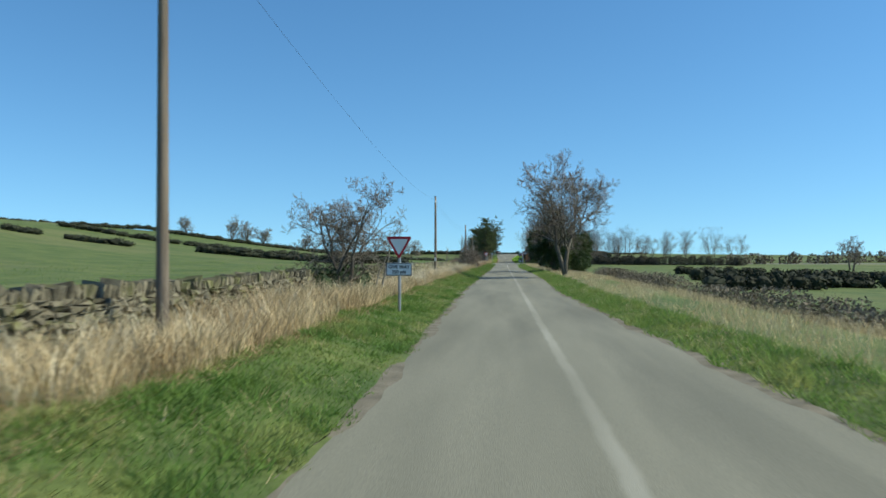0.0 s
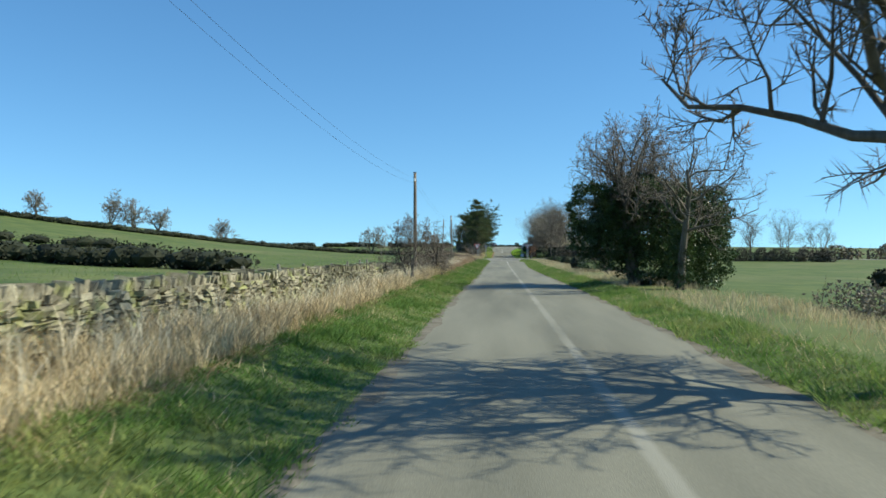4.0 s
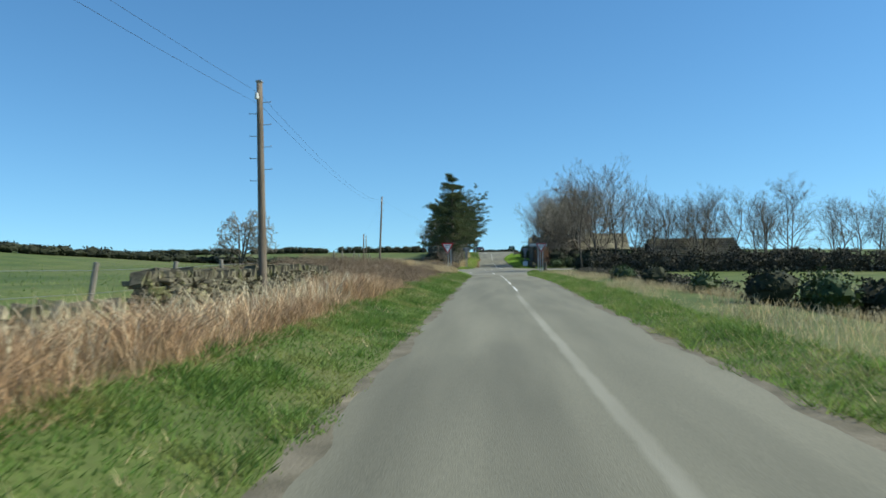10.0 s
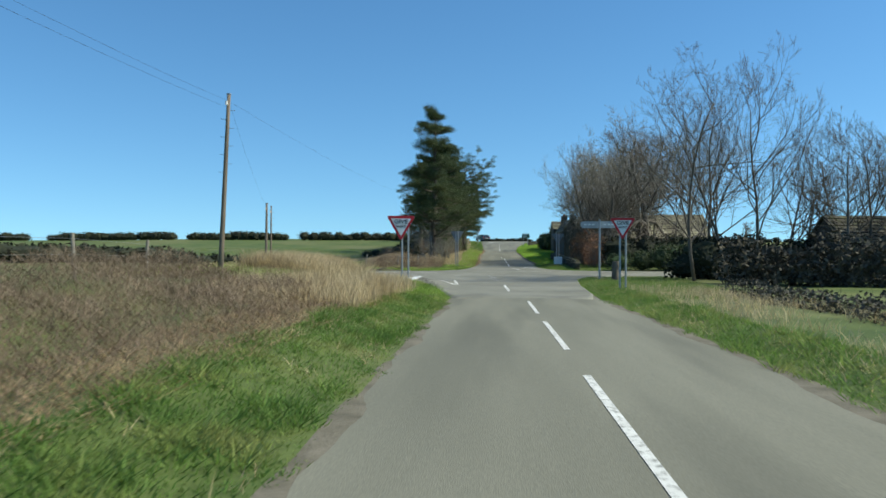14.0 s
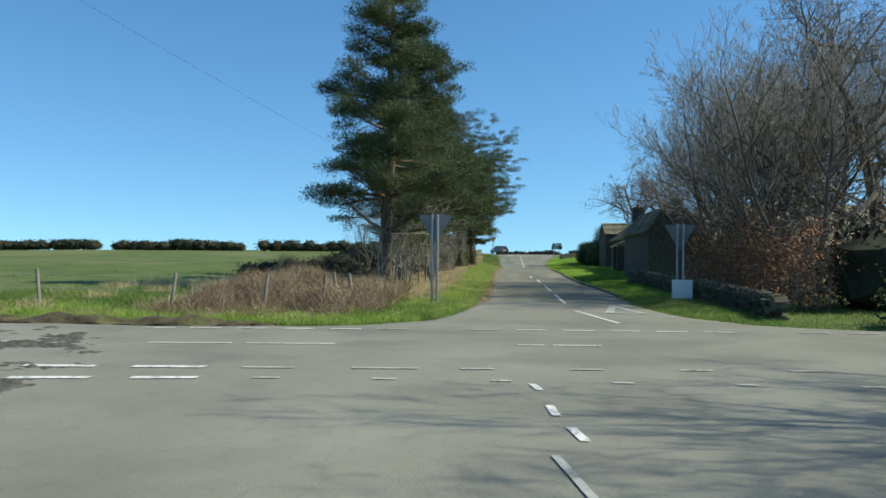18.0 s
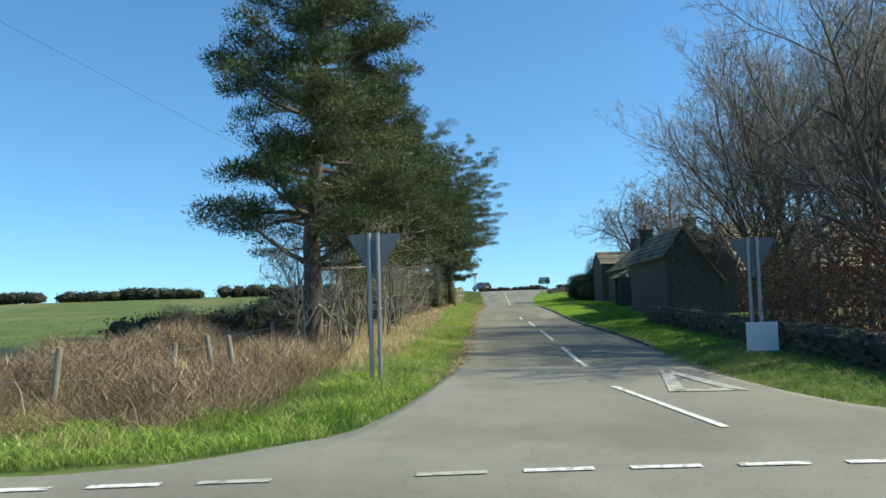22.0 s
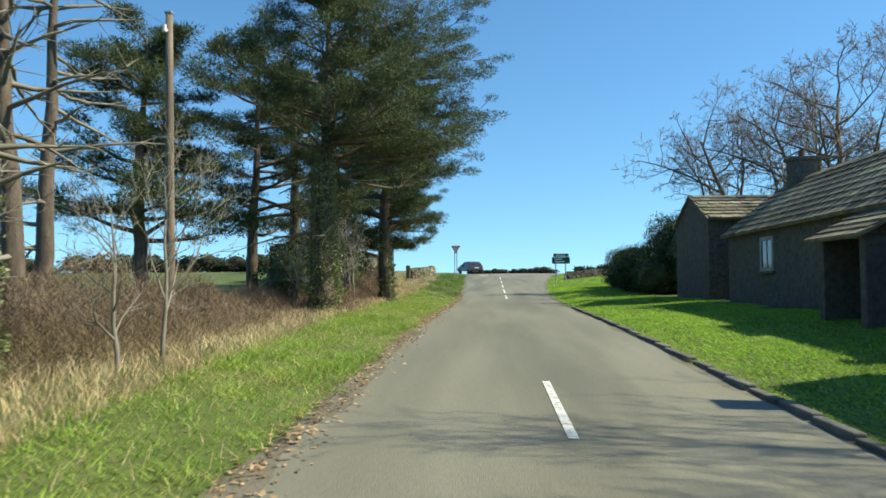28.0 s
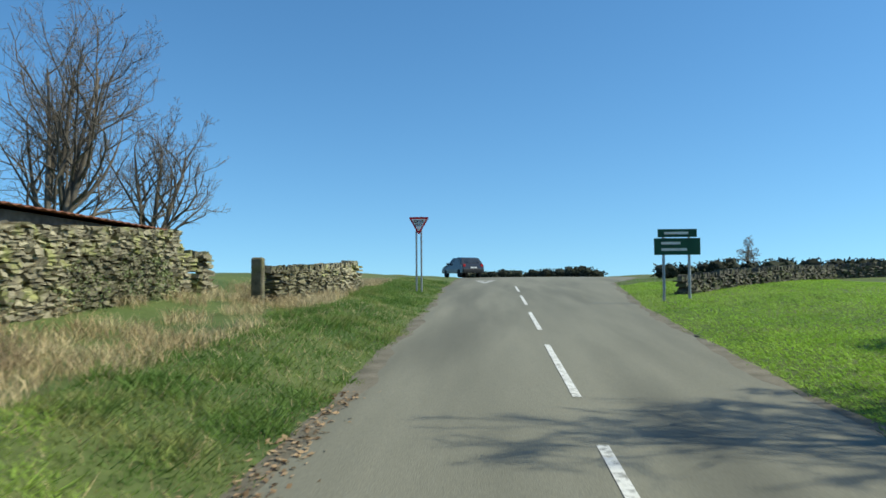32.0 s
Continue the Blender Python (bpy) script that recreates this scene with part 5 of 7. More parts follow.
# pines
pine("scots_pine", (-5.0, 255.0, top(-5.0, 255)), "tall dark Scots pine at the head of the roadside row", 5, 12.6, 3.1, 0.2, dens=1.8, thick=0.24, lean=(0.015, 0), side=0.12, whorls=8, pad=1.25)
pine("scots_pine", (-4.1, 302.8, top(-4.1, 302.8)), "broad dark Scots pine at the end of the roadside row", 58, 12.5, 4.5, 0.18, "roadside pines", dens=1.9, thick=0.26, side=0.2, dead=0, umb=0.9)
PINES = [(-5.2, 260.5, 10.4, 3.6), (-6.0, 266.0, 9.8, 3.8), (-5.0, 270.0, 9.4, 3.8), (-6.2, 273.0, 9.0, 3.0), (-4.7, 293.4, 10.4, 4.0), (-4.9, 308.0, 9.8, 3.0), (-9.4, 291.5, 8.0, 3.2), (-7.6, 312.5, 8.6, 3.2), (-8.0, 297.0, 9.4, 3.4)]
for i, (x, y, h, r) in enumerate(PINES):
    pine("scots_pine", (x, y, top(x, y)), "dark Scots pine in the roadside row", 40 + i, h, r, 0.3 if i < 4 else (0.38 if i == 5 else (0.42 if i == 4 else 0.25)), "roadside pines", dens=(1.4, 1.4, 1.4, 1.4, 1.8, 1.8, 1.5, 1.5, 1.3)[i], side=0.45 if i < 3 else (0.35 if i == 4 else 0.1), dead=8 if i < 4 else (5 if i == 4 else 0), thick=0.32 if i in (4, 5) else 0.2, umb=0.9 if i == 5 else 0.0)
for i, (x, y, h) in enumerate([(-6.0, 279.5, 10.5), (-9.0, 286.0, 9.5), (-7.4, 282.5, 9.0), (-6.8, 298.5, 8.6), (-8.2, 303.0, 8.0)]):
    pine("half_dead_pine", (x, y, top(x, y)), "nearly bare pine with long dead branches and ivy on its trunk", 70 + i, h, 3.0 if i < 3 else 1.9, 0.92 if i < 3 else 0.85, "roadside pines", dens=0.45, dead=30 if i < 3 else 12, thick=0.26 if i == 0 else 0.18)
# thin stems under the pines
for i in range(48):
    R = random.Random(500 + i)
    x, y = R.uniform(-6.4, -4.0) - (0.8 if i >= 15 else 0), R.uniform(255, 283) if i < 15 else R.uniform(294, 301)
    if i >= 22:
        x, y = R.uniform(-5.2, -4.0), R.uniform(252.5, 255) if i < 26 else R.uniform(256, 267)
    if i >= 36:
        x, y = R.uniform(-7.2, -5.4), R.uniform(304, 318)
    bare_tree("sapling", (x, y, top(x, y)), "thin pale leafless sapling under the pines", 200 + i, R.uniform(3.2, 4.8) * (1.2 if 25 < i < 36 else (0.55 if i >= 36 else 1)), "sapling", "saplings under the pines", ("twiggrey", "twiggrey"), spread=0.45, levels=3, kids=(9, 6, 4), trunk_r=0.04, bare=0.2, up=0.5)
# ---- cottage, barns, shed ----
def slab_roof(name, parent, a, b, c, d, rows, cols, thick=0.03, stone="tile"):
    """Courses of stone tiles on the plane a-b (eave) to d-c (ridge), one mesh of tiles a course."""
    a, b, c, d = map(Vector, (a, b, c, d))
    nrm = (b - a).cross(d - a).normalized()
    if nrm.z < 0:
        nrm = -nrm
    deck = [a - nrm * 0.05, b - nrm * 0.05, c - nrm * 0.05, d - nrm * 0.05, a, b, c, d]
    part("roof_deck", mesh_of("roof_deck", [tuple(v) for v in deck], [(0, 3, 2, 1), (4, 5, 6, 7), (0, 1, 5, 4), (1, 2, 6, 5), (2, 3, 7, 6), (3, 0, 4, 7)], M[stone]), parent)
    R = random.Random(len(name) + rows)
    for r in range(rows):
        v, f = [], []
        u0, u1 = r / rows, min((r + 1.18) / rows, 1.0)
        for k in range(cols):
            s0, s1 = (k + 0.5 * (r % 2) - 0.25) / cols + 0.004, (k + 0.5 * (r % 2) + 0.73) / cols
            s0, s1 = max(s0, 0), min(s1, 1)
            lift = R.uniform(0.0, 0.012)
            P = lambda s, u: (a.lerp(b, s)).lerp(d.lerp(c, s), u)
            q = [P(s0, u0) + nrm * (thick + lift + 0.02), P(s1, u0) + nrm * (thick + lift + 0.02), P(s1, u1) + nrm * (0.012), P(s0, u1) + nrm * (0.012)]
            w = [P(s0, u0), P(s1, u0)]
            n = len(v)
            v += [tuple(x) for x in q + w]
            f += [(n, n + 1, n + 2, n + 3), (n + 4, n + 5, n + 1, n), (n + 4, n, n + 3), (n + 5, n + 2, n + 1)]
        part("tile_course", mesh_of("tile_course", v, f, M[stone]), parent)

def wall_box(name, dims, parent, label=""):
    return box(name, dims, M["render_"], parent, 0.015, label)

def gable(name, pts, t, axis, material, parent):
    """An upright wall of any outline: pts in the wall's plane, thickness t along the axis."""
    n = len(pts)
    if axis == "x":
        v = [(t[0], p, q) for p, q in pts] + [(t[1], p, q) for p, q in pts]
    else:
        v = [(p, t[0], q) for p, q in pts] + [(p, t[1], q) for p, q in pts]
    f = [tuple(range(n)), tuple(range(2 * n - 1, n - 1, -1))] + [(i, i + n, (i + 1) % n + n, (i + 1) % n) for i in range(n)]
    me = mesh_of(name, v, f, material)
    bm = bmesh.new(); bm.from_mesh(me); bmesh.ops.recalc_face_normals(bm, faces=bm.faces); bm.to_mesh(me); bm.free()
    return part(name, me, parent)

def window(parent, x, y0, y1, z0, z1, bars=1):
    """A window in a wall that faces -x."""
    w = box("window", (x - 0.02, x + 0.05, y0, y1, z0, z1), M["glass"], parent, 0.0, "dark glazed window with weathered grey frame")
    t = 0.06
    for dims in ((x - 0.05, x + 0.02, y0 - t, y0 + t, z0 - t, z1 + t), (x - 0.05, x + 0.02, y1 - t, y1 + t, z0 - t, z1 + t), (x - 0.05, x + 0.02, y0 + t, y1 - t, z1 - t, z1 + t), (x - 0.07, x + 0.02, y0 + t, y1 - t, z0 - t, z0 + t)):
        box("frame", dims, M["oldframe"], w, 0.005)
    for k in range(bars):
        yy = y0 + (y1 - y0) * (k + 1) / (bars + 1)
        box("glazing_bar", (x - 0.035, x + 0.0, yy - 0.02, yy + 0.02, z0 + t, z1 - t), M["oldframe"], w, 0)
    box("sill", (x - 0.10, x + 0.02, y0 - 0.12, y1 + 0.12, z0 - t - 0.08, z0 - t), M["render_"], w, 0.01)

def chimney(parent, x, y, z0, z1, w=0.42):
    c = wall_box("chimney", (x - w, x + w, y - w * 0.7, y + w * 0.7, z0, z1), parent, "stone chimney stack")
    box("chimney_cap", (x - w - 0.06, x + w + 0.06, y - w * 0.7 - 0.06, y + w * 0.7 + 0.06, z1 - 0.12, z1), M["render_"], c, 0.01)
    part("chimney_pot", tube_mesh("chimney_pot", [((x, y, z1 - 0.02), (x, y, z1 + 0.25), 0.11, 0.09)], 10, M["rust"]), c)

G = top(9, 285)
cot = thing("cottage", (0, 0, G - 0.05), "dark stone cottage with stone-tiled roof, its front in shade", "house")
x0, x1, ya, yb, ev, rd = 8.8, 13.4, 281.0, 299.0, 2.7, 4.6
xm = (x0 + x1) / 2
wall_box("front_wall", (x0, x0 + 0.4, ya, yb, -0.2, ev), cot)
wall_box("back_wall", (x1 - 0.4, x1, ya, yb, -0.2, ev), cot)
for yy in (ya, yb - 0.4):
    gable("gable_wall", [(x0 + 0.4, -0.2), (x1 - 0.4, -0.2), (x1 - 0.4, ev), (x1, ev), (xm, rd - 0.05), (x0, ev), (x0 + 0.4, ev)], (yy, yy + 0.4), "y", M["render_"], cot)
slab_roof("r1", cot, (x0 - 0.25, ya - 0.15, ev - 0.12), (x0 - 0.25, yb + 0.15, ev - 0.12), (xm, yb + 0.15, rd), (xm, ya - 0.15, rd), 9, 34)
slab_roof("r2", cot, (x1 + 0.25, yb + 0.15, ev - 0.12), (x1 + 0.25, ya - 0.15, ev - 0.12), (xm, ya - 0.15, rd), (xm, yb + 0.15, rd), 9, 34)
chimney(cot, xm - 0.2, 297.6, 3.9, 5.2)
chimney(cot, xm, 282.0, 4.0, 5.15, 0.34)
window(cot, x0, 284.0, 285.1, 1.35, 2.35)
window(cot, x0, 289.6, 290.6, 1.35, 2.3)
window(cot, x0, 294.6, 295.6, 1.35, 2.3)
# porch with its own tiled roof
wall_box("porch_wall", (7.6, 8.8, 286.4, 286.65, -0.2, 1.9), cot)
wall_box("porch_wall", (7.6, 8.8, 288.3, 288.55, -0.2, 1.9), cot)
slab_roof("rp", cot, (7.35, 286.2, 1.85), (7.35, 288.75, 1.85), (8.8, 288.75, 2.6), (8.8, 286.2, 2.6), 5, 8)
box("door", (8.74, 8.8, 287.0, 287.9, -0.1, 1.85), M["grey"], cot, 0.01, "dark wooden door")

G2 = top(8.5, 275)
wing = thing("cottage_wing", (0, 0, G2 - 0.05), "low stone wing with steep gable towards the crossroads", "house")
gable("gable_wall", [(7.3, -0.2), (9.7, -0.2), (9.7, 1.75), (8.05, 4.0), (7.3, 2.9)], (271.6, 272.0), "y", M["render_"], wing)
wall_box("side_wall", (7.3, 7.7, 272.0, 280.6, -0.2, 2.85), wing)
wall_box("back_wall", (9.3, 9.7, 272.0, 280.6, -0.2, 1.7), wing)
slab_roof("w1", wing, (7.1, 271.45, 2.62), (7.1, 280.9, 2.62), (8.05, 280.9, 4.02), (8.05, 271.45, 4.02), 6, 20)
slab_roof("w2", wing, (9.95, 280.9, 1.4), (9.95, 271.45, 1.4), (8.05, 271.45, 4.02), (8.05, 280.9, 4.02), 10, 20)
chimney(wing, 8.05, 279.6, 3.5, 4.6, 0.34)

G3 = top(10, 302)
anx = thing("cottage_annex", (0, 0, G3 - 0.05), "small stone annex with sunlit stone-tiled roof", "house")
gable("gable_wall", [(300.4, -0.2), (305.4, -0.2), (305.4, 3.25), (302.9, 4.25), (300.4, 3.25)], (8.5, 8.9), "x", M["render_"], anx)
gable("gable_wall", [(300.4, -0.2), (305.4, -0.2), (305.4, 3.25), (302.9, 4.25), (300.4, 3.25)], (13.0, 13.4), "x", M["render_"], anx)
wall_box("side_wall", (8.9, 13.0, 300.4, 300.8, -0.2, 3.2), anx)
wall_box("side_wall", (8.9, 13.0, 305.0, 305.4, -0.2, 3.2), anx)
slab_roof("a1", anx, (13.5, 300.15, 3.12), (8.4, 300.15, 3.12), (8.4, 302.9, 4.28), (13.5, 302.9, 4.28), 7, 12)
slab_roof("a2", anx, (8.4, 305.65, 3.12), (13.5, 305.65, 3.12), (13.5, 302.9, 4.28), (8.4, 302.9, 4.28), 7, 12)

def barn(at, lx, ly, ev, rd, label, rz=0.0, stone="tile"):
    ob = thing("barn", at, label, "barn", rz=rz)
    wall_box("side_wall", (-lx, lx, -ly, -ly + 0.4, -0.3, ev), ob)
    wall_box("side_wall", (-lx, lx, ly - 0.4, ly, -0.3, ev), ob)
    for s in (-lx, lx - 0.4):
        gable("gable_wall", [(-ly, -0.3), (ly, -0.3), (ly, ev), (0, rd), (-ly, ev)], (s, s + 0.4), "x", M["render_"], ob)
    slab_roof("b1", ob, (lx + 0.2, -ly - 0.25, ev - 0.1), (-lx - 0.2, -ly - 0.25, ev - 0.1), (-lx - 0.2, 0, rd + 0.03), (lx + 0.2, 0, rd + 0.03), 10, 20, 0.03, stone)
    slab_roof("b2", ob, (-lx - 0.2, ly + 0.25, ev - 0.1), (lx + 0.2, ly + 0.25, ev - 0.1), (lx + 0.2, 0, rd + 0.03), (-lx - 0.2, 0, rd + 0.03), 10, 20, 0.03, stone)
    return ob
barn((17.6, 279, top(17.6, 279)), 5.6, 3.4, 2.0, 4.6, "stone barn with pale sunlit tiled roof behind the cottage")
barn((22.5, 234.6, top(22.5, 234.6)), 4.6, 2.4, 1.7, 3.5, "low dark stone barn with mossy tiled roof among bare trees", 3, "shadestone")

# stone shed with rusty sheet roof
GS = top(-8, 323)
shed = thing("shed", (-1.1, 0, GS - 0.05), "ruinous stone shed with rusty sheet-iron roof", "shed")
wall_box("front_wall", (-6.8, -6.4, 319.5, 326.4, -0.3, 1.55), shed)
wall_box("end_wall", (-11.5, -6.8, 326.0, 326.4, -0.3, 1.75), shed)
wall_box("end_wall", (-11.5, -6.8, 316.2, 316.6, -0.3, 1.75), shed)
wall_box("back_wall", (-11.9, -11.5, 316.2, 326.4, -0.3, 2.0), shed)
for yy in (317.2, 318.6):
    box("roof_post", (-6.72, -6.56, yy, yy + 0.16, -0.2, 1.6), M["post"], shed, 0.01)
for k in range(12):
    a = 315.9 + k * 0.9
    v = []
    for j in range(7):
        v += [(-6.15, a + j * 0.15, 1.60 + 0.03 * (j % 2)), (-12.1, a + j * 0.15, 2.12 + 0.03 * (j % 2))]
    v += [(p, q, r - 0.012) for p, q, r in v]
    f = [(2 * j, 2 * j + 1, 2 * j + 3, 2 * j + 2) for j in range(6)] + [(14 + 2 * j + 2, 14 + 2 * j + 3, 14 + 2 * j + 1, 14 + 2 * j) for j in range(6)] + [(2 * j, 2 * j + 2, 14 + 2 * j + 2, 14 + 2 * j) for j in range(6)]
    part("roof_sheet", mesh_of("roof_sheet", v, f, M["rust"]), shed)

# ---- car standing far along the lane ----
def car(at, rz):
    ob = thing("car", at, "dark grey hatchback car far along the lane", "car", rz=rz)
    prof = [(-2.0, 0.32), (-2.05, 0.62), (-1.98, 0.95), (-1.85, 1.02), (-1.45, 1.45), (-0.9, 1.52), (0.2, 1.48), (0.95, 1.0), (1.75, 0.88), (2.05, 0.68), (2.08, 0.34)]
    W = 0.88
    v, f = [], []
    for s in (-1, -0.92, 0.92, 1):
        for y, z in prof:
            inset = 0.13 if z > 1.1 else 0.0
            v.append((s * W - math.copysign(inset, s), y, z - (0.05 if abs(s) == 1 else 0) * (z > 0.5)))
    n = len(prof)
    for k in range(3):
        for i in range(n - 1):
            f.append((k * n + i, k * n + i + 1, (k + 1) * n + i + 1, (k + 1) * n + i))
    f += [tuple(range(n - 1, -1, -1)), tuple(range(3 * n, 4 * n)), (0, n, 2 * n, 3 * n, 4 * n - 1, 3 * n - 1, 2 * n - 1, n - 1)]
    me = mesh_of("body", v, f, M["carpaint"], False)
    body = part("body", me, ob)
    gl = mesh_of("rear_window", [(-0.6, -1.83, 1.07), (0.6, -1.83, 1.07), (0.55, -1.52, 1.40), (-0.55, -1.52, 1.40)], [(0, 1, 2, 3)], M["glass"])
    part("rear_window", gl, body)
    for s in (-1, 1):
        part("side_window", mesh_of("side_window", [(s * 0.80, -1.35, 1.1), (s * 0.80, 0.7, 1.1), (s * 0.745, 0.15, 1.4), (s * 0.745, -1.1, 1.42)], [(0, 1, 2, 3)], M["glass"]), body)
        box("tail_lamp", (s * 0.72 - 0.1, s * 0.72 + 0.1, -2.03, -1.97, 0.78, 0.98), M["lamp"], body, 0.02, "red tail lamp")
        box("mirror", (s * 0.97 - 0.08, s * 0.97 + 0.08, 0.62, 0.74, 0.98, 1.12), M["carpaint"], body, 0.02)
        for yy in (-1.3, 1.3):
            part("wheel", tube_mesh("wheel", [((s * 0.68, yy, 0.31), (s * 0.88, yy, 0.31), 0.31, 0.31), ((s * 0.88, yy, 0.31), (s * 0.885, yy, 0.31), 0.31, 0.02)], 16, M["tyre"]), ob)
    box("bumper", (-0.85, 0.85, -2.12, -2.0, 0.38, 0.62), M["black"], body, 0.03)
    box("number_plate", (-0.26, 0.26, -2.14, -2.12, 0.66, 0.77), M["frame"], body, 0, "plain pale number plate")
    return ob
car((-2.3, 368.5, max(float(zr(368.5)), top(-2.3, 368.5)) + 0.03), 26)

# ---- hedges, bushes, far boundaries ----
bmi = bmesh.new()
bmesh.ops.create_icosphere(bmi, subdivisions=2, radius=1.0)
ICO_V = np.array([tuple(v.co) for v in bmi.verts])
ICO_F = [tuple(v.index for v in f.verts) for f in bmi.faces]
bmi.free()
def hedge_run(name, pts, w, h, material, seed, label, per=150, size=0.1, gap=0.0, category="hedge", step=0.9, core=True):
    """A hedge as overlapping uneven lumps along a line of plan points."""
    R = random.Random(seed)
    blobs = []
    for (ax, ay), (bx_, by_) in zip(pts[:-1], pts[1:]):
        L = math.hypot(bx_ - ax, by_ - ay)
        n = max(1, int(L / step))
        for i in range(n):
            if R.random() < gap:
                continue
            u = (i + R.random()) / n
            x, y = ax + (bx_ - ax) * u + R.gauss(0, w * 0.15), ay + (by_ - ay) * u + R.gauss(0, w * 0.15)
            hh = h * R.uniform(0.7, 1.15)
            blobs.append((x, y, top(x, y) + hh * 0.45, max(w, step * 0.5) * R.uniform(0.8, 1.2), max(w, step * 0.75) * R.uniform(0.8, 1.2), hh * 0.6))
    pts_ = clump_points(blobs, per, seed)
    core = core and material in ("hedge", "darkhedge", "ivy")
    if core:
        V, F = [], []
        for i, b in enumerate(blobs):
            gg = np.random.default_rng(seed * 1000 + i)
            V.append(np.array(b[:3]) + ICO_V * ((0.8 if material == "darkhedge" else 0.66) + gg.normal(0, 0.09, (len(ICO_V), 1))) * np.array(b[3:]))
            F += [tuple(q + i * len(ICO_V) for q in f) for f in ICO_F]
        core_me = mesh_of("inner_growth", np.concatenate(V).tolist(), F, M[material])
    ok = pts_[:, 2] > gz(pts_[:, 0], pts_[:, 1]) - 0.05
    ob = thing(name, (0, 0, 0), label, category)
    part("foliage", fast_mesh("foliage", leaf_quads(pts_[ok], size, seed), 4, M[material]), ob)
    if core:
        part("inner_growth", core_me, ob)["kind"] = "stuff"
    if material in ("thorn", "darkthorn", "beech"):
        rows = []
        for b in blobs:
            for _ in range(7 if h > 1.5 else 4):
                x, y = b[0] + R.gauss(0, 0.45) * b[3], b[1] + R.gauss(0, 0.45) * b[4]
                rows.append(((x, y, top(x, y) - 0.05), (x + R.gauss(0, 0.3), y + R.gauss(0, 0.3), top(x, y) + h * R.uniform(0.7, 1.4)), 0.014))
        v_, f_ = spikes(rows)
        part("brushwood", mesh_of("brushwood", v_, f_, M["darkthorn" if material == "darkthorn" else "twig"]), ob)["kind"] = "stuff"
    return ob
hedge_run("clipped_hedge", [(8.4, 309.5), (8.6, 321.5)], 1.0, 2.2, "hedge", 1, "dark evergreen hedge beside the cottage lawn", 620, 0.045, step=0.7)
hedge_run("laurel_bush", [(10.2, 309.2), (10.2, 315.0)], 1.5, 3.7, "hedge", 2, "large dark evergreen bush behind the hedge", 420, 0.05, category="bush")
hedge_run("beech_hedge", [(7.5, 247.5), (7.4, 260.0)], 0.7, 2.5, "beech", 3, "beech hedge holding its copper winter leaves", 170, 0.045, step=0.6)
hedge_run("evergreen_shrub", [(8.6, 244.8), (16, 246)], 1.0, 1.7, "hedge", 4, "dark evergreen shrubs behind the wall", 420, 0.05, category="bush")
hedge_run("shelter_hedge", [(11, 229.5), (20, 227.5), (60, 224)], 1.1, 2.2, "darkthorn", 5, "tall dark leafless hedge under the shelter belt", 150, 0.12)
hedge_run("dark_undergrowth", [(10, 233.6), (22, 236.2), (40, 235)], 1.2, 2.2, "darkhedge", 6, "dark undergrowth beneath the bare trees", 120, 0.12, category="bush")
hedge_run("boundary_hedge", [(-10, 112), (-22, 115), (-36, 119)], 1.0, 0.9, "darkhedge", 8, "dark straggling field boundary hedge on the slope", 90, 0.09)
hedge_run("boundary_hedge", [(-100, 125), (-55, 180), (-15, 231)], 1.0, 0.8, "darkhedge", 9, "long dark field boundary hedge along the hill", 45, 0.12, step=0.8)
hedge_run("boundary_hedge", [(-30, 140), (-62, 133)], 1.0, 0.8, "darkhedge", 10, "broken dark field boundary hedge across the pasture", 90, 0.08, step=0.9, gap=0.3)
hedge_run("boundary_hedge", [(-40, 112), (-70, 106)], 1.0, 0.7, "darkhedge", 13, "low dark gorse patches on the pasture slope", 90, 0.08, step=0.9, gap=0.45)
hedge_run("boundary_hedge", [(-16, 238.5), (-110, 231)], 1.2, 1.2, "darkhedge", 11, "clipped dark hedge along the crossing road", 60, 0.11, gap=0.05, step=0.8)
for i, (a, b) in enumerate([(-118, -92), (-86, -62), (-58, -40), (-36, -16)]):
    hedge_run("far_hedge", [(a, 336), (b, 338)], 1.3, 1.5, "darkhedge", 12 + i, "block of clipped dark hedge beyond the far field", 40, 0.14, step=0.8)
for i, (x, y, w, h) in enumerate([(6.4, 142.6, 1.15, 1.05), (7.6, 149, 1.0, 0.9), (8.4, 153, 0.8, 0.8), (8.2, 158.5, 1.0, 1.0), (8.8, 164, 0.9, 0.9), (6.3, 138.6, 1.1, 1.0), (7.3, 169, 0.9, 1.0), (8.4, 168.2, 1.0, 1.1), (9.7, 167.6, 1.0, 1.1), (7.2, 175, 0.7, 0.8), (7.4, 183, 0.8, 0.9), (7.6, 192, 0.8, 0.9)]):
    hedge_run("bramble_mound", [(x, y - 0.9), (x, y + 0.9)], w * 0.65, h * 0.95, "hedge" if i % 2 else "darkhedge", 30 + i, "dark rounded bramble mound in the rough grass", 260, 0.07, category="bush")
for i, (x, ya, yb, h) in enumerate([(8.8, 36, 66, 0.75), (9.2, 70, 106, 0.9), (9.0, 128, 172, 0.5), (8.2, 176, 220, 0.6)]):
    hedge_run("brown_hedge", [(x, ya), (x + 0.6, yb)], 0.9, h, "thorn" if i < 2 else "darkthorn", 40 + i, "low brown leafless hedge along the field edge", 150, 0.06)
for i, (x, y, l) in enumerate([(17.5, 80, 4), (24, 84, 5), (30, 72, 6), (22, 100, 5), (36, 110, 8), (28, 130, 6)]):
    hedge_run("field_hedge", [(x - l, y), (x + l, y + 2)], 0.8, 1.0, "darkhedge", 50 + i, "short dark hedge in the lower field", 80, 0.12)
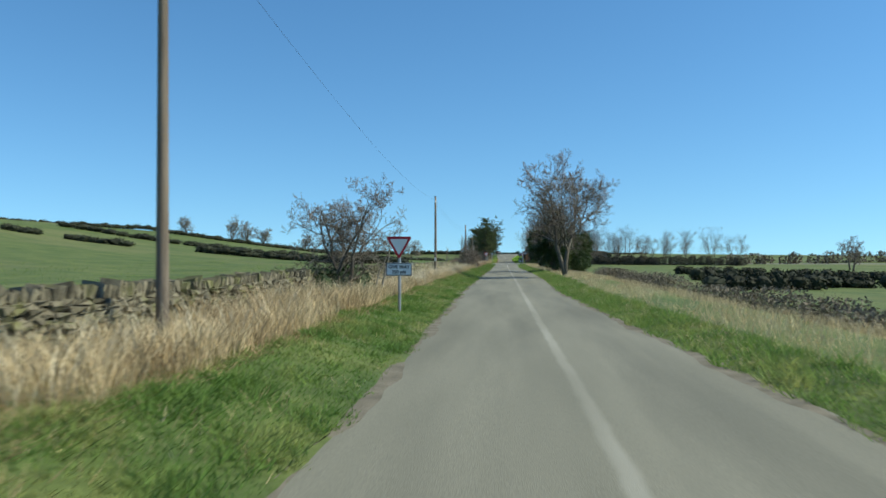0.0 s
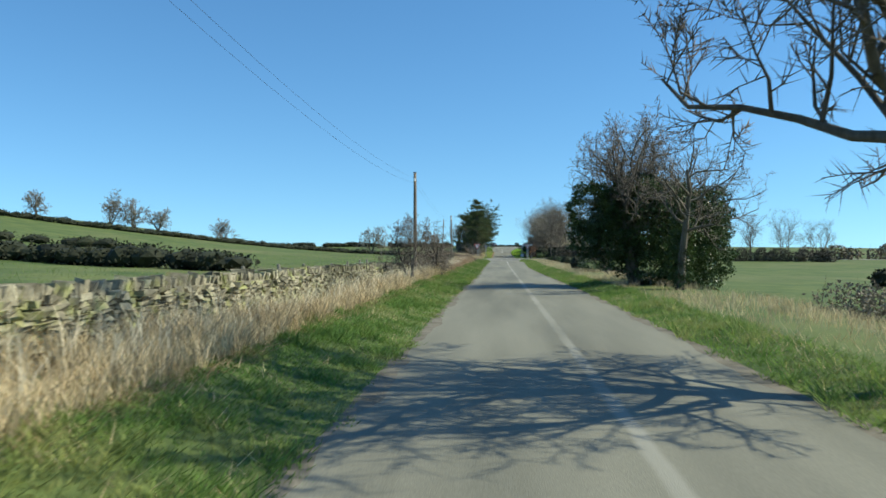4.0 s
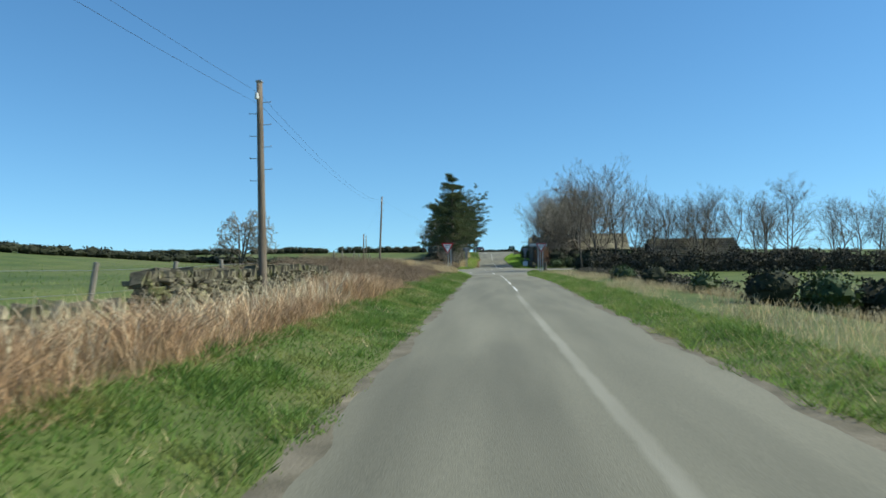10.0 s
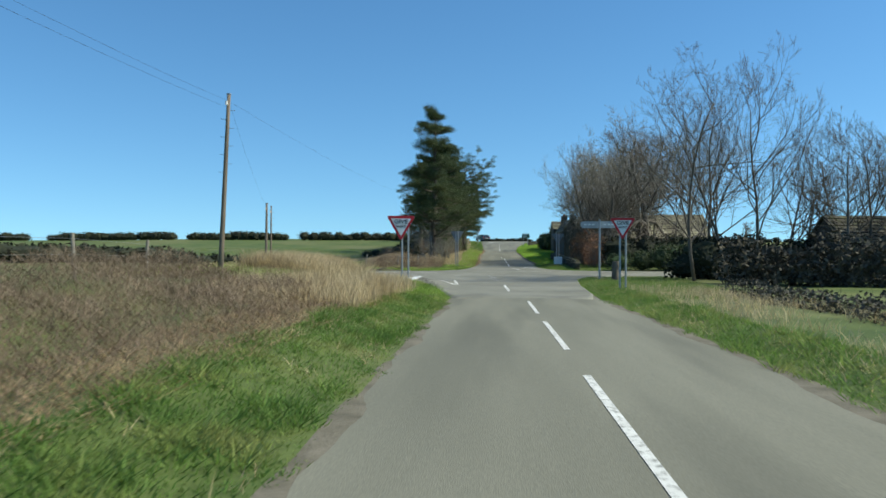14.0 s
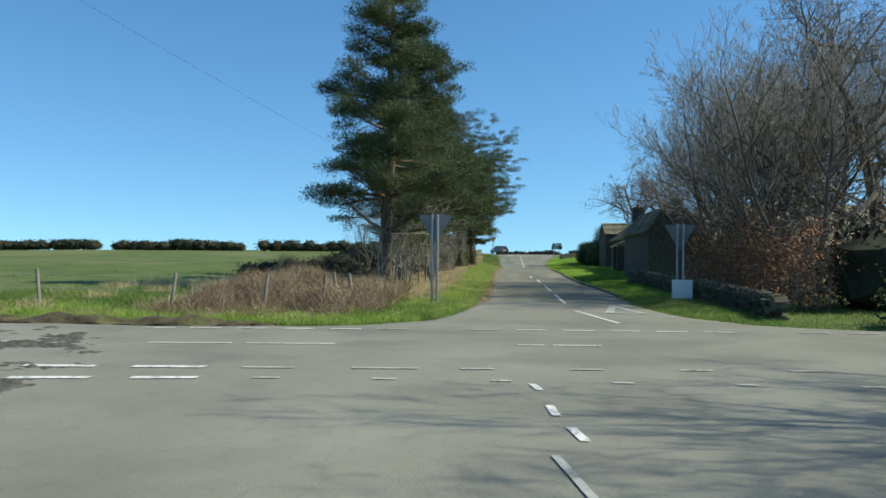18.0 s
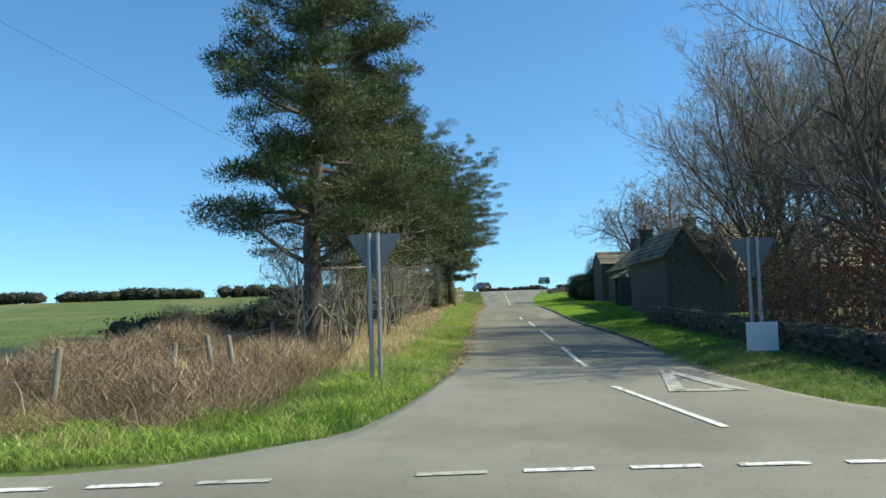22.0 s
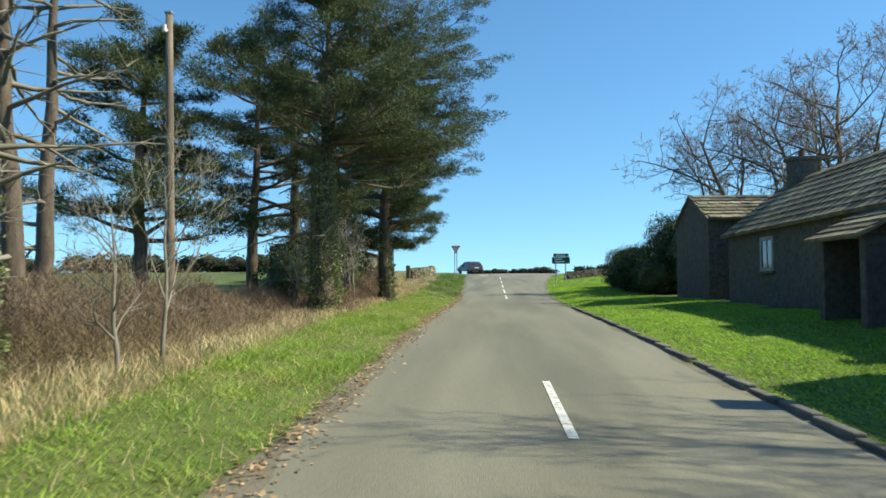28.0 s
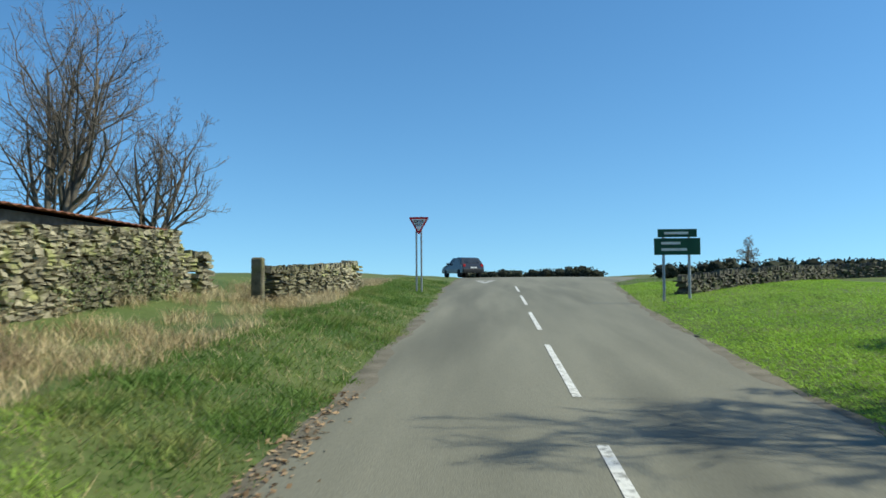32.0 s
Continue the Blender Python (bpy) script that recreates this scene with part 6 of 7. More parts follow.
hedge_run("distant_hedge", [(60, 240), (120, 260), (260, 300)], 1.5, 3.0, "thorn", 60, "distant brown line of hedge and trees", 12, 0.35, step=3.0)
hedge_run("distant_hedge", [(60, 130), (260, 200)], 1.5, 2.6, "darkhedge", 61, "distant dark hedge across the valley", 12, 0.35, step=3.0)
for i, (x, y, h) in enumerate([(70, 190, 7), (95, 200, 8), (64, 175, 6), (120, 230, 8), (150, 240, 8), (60, 380, 6), (28, 395, 4.5)]):
    bare_tree("distant_tree", (x, y, top(x, y)), "distant leafless tree on the skyline", 300 + i, h * 1.2, "tree", "distant trees", fat=0.03, spread=0.6, kids=(10, 6, 4, 2), trunk_r=0.2)
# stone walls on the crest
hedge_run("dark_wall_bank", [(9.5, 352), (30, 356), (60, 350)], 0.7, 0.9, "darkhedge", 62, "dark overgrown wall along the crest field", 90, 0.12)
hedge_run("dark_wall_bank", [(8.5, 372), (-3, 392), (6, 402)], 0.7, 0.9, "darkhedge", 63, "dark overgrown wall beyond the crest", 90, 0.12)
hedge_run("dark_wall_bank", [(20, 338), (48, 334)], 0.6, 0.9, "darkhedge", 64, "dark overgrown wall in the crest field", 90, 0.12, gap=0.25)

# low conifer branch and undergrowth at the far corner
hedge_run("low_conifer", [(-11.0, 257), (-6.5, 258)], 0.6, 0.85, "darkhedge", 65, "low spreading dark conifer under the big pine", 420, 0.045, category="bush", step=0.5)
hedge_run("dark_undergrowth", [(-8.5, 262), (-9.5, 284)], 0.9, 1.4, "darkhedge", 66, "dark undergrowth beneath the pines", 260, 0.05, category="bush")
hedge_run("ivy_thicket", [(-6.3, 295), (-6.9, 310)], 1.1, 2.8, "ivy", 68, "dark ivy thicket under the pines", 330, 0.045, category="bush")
hedge_run("thorn_undergrowth", [(-4.9, 118.0), (-4.8, 124.5)], 0.6, 0.95, "darkthorn", 69, "brown thorn undergrowth along the wall", 260, 0.05, category="bush")
hedge_run("wall_ivy", [(-7.2, 319.6), (-7.2, 326.0)], 0.22, 0.9, "sunivy", 93, "mossy ivy and weeds on the foot of the shed wall", 420, 0.035, gap=0.25, category="ivy", step=0.5)
# ivy on two trunks
def ivy_sleeve(x, y, h, r, seed):
    pts = clump_points([(0, 0, h * (k + 0.5) / 5, r * (1.3 - 0.12 * k), r * (1.3 - 0.12 * k), h / 7) for k in range(5)], 1700, seed)
    ob = thing("trunk_ivy", (x, y, top(x, y)), "ivy climbing a pine trunk, sunlight put into its pale colour", "ivy")
    # the sunlit look comes from this paler leaf colour
    part("foliage", fast_mesh("foliage", leaf_quads(pts, 0.042, seed), 4, M["sunivy"]), ob)
    R = random.Random(seed)
    for k in range(3):
        a0, tw = R.uniform(0, 6.28), R.uniform(-0.5, 0.5)
        q = [(math.cos(a0 + tw * j) * r * 0.95, math.sin(a0 + tw * j) * r * 0.95, h * j / 8 - 0.05) for j in range(9)]
        part("vine_stem", tube_chain("vine_stem", [(q[j], q[j + 1], 0.03 - 0.003 * j, 0.027 - 0.003 * j) for j in range(8)], 5, M["bark"]), ob)
for i, (x, y, h) in enumerate([(-6.0, 279.5, 4.2), (-4.7, 293.4, 6.0), (-4.9, 308.0, 4.4), (-4.1, 302.8, 3.0)]):
    ivy_sleeve(x, y, h, (0.34, 0.42, 0.36, 0.3)[i], 80 + i)

hedge_run("ivy_undergrowth", [(-4.9, 50.6), (-4.6, 53.6)], 0.6, 1.0, "hedge", 90, "dark low undergrowth at the foot of the hawthorn", 300, 0.05, category="bush", step=0.5)
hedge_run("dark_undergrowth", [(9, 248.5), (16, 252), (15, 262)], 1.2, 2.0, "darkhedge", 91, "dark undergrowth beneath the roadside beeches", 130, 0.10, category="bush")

bwl = thing("boundary_wall", (0, 0, top(9, 271.6)), "plain grey stone wall joining the cottage gable", "wall")
wall_box("wall_body", (9.72, 13.5, 271.62, 271.95, -0.3, 1.75), bwl)
for k in range(9):
    box("coping", (9.72 + 0.42 * k, 10.12 + 0.42 * k, 271.56, 272.0, 1.75, 1.84), M["render_"], bwl, 0.015)
hedge_run("twiggy_thicket", [(8.6, 249), (9.0, 262), (11.5, 268)], 1.0, 3.4, "thorn", 92, "tall brown twiggy thicket under the beeches", 60, 0.06, category="bush", core=False)
# ---- fences ----
def fence(pts, label, h=1.0, wires=2):
    ob = thing("wire_fence", (0, 0, 0), label, "fence", "field fences")
    R = random.Random(len(pts))
    tops = []
    for x, y in pts:
        z = top(x, y)
        lx, ly = R.gauss(0, 0.11), R.gauss(0, 0.09)
        segs = [((x, y, z - 0.2), (x + lx, y + ly, z + h), 0.05, 0.045), ((x + lx, y + ly, z + h), (x + lx, y + ly, z + h + 0.01), 0.045, 0.01)]
        part("post", tube_mesh("post", segs, 7, M["post"]), ob)
        tops.append((x + lx * 0.8, y + ly * 0.8, z + h))
    for k in range(wires):
        for a, b in zip(tops[:-1], tops[1:]):
            dz = 0.12 + 0.35 * k
            part("wire", tube_mesh("wire", [((a[0], a[1], a[2] - dz), (b[0], b[1], b[2] - dz), 0.004, 0.004)], 3, M["galv"]), ob)
    return ob
fence([(-6.3, 134.5 + 3.1 * i) for i in range(12)], "weathered wooden posts with wire behind the tumbled wall")
fence([(-6.2, 100 + 3.0 * i) for i in range(7)], "short wooden posts with wire behind the dry stone wall", 0.85)
fence([(-8.6, 190), (-8.8, 194), (-9.0, 198), (-9.2, 203), (-9.3, 208), (-10, 213)], "wooden field fence beyond the bramble", 1.05)
fence([(-22, 246.5), (-17, 246.2), (-12.5, 246.0), (-9.2, 246.3), (-7.0, 247.0), (-5.6, 247.9), (-5.0, 249.2)], "weathered wooden fence posts round the far corner", 0.95)
fence([(-5.6, 249.8), (-5.8, 254), (-6.0, 259), (-6.2, 264), (-6.3, 270)], "wooden fence posts along the pine row", 0.95, 1)
for x, y, h in ((-5.5, 66.6, 0.9), (-5.3, 68.8, 0.92), (-5.3, 146.6, 1.2), (-5.95, 328.6, 1.2)):
    g = thing("stone_gatepost", (x, y, top(x, y)), "rough upright stone gatepost beside the wall", "gatepost", "stone gateposts")
    me = bm_mesh("post", box_bm(-0.16, 0.16, -0.12, 0.12, -0.2, h, 0.05), M["stone"])
    part("post", me, g)

# ---- dry stone walls: rough stones in courses, upright copes ----
SV = []
for k in range(12):
    R = random.Random(900 + k)
    j = lambda s: R.uniform(-s, s)
    v = [(sx * 0.5 + j(0.13), sy * 0.5 + j(0.10), sz * 0.5 + j(0.20)) for sz in (-1, 1) for sy in (-1, 1) for sx in (-1, 1)]
    f = [(0, 2, 3, 1), (4, 5, 7, 6), (0, 1, 5, 4), (2, 6, 7, 3), (0, 4, 6, 2), (1, 3, 7, 5)]
    bm = bmesh.new()
    vs = [bm.verts.new(p) for p in v]
    for q in f:
        bm.faces.new([vs[i] for i in q])
    SV.append(bm_mesh("stone", bm, M["stone"]))
SVD = [me.copy() for me in SV]
for me in SVD:
    me.materials[0] = M["shadestone"]
SVC = []
for me in SV:
    co = np.empty(len(me.vertices) * 3); me.vertices.foreach_get("co", co)
    SVC.append((co.reshape(-1, 3), [tuple(p.vertices) for p in me.polygons]))

def stones_of(line, h, seed, ruin=0.0, cope=True):
    """Stone poses along a wall's line: place, size, turn."""
    R = random.Random(seed)
    out = []
    for (ax, ay), (bx_, by_) in zip(line[:-1], line[1:]):
        L = math.hypot(bx_ - ax, by_ - ay)
        ang = math.atan2(by_ - ay, bx_ - ax)
        z = -0.1
        while z < h:
            ch = R.uniform(0.04, 0.085)
            s = R.uniform(0, 0.2)
            while s < L:
                ln = R.uniform(0.11, 0.34)
                u = (s + ln / 2) / L
                x, y = ax + (bx_ - ax) * u, ay + (by_ - ay) * u
                lim = h * (1 - ruin * (0.5 + 0.5 * math.sin(s * 0.45 + seed) * math.cos(s * 0.17)))
                if z < lim and R.random() > ruin * 0.15:
                    out.append((x + R.gauss(0, 0.035 + ruin * 0.08), y, top(x, y) + z + ch / 2 + R.gauss(0, 0.012), ln * 1.02, R.uniform(0.36, 0.46), ch * R.uniform(0.85, 1.3), ang + R.gauss(0, 0.07 + ruin * 0.2), R.gauss(0, 0.07 + ruin * 0.2)))
                s += ln
            z += ch
        if cope:
            s = 0.0
            while s < L:
                w = R.uniform(0.04, 0.10)
                u = (s + w / 2) / L
                x, y = ax + (bx_ - ax) * u, ay + (by_ - ay) * u
                lim = h * (1 - ruin * (0.5 + 0.5 * math.sin(s * 0.45 + seed) * math.cos(s * 0.17)))
                if R.random() > 0.08 + ruin * 0.5:
                    out.append((x, y, top(x, y) + lim + 0.08, w, R.uniform(0.2, 0.34), R.uniform(0.13, 0.27), ang + R.gauss(0, 0.25), R.gauss(0.2, 0.3)))
                s += w + R.uniform(0.0, 0.05)
    return out

def stone_wall(line, h, seed, label, pick=None, ruin=0.0, cope=True, dark=False):
    """pick: a stretch of y whose stones are single parts; the rest is one part."""
    ob = thing("stone_wall", (0, 0, 0), label, "wall", kind="structure")
    V, F, n, cnt = [], [], 0, 0
    for i, (x, y, z, a, b, c, rz, ry) in enumerate(stones_of(line, h, seed, ruin, cope)):
        m = Matrix.Translation((x, y, z)) @ Matrix.Rotation(rz, 4, "Z") @ Matrix.Rotation(ry, 4, "Y") @ Matrix.Diagonal((a, b, c, 1))
        k = i % 12
        if pick and pick[0] <= y <= pick[1] and cnt < 300:
            o = new("stone", SVD[k] if dark else SV[k])
            o.parent = ob
            o.matrix_local = m
            cnt += 1
            continue
        mm = np.array(m)
        co = SVC[k][0] @ mm[:3, :3].T + mm[:3, 3]
        V.append(co)
        F += [tuple(q + n for q in f) for f in SVC[k][1]]
        n += len(co)
    if V:
        rest = part("stonework", mesh_of("stonework", np.concatenate(V).tolist(), F, M["shadestone" if dark else "stone"]), ob)
        rest["kind"] = "stuff"
    return ob
stone_wall([(-5.4, 28.0), (-5.3, 64.0)], 0.72, 1, "lichen-covered dry stone wall with upright cope stones", (33, 41))
stone_wall([(-5.3, 69.6), (-5.2, 97.0)], 0.72, 2, "lichen-covered dry stone wall along the pasture", (76, 84))
stone_wall([(-5.2, 97.0), (-4.7, 106.0), (-4.75, 110.0)], 0.68, 3, "dry stone wall with upright copes behind dry grass", (102, 109))
stone_wall([(-4.9, 112.0), (-5.3, 132.0)], 0.60, 4, "overgrown dry stone wall behind the hawthorns", None, 0.4)
stone_wall([(-5.4, 132.0), (-5.4, 158.5)], 0.62, 5, "tumbled remains of a dry stone wall", (136, 144), 0.65)
stone_wall([(-5.4, 159.2), (-5.5, 173.0)], 0.76, 11, "grey dry stone wall with upright copes above the dead grass", (160, 166), 0.15)
# garden wall in the darker stone: its shade is part of the colour
stone_wall([(5.9, 246.2), (5.9, 268.5)], 0.42, 6, "stone garden wall along the mown verge, shade put into its dark colour", (247, 252), 0.0, True, True)
stone_wall([(-8.3, 326.6), (-7.3, 328.3)], 1.2, 7, "tall rough stone wall beside the shed", None, 0.3)
stone_wall([(-5.9, 329.3), (-4.5, 334.5)], 0.8, 8, "rough dry stone wall on the bank", (329, 332))
stone_wall([(-7.45, 318.8), (-7.4, 326.6)], 1.45, 9, "rough stone face of the shed", (322, 326), 0.0, False)
stone_wall([(6.6, 336), (16, 346), (40, 350)], 0.5, 10, "dark dry stone wall across the crest field", None, 0.1, True, True)

# kerb stones along the cottage verge
kb = thing("kerb", (0, 0, 0), "row of worn stone kerbs beside the lane", "kerb", kind="structure")
KM = bm_mesh("kerb_stone", box_bm(-0.065, 0.065, -0.45, 0.45, -0.12, 0.07, 0.02), M["kerb"])
y = 258.0
i = 0
while y < 302:
    o = new("kerb_stone", KM)
    o.parent = kb
    o.matrix_local = pose(float(lane(y)[2]) + 0.02 + 0.02 * math.sin(i * 1.7), y, float(zr(y)) + 0.01 * math.sin(i * 2.3), 0, 0.8 * math.sin(i), 0.7 * math.sin(i * 1.3))
    y += 0.925
    i += 1

# ---- grass and dead stalks ----
g = np.random.default_rng(11)
def scatter(n, ya, yb, fx0, fx1, power=1.0):
    y = g.uniform(ya, yb, n)
    u = g.uniform(0, 1, n) ** power
    a, b = fx0(y), fx1(y)
    return a + (b - a) * u, y
def patchy(x, y, s=0.6, k=0.0):
    return np.sin(x * 1.9 * s + y * 0.83 * s + k) * np.sin(y * 1.31 * s - x * 0.7 * s + 2 * k) + 0.5 * np.sin(y * 0.37 * s + k)
clear = lambda x, y: ~((y > np.interp(x, NX, NY) - 0.15) & (y < np.interp(x, FX, FY) + 0.15)) & ~((np.abs(y - main_y(x)) < 3.3))

L_, R_ = (lambda y: lane(y)[1]), (lambda y: lane(y)[2])
gl = lambda y: np.interp(y, [20, 210, 222, 250, 262, 290, 345], [-2.1, -1.9, -1.5, -1.7, -1.9, -2.5, -3.0])   # width of the green verge
# left verge
x, y = scatter(430000, 24, 352, lambda y: L_(y) + 0.06 + 0.10 * np.sin(y * 3.1), lambda y: L_(y) + gl(y) + 0.25 * np.sin(y * 0.9))
k = clear(x, y); x, y = x[k], y[k]
h = g.uniform(0.05, 0.13, len(x)) * (0.8 + 1.3 * np.clip(patchy(x, y, 2.0), 0, 1)) * np.clip((L_(y) - x) / 0.5 + 0.45, 0.35, 1)
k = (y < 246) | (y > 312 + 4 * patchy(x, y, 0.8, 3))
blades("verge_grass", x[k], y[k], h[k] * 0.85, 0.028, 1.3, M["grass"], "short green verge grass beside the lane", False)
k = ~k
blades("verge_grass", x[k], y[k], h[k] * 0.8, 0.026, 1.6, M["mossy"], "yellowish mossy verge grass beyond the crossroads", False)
# left dry grass
x, y = scatter(120000, 24, 176, lambda y: L_(y) + gl(y) + 0.3, lambda y: np.full_like(y, -5.1), 1.15)
k = patchy(x, y, 1.3, 1) > -0.55; x, y = x[k], y[k]
h = g.uniform(0.2, 0.62, len(x)) * (1 + 0.7 * np.clip(patchy(x, y, 1.1, 2), 0, 1)) * np.interp(y, [24, 56, 62, 70, 74, 95, 100, 144, 151, 176], [0.9, 0.9, 0.6, 0.6, 0.62, 0.62, 0.6, 0.6, 0.95, 0.95])
k = y < 131 + 6 * patchy(x, y, 0.9, 4)
blades("dry_grass", x[k], y[k], h[k], 0.014, 0.62, M["straw"], "tall bleached dead grass along the wall", True)
k = ~k
blades("dead_fern", x[k], y[k], h[k] * 0.85, 0.013, 0.95, M["russet"], "collapsed russet dead grass and fern below the wall", True)
x, y = scatter(8000, 24, 172, lambda y: L_(y) + gl(y) + 0.1, lambda y: np.full_like(y, -5.0))
blades("dead_stalks", x, y, g.uniform(0.4, 0.85, len(x)), 0.012, 0.5, M["palestraw"], "tall dead stalks among the dry grass", True)
# flattened straw litter
x, y = scatter(130000, 24, 216, lambda y: L_(y) + gl(y) + 0.5, lambda y: np.full_like(y, -5.0))
blades("straw_litter", x, y, g.uniform(0.04, 0.13, len(x)), 0.014, 2.8, M["litter"], "flattened dead grass on the bank", False)
# bramble bank
x, y = scatter(160000, 168, 214, lambda y: L_(y) + gl(y) + 0.2, lambda y: np.full_like(y, -9.5), 0.9)
k = clear(x, y); x, y = x[k], y[k]
d = np.clip((L_(y) + gl(y) - x) / 1.6, 0.15, 1)
mound = (0.55 + 0.25 * patchy(x, y, 0.7, 3)) * d * np.interp(y, [168, 176, 210, 214], [0.3, 1, 1, 0.5])
z = gz(x, y) + np.clip(mound, 0, 1.2) * g.uniform(0.2, 1.05, len(x)) - 0.1
blades("bramble_bank", x, y, g.uniform(0.06, 0.24, len(x)), 0.0095, 1.5, M["bramble"], "tangled brown dead bramble bank", False, z)
x, y = scatter(14000, 208, 219, lambda y: L_(y) + gl(y) + 0.4, lambda y: np.full_like(y, -6.6))
k = clear(x, y); x, y = x[k], y[k]
blades("straw_clump", x, y, g.uniform(0.4, 0.85, len(x)) * np.interp(y, [208, 213, 219], [0.6, 1, 0.7]), 0.011, 0.4, M["straw"], "bleached tussock at the end of the bramble", True)
# right verge
x, y = scatter(160000, 28, 352, lambda y: R_(y) + 0.0 + 0.1 * np.sin(y * 2.7), lambda y: R_(y) + np.interp(y, [28, 215, 250, 300, 320], [1.5, 1.6, 2.0, 4.2, 6.0]))
k = clear(x, y) & ~((y > 110) & (y < 112.2) & (x > 5)); x, y = x[k], y[k]
h = g.uniform(0.04, 0.11, len(x)) * np.interp(y, [28, 215, 250, 256], [1.3, 1.2, 0.9, 0.65]) * (1 + 1.3 * np.clip(patchy(x, y, 2.4, 3), 0, 1))
blades("verge_grass", x, y, h, 0.024, 1.2, M["grass"], "green grass verge on the field side", False)
x, y = scatter(60000, 28, 222, lambda y: R_(y) + 1.3, lambda y: np.full_like(y, 9.0), 0.8)
k = clear(x, y) & (patchy(x, y, 0.9, 5) > -0.3) & ~((y > 109) & (y < 112.5)); x, y = x[k], y[k]
blades("dry_grass", x, y, g.uniform(0.12, 0.4, len(x)), 0.012, 0.6, M["straw"], "rough bleached grass along the field edge", True)
# far corner and pine row floor
x, y = scatter(26000, 244, 256, lambda y: np.full_like(y, -3.2), lambda y: np.full_like(y, -14.0))
k = clear(x, y) & (patchy(x, y, 1.0, 7) > 0.05) & (y > np.interp(x, FX, FY) + 0.9); x, y = x[k], y[k]
blades("dry_grass", x, y, g.uniform(0.1, 0.36, len(x)), 0.010, 0.8, M["straw"], "rough dead grass on the far corner", True)
x, y = scatter(70000, 244.5, 254, lambda y: np.full_like(y, -3.9), lambda y: np.full_like(y, -11.5))
e = y - np.interp(x, FX, FY)
k = clear(x, y) & (e > 1.9 + 0.5 * patchy(x, y, 1.3, 9)) & (x > -9.6); x, y, e = x[k], y[k], e[k]
mound = np.clip((e - 1.7) / 1.4, 0, 1) * np.clip((-3.4 - x) / 1.4, 0, 1) * np.clip((x + 9.8) / 1.5, 0, 1) * (0.5 + 0.3 * patchy(x, y, 0.8, 2))
z = gz(x, y) + np.clip(mound, 0, 0.9) * g.uniform(0.1, 1.05, len(x)) - 0.05
blades("bramble_mound", x, y, g.uniform(0.08, 0.3, len(x)), 0.010, 1.4, M["bramble"], "low tangled mound of dead bramble in the far corner", False, z)
k = (g.random(len(x)) < 0.45) & (patchy(x, y, 1.6, 3) > -0.1)
blades("dead_bracken", x[k], y[k], g.uniform(0.1, 0.34, k.sum()), 0.011, 1.3, M["straw"], "bleached dead grass over the bramble in the far corner", False, z[k])
k = g.random(len(x)) < 0.0035
blades("dead_stalks", x[k], y[k], g.uniform(0.4, 0.95, k.sum()), 0.012, 0.45, M["palestraw"], "pale upright dead stalks in the bramble", True)
x, y = scatter(52000, 242.5, 250, lambda y: np.full_like(y, -2.6), lambda y: np.full_like(y, -15.0))
e = y - np.interp(x, FX, FY)
k = clear(x, y) & (e > 0.15) & (e < 2.5 + 0.6 * patchy(x, y, 1.1, 8)); x, y = x[k], y[k]
blades("rough_grass", x, y, g.uniform(0.1, 0.26, len(x)) * (1 + 0.5 * patchy(x, y, 2.0, 5)), 0.014, 1.1, M["mossy"], "rank green grass tussocks along the crossing road", True)
x, y = scatter(60000, 254, 316, lambda y: L_(y) + gl(y) + 0.4, lambda y: np.full_like(y, -7.5))
blades("dry_grass", x, y, g.uniform(0.08, 0.34, len(x)), 0.012, 0.8, M["straw"], "dry grass under the roadside pines", True)
x, y = scatter(30000, 316, 345, lambda y: L_(y) + gl(y) + 0.6, lambda y: np.full_like(y, -7.3))
k = patchy(x, y, 1.3, 6) > -0.1; x, y = x[k], y[k]
blades("dry_grass", x, y, g.uniform(0.1, 0.35, len(x)), 0.012, 0.8, M["straw"], "dry grass below the stone walls", True)
# pasture tufts near the lane
x, y = scatter(45000, 28, 230, lambda y: np.full_like(y, -5.8), lambda y: np.full_like(y, -26.0), 1.5)
blades("pasture_grass", x, y, g.uniform(0.04, 0.12, len(x)), 0.02, 0.6, M["grass"], "short pasture grass behind the wall", False)
x, y = scatter(50000, 240, 300, lambda y: np.full_like(y, -10.0), lambda y: np.full_like(y, -40.0), 1.3)
k = clear(x, y); x, y = x[k], y[k]
blades("pasture_grass", x, y, g.uniform(0.04, 0.1, len(x)), 0.02, 0.6, M["grass"], "short green pasture beyond the crossroads", False)

# mown lawn before the cottage
x, y = scatter(290000, 256, 347, lambda y: R_(y) + 0.1, lambda y: np.interp(y, [322, 328], [8.6, 15.0]) + 0.6 * np.sin(y * 1.3))
k = clear(x, y); x, y = x[k], y[k]
blades("lawn_grass", x, y, g.uniform(0.04, 0.07, len(x)), 0.036, 2.0, M["lawn"], "bright mown lawn between kerb and cottage", False)
# near-left corner of the junction
x, y = scatter(60000, 216, 234, lambda y: np.full_like(y, -1.6), lambda y: np.full_like(y, -13.0))
k = clear(x, y); x, y = x[k], y[k]
blades("corner_grass", x, y, g.uniform(0.05, 0.2, len(x)) * (1 + 0.6 * patchy(x, y, 1.8, 6)), 0.016, 1.2, M["mossy"], "rough grass on the corner of the crossroads", False)
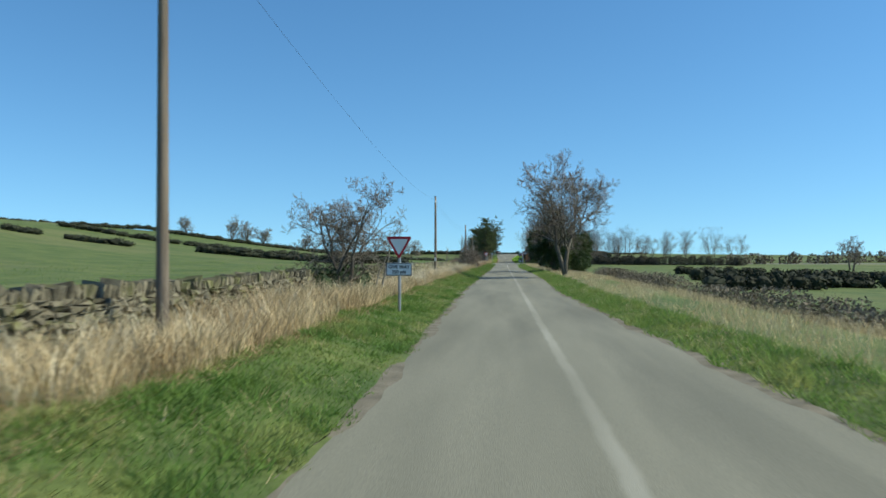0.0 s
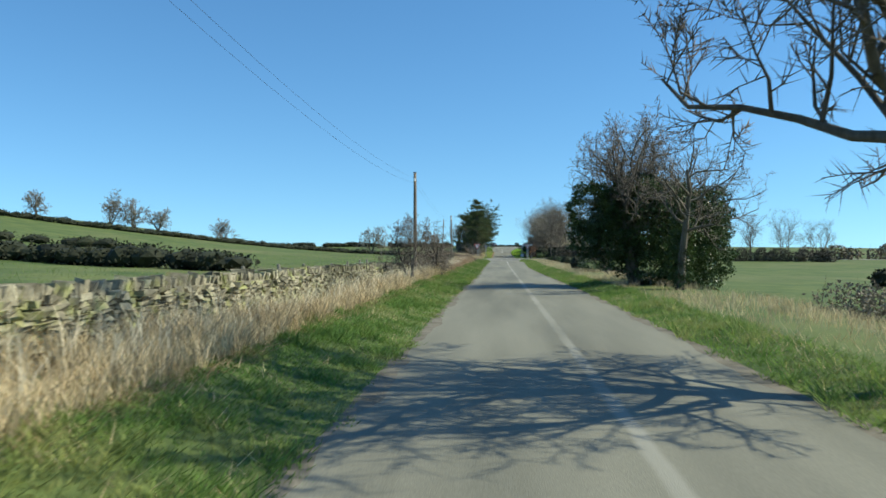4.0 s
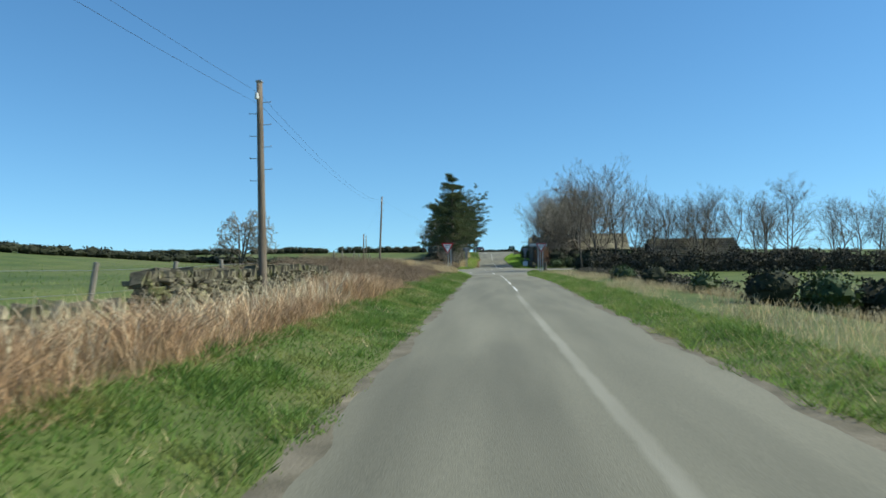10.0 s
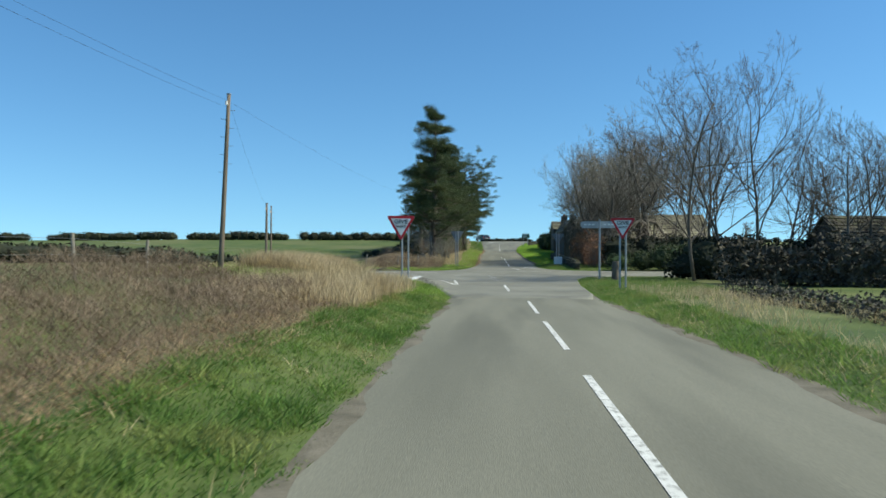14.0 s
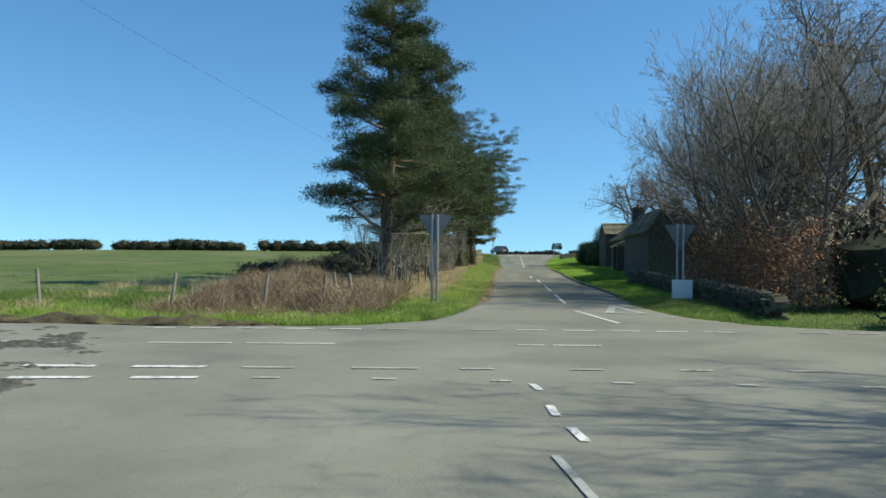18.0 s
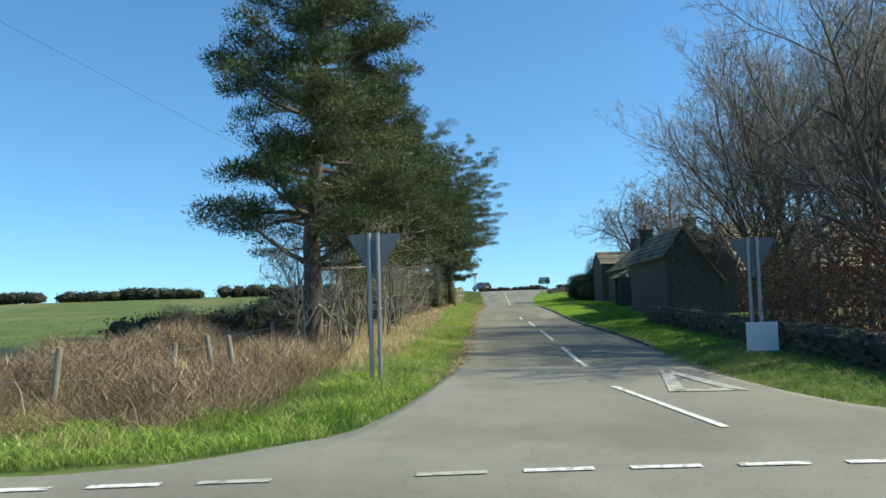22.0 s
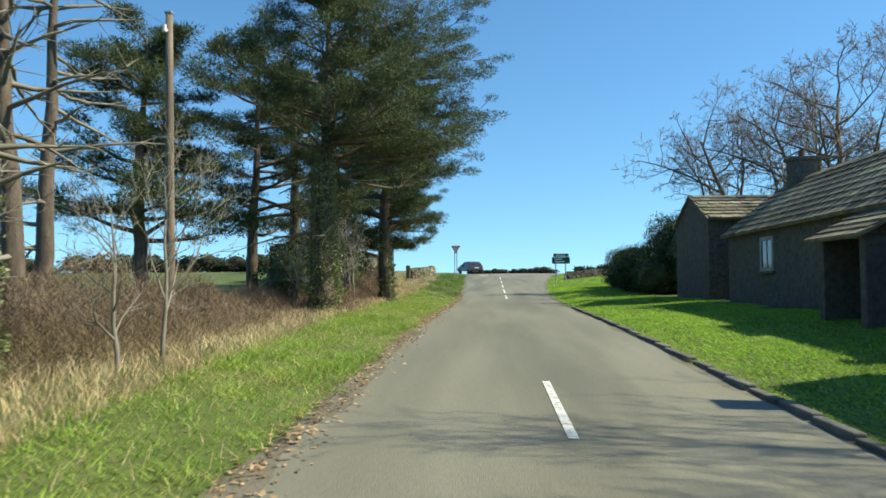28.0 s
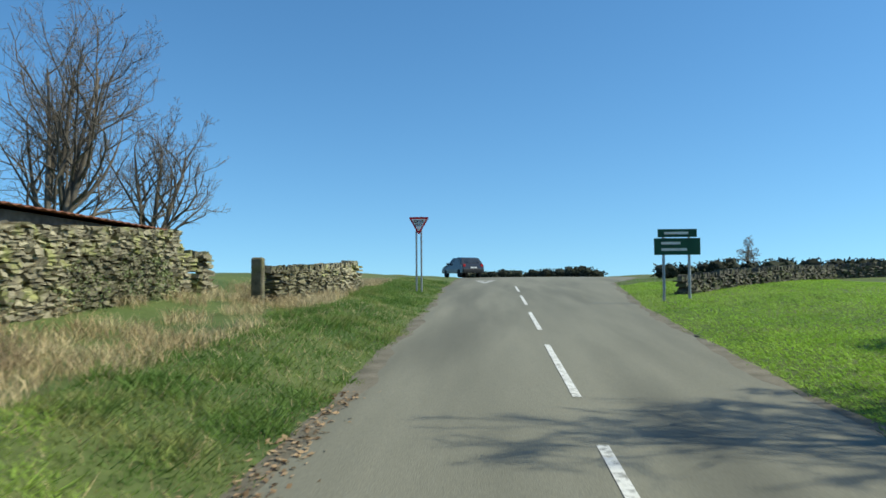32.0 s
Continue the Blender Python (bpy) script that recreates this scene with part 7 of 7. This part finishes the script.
# bleached stand and bramble behind the corner grass
x, y = scatter(20000, 220, 229.5, lambda y: np.interp(y, [218, 222.5, 224.5, 226.3, 229.5], [-5.9, -5.3, -5.0, -5.5, -7.6]), lambda y: np.full_like(y, -9.8))
k = clear(x, y); x, y = x[k], y[k]
d = np.clip((np.interp(y, [218, 222.5, 224.5, 226.3, 229.5], [-5.9, -5.3, -5.0, -5.5, -7.6]) - x) / 1.1, 0, 1)
k = g.random(len(x)) < 0.4
blades("dead_bracken", x[k], y[k], g.uniform(0.1, 0.3, k.sum()), 0.011, 1.3, M["bramble"], "brown tangle at the foot of the dead grass", False, gz(x[k], y[k]) + g.uniform(0, 0.45, k.sum()) * (0.4 + 0.6 * d[k]))
k = g.random(len(x)) < d * 0.75 + 0.05
blades("straw_stand", x[k], y[k], g.uniform(0.45, 0.95, k.sum()), 0.012, 0.45, M["straw"], "tall stand of bleached dead grass on the corner", True)
x, y = scatter(14000, 217, 234, lambda y: np.full_like(y, -3.4), lambda y: np.full_like(y, -13.0))
k = clear(x, y) & (patchy(x, y, 1.2, 4) > 0); x, y = x[k], y[k]
blades("dry_grass", x, y, g.uniform(0.1, 0.35, len(x)), 0.012, 0.7, M["straw"], "dead grass among the green on the corner", True)
x, y = scatter(50000, 242.5, 249.5, lambda y: np.full_like(y, -1.4), lambda y: np.full_like(y, -15.0))
k = clear(x, y); x, y = x[k], y[k]
blades("corner_grass", x, y, g.uniform(0.05, 0.16, len(x)), 0.016, 0.6, M["grass"], "tufted green grass on the far corner", False)
x, y = scatter(26000, 243.5, 257, lambda y: np.full_like(y, 3.4), lambda y: np.full_like(y, 9.0))
k = clear(x, y); x, y = x[k], y[k]
blades("corner_grass", x, y, g.uniform(0.04, 0.12, len(x)), 0.016, 0.6, M["grass"], "green grass before the garden wall", False)
x, y = scatter(30000, 216, 238, lambda y: np.full_like(y, 3.5), lambda y: np.full_like(y, 10.0))
k = clear(x, y); x, y = x[k], y[k]
blades("corner_grass", x, y, g.uniform(0.05, 0.14, len(x)), 0.016, 0.6, M["grass"], "green grass round the finger post", False)
# bramble thicket under the last pines
x, y = scatter(70000, 293, 318, lambda y: np.interp(y, [293, 318], [-3.9, -5.4]), lambda y: np.interp(y, [293, 318], [-7.0, -7.4]))
d = np.clip((np.interp(y, [293, 318], [-3.8, -5.3]) - x) / 0.8, 0.1, 1)
z = gz(x, y) + np.clip(0.6 + 0.3 * patchy(x, y, 1.1, 9), 0.1, 1.2) * np.interp(y, [300, 308, 318], [1, 1.7, 1.5]) * d * g.uniform(0.1, 1.05, len(x)) - 0.05
blades("bramble_thicket", x, y, g.uniform(0.06, 0.26, len(x)), 0.009, 1.5, M["bramble"], "brown bramble thicket under the pines", False, z)
x, y = scatter(70000, 277, 296, lambda y: np.interp(y, [277, 283, 296], [-5.8, -4.8, -4.4]), lambda y: np.full_like(y, -9.0))
k = patchy(x, y, 0.8, 12) > -0.45; x, y = x[k], y[k]
d = np.clip((np.interp(y, [277, 283, 296], [-5.7, -4.7, -4.3]) - x) / 1.4, 0.1, 1)
z = gz(x, y) + np.clip(0.75 + 0.6 * patchy(x, y, 0.8, 12), 0.1, 1.5) * d * np.interp(y, [277, 282, 296], [0.2, 1, 0.8]) * g.uniform(0.1, 1.05, len(x)) - 0.05
blades("bramble_thicket", x, y, g.uniform(0.07, 0.3, len(x)), 0.010, 1.5, M["bramble"], "tangled brown thicket round the ivy-clad pine", False, z)
x, y = scatter(60000, 254, 268, lambda y: np.full_like(y, -5.6), lambda y: np.full_like(y, -9.5))
k = patchy(x, y, 0.8, 15) > -0.5; x, y = x[k], y[k]
z = gz(x, y) + np.clip(0.7 + 0.6 * patchy(x, y, 0.8, 15), 0.1, 1.4) * np.clip((-5.5 - x) / 1.3, 0.1, 1) * np.interp(y, [254, 257, 264, 268], [0.3, 1, 0.8, 0.2]) * g.uniform(0.1, 1.05, len(x)) - 0.05
blades("bramble_thicket", x, y, g.uniform(0.07, 0.3, len(x)), 0.010, 1.5, M["bramble"], "dark brown brush behind the first pines", False, z)
# leaf litter gathered along the road's edge
n = 5200
y = g.uniform(250, 318, n)
x = L_(y) + 0.05 + g.normal(0, 0.16, n)
c = np.stack([x, y, np.maximum(gz(x, y), zr(y)) + 0.02], -1)
d = g.uniform(0, 6.283, n)
u = np.stack([np.cos(d), np.sin(d), g.normal(0, 0.25, n)], -1) * g.uniform(0.015, 0.045, (n, 1))
w = np.stack([-np.sin(d), np.cos(d), g.normal(0, 0.25, n)], -1) * g.uniform(0.01, 0.03, (n, 1))
solid("leaf_litter", fast_mesh("leaf_litter", np.stack([c - u, c - w, c + u, c + w], 1), 4, M["litter"]), "brown fallen leaves along the road edge", "leaf litter", kind="stuff")
# dry stems among the green verges
x, y = scatter(42000, 24, 330, lambda y: L_(y) - 0.1, lambda y: L_(y) + gl(y))
k = clear(x, y) & ((y > 246) | (patchy(x, y, 1.6, 6) > 0.35)); x, y = x[k], y[k]
blades("dry_stems", x, y, g.uniform(0.06, 0.2, len(x)), 0.011, 1.1, M["straw"], "dry stems scattered through the verge grass", False)
x, y = scatter(26000, 28, 240, lambda y: R_(y) + 0.2, lambda y: R_(y) + 2.4)
k = clear(x, y) & (patchy(x, y, 1.6, 8) > 0.0) & ~((y > 109) & (y < 112.5)); x, y = x[k], y[k]
blades("dry_stems", x, y, g.uniform(0.06, 0.22, len(x)), 0.011, 1.1, M["straw"], "dry stems scattered through the field verge", False)
x, y = scatter(22000, 246, 253, lambda y: np.full_like(y, -2.2), lambda y: np.full_like(y, -14.0))
k = clear(x, y) & (patchy(x, y, 1.2, 12) > 0.1); x, y = x[k], y[k]
blades("corner_grass", x, y, g.uniform(0.1, 0.3, len(x)), 0.016, 0.7, M["grass"], "green tufts among the dead grass of the corner", False)
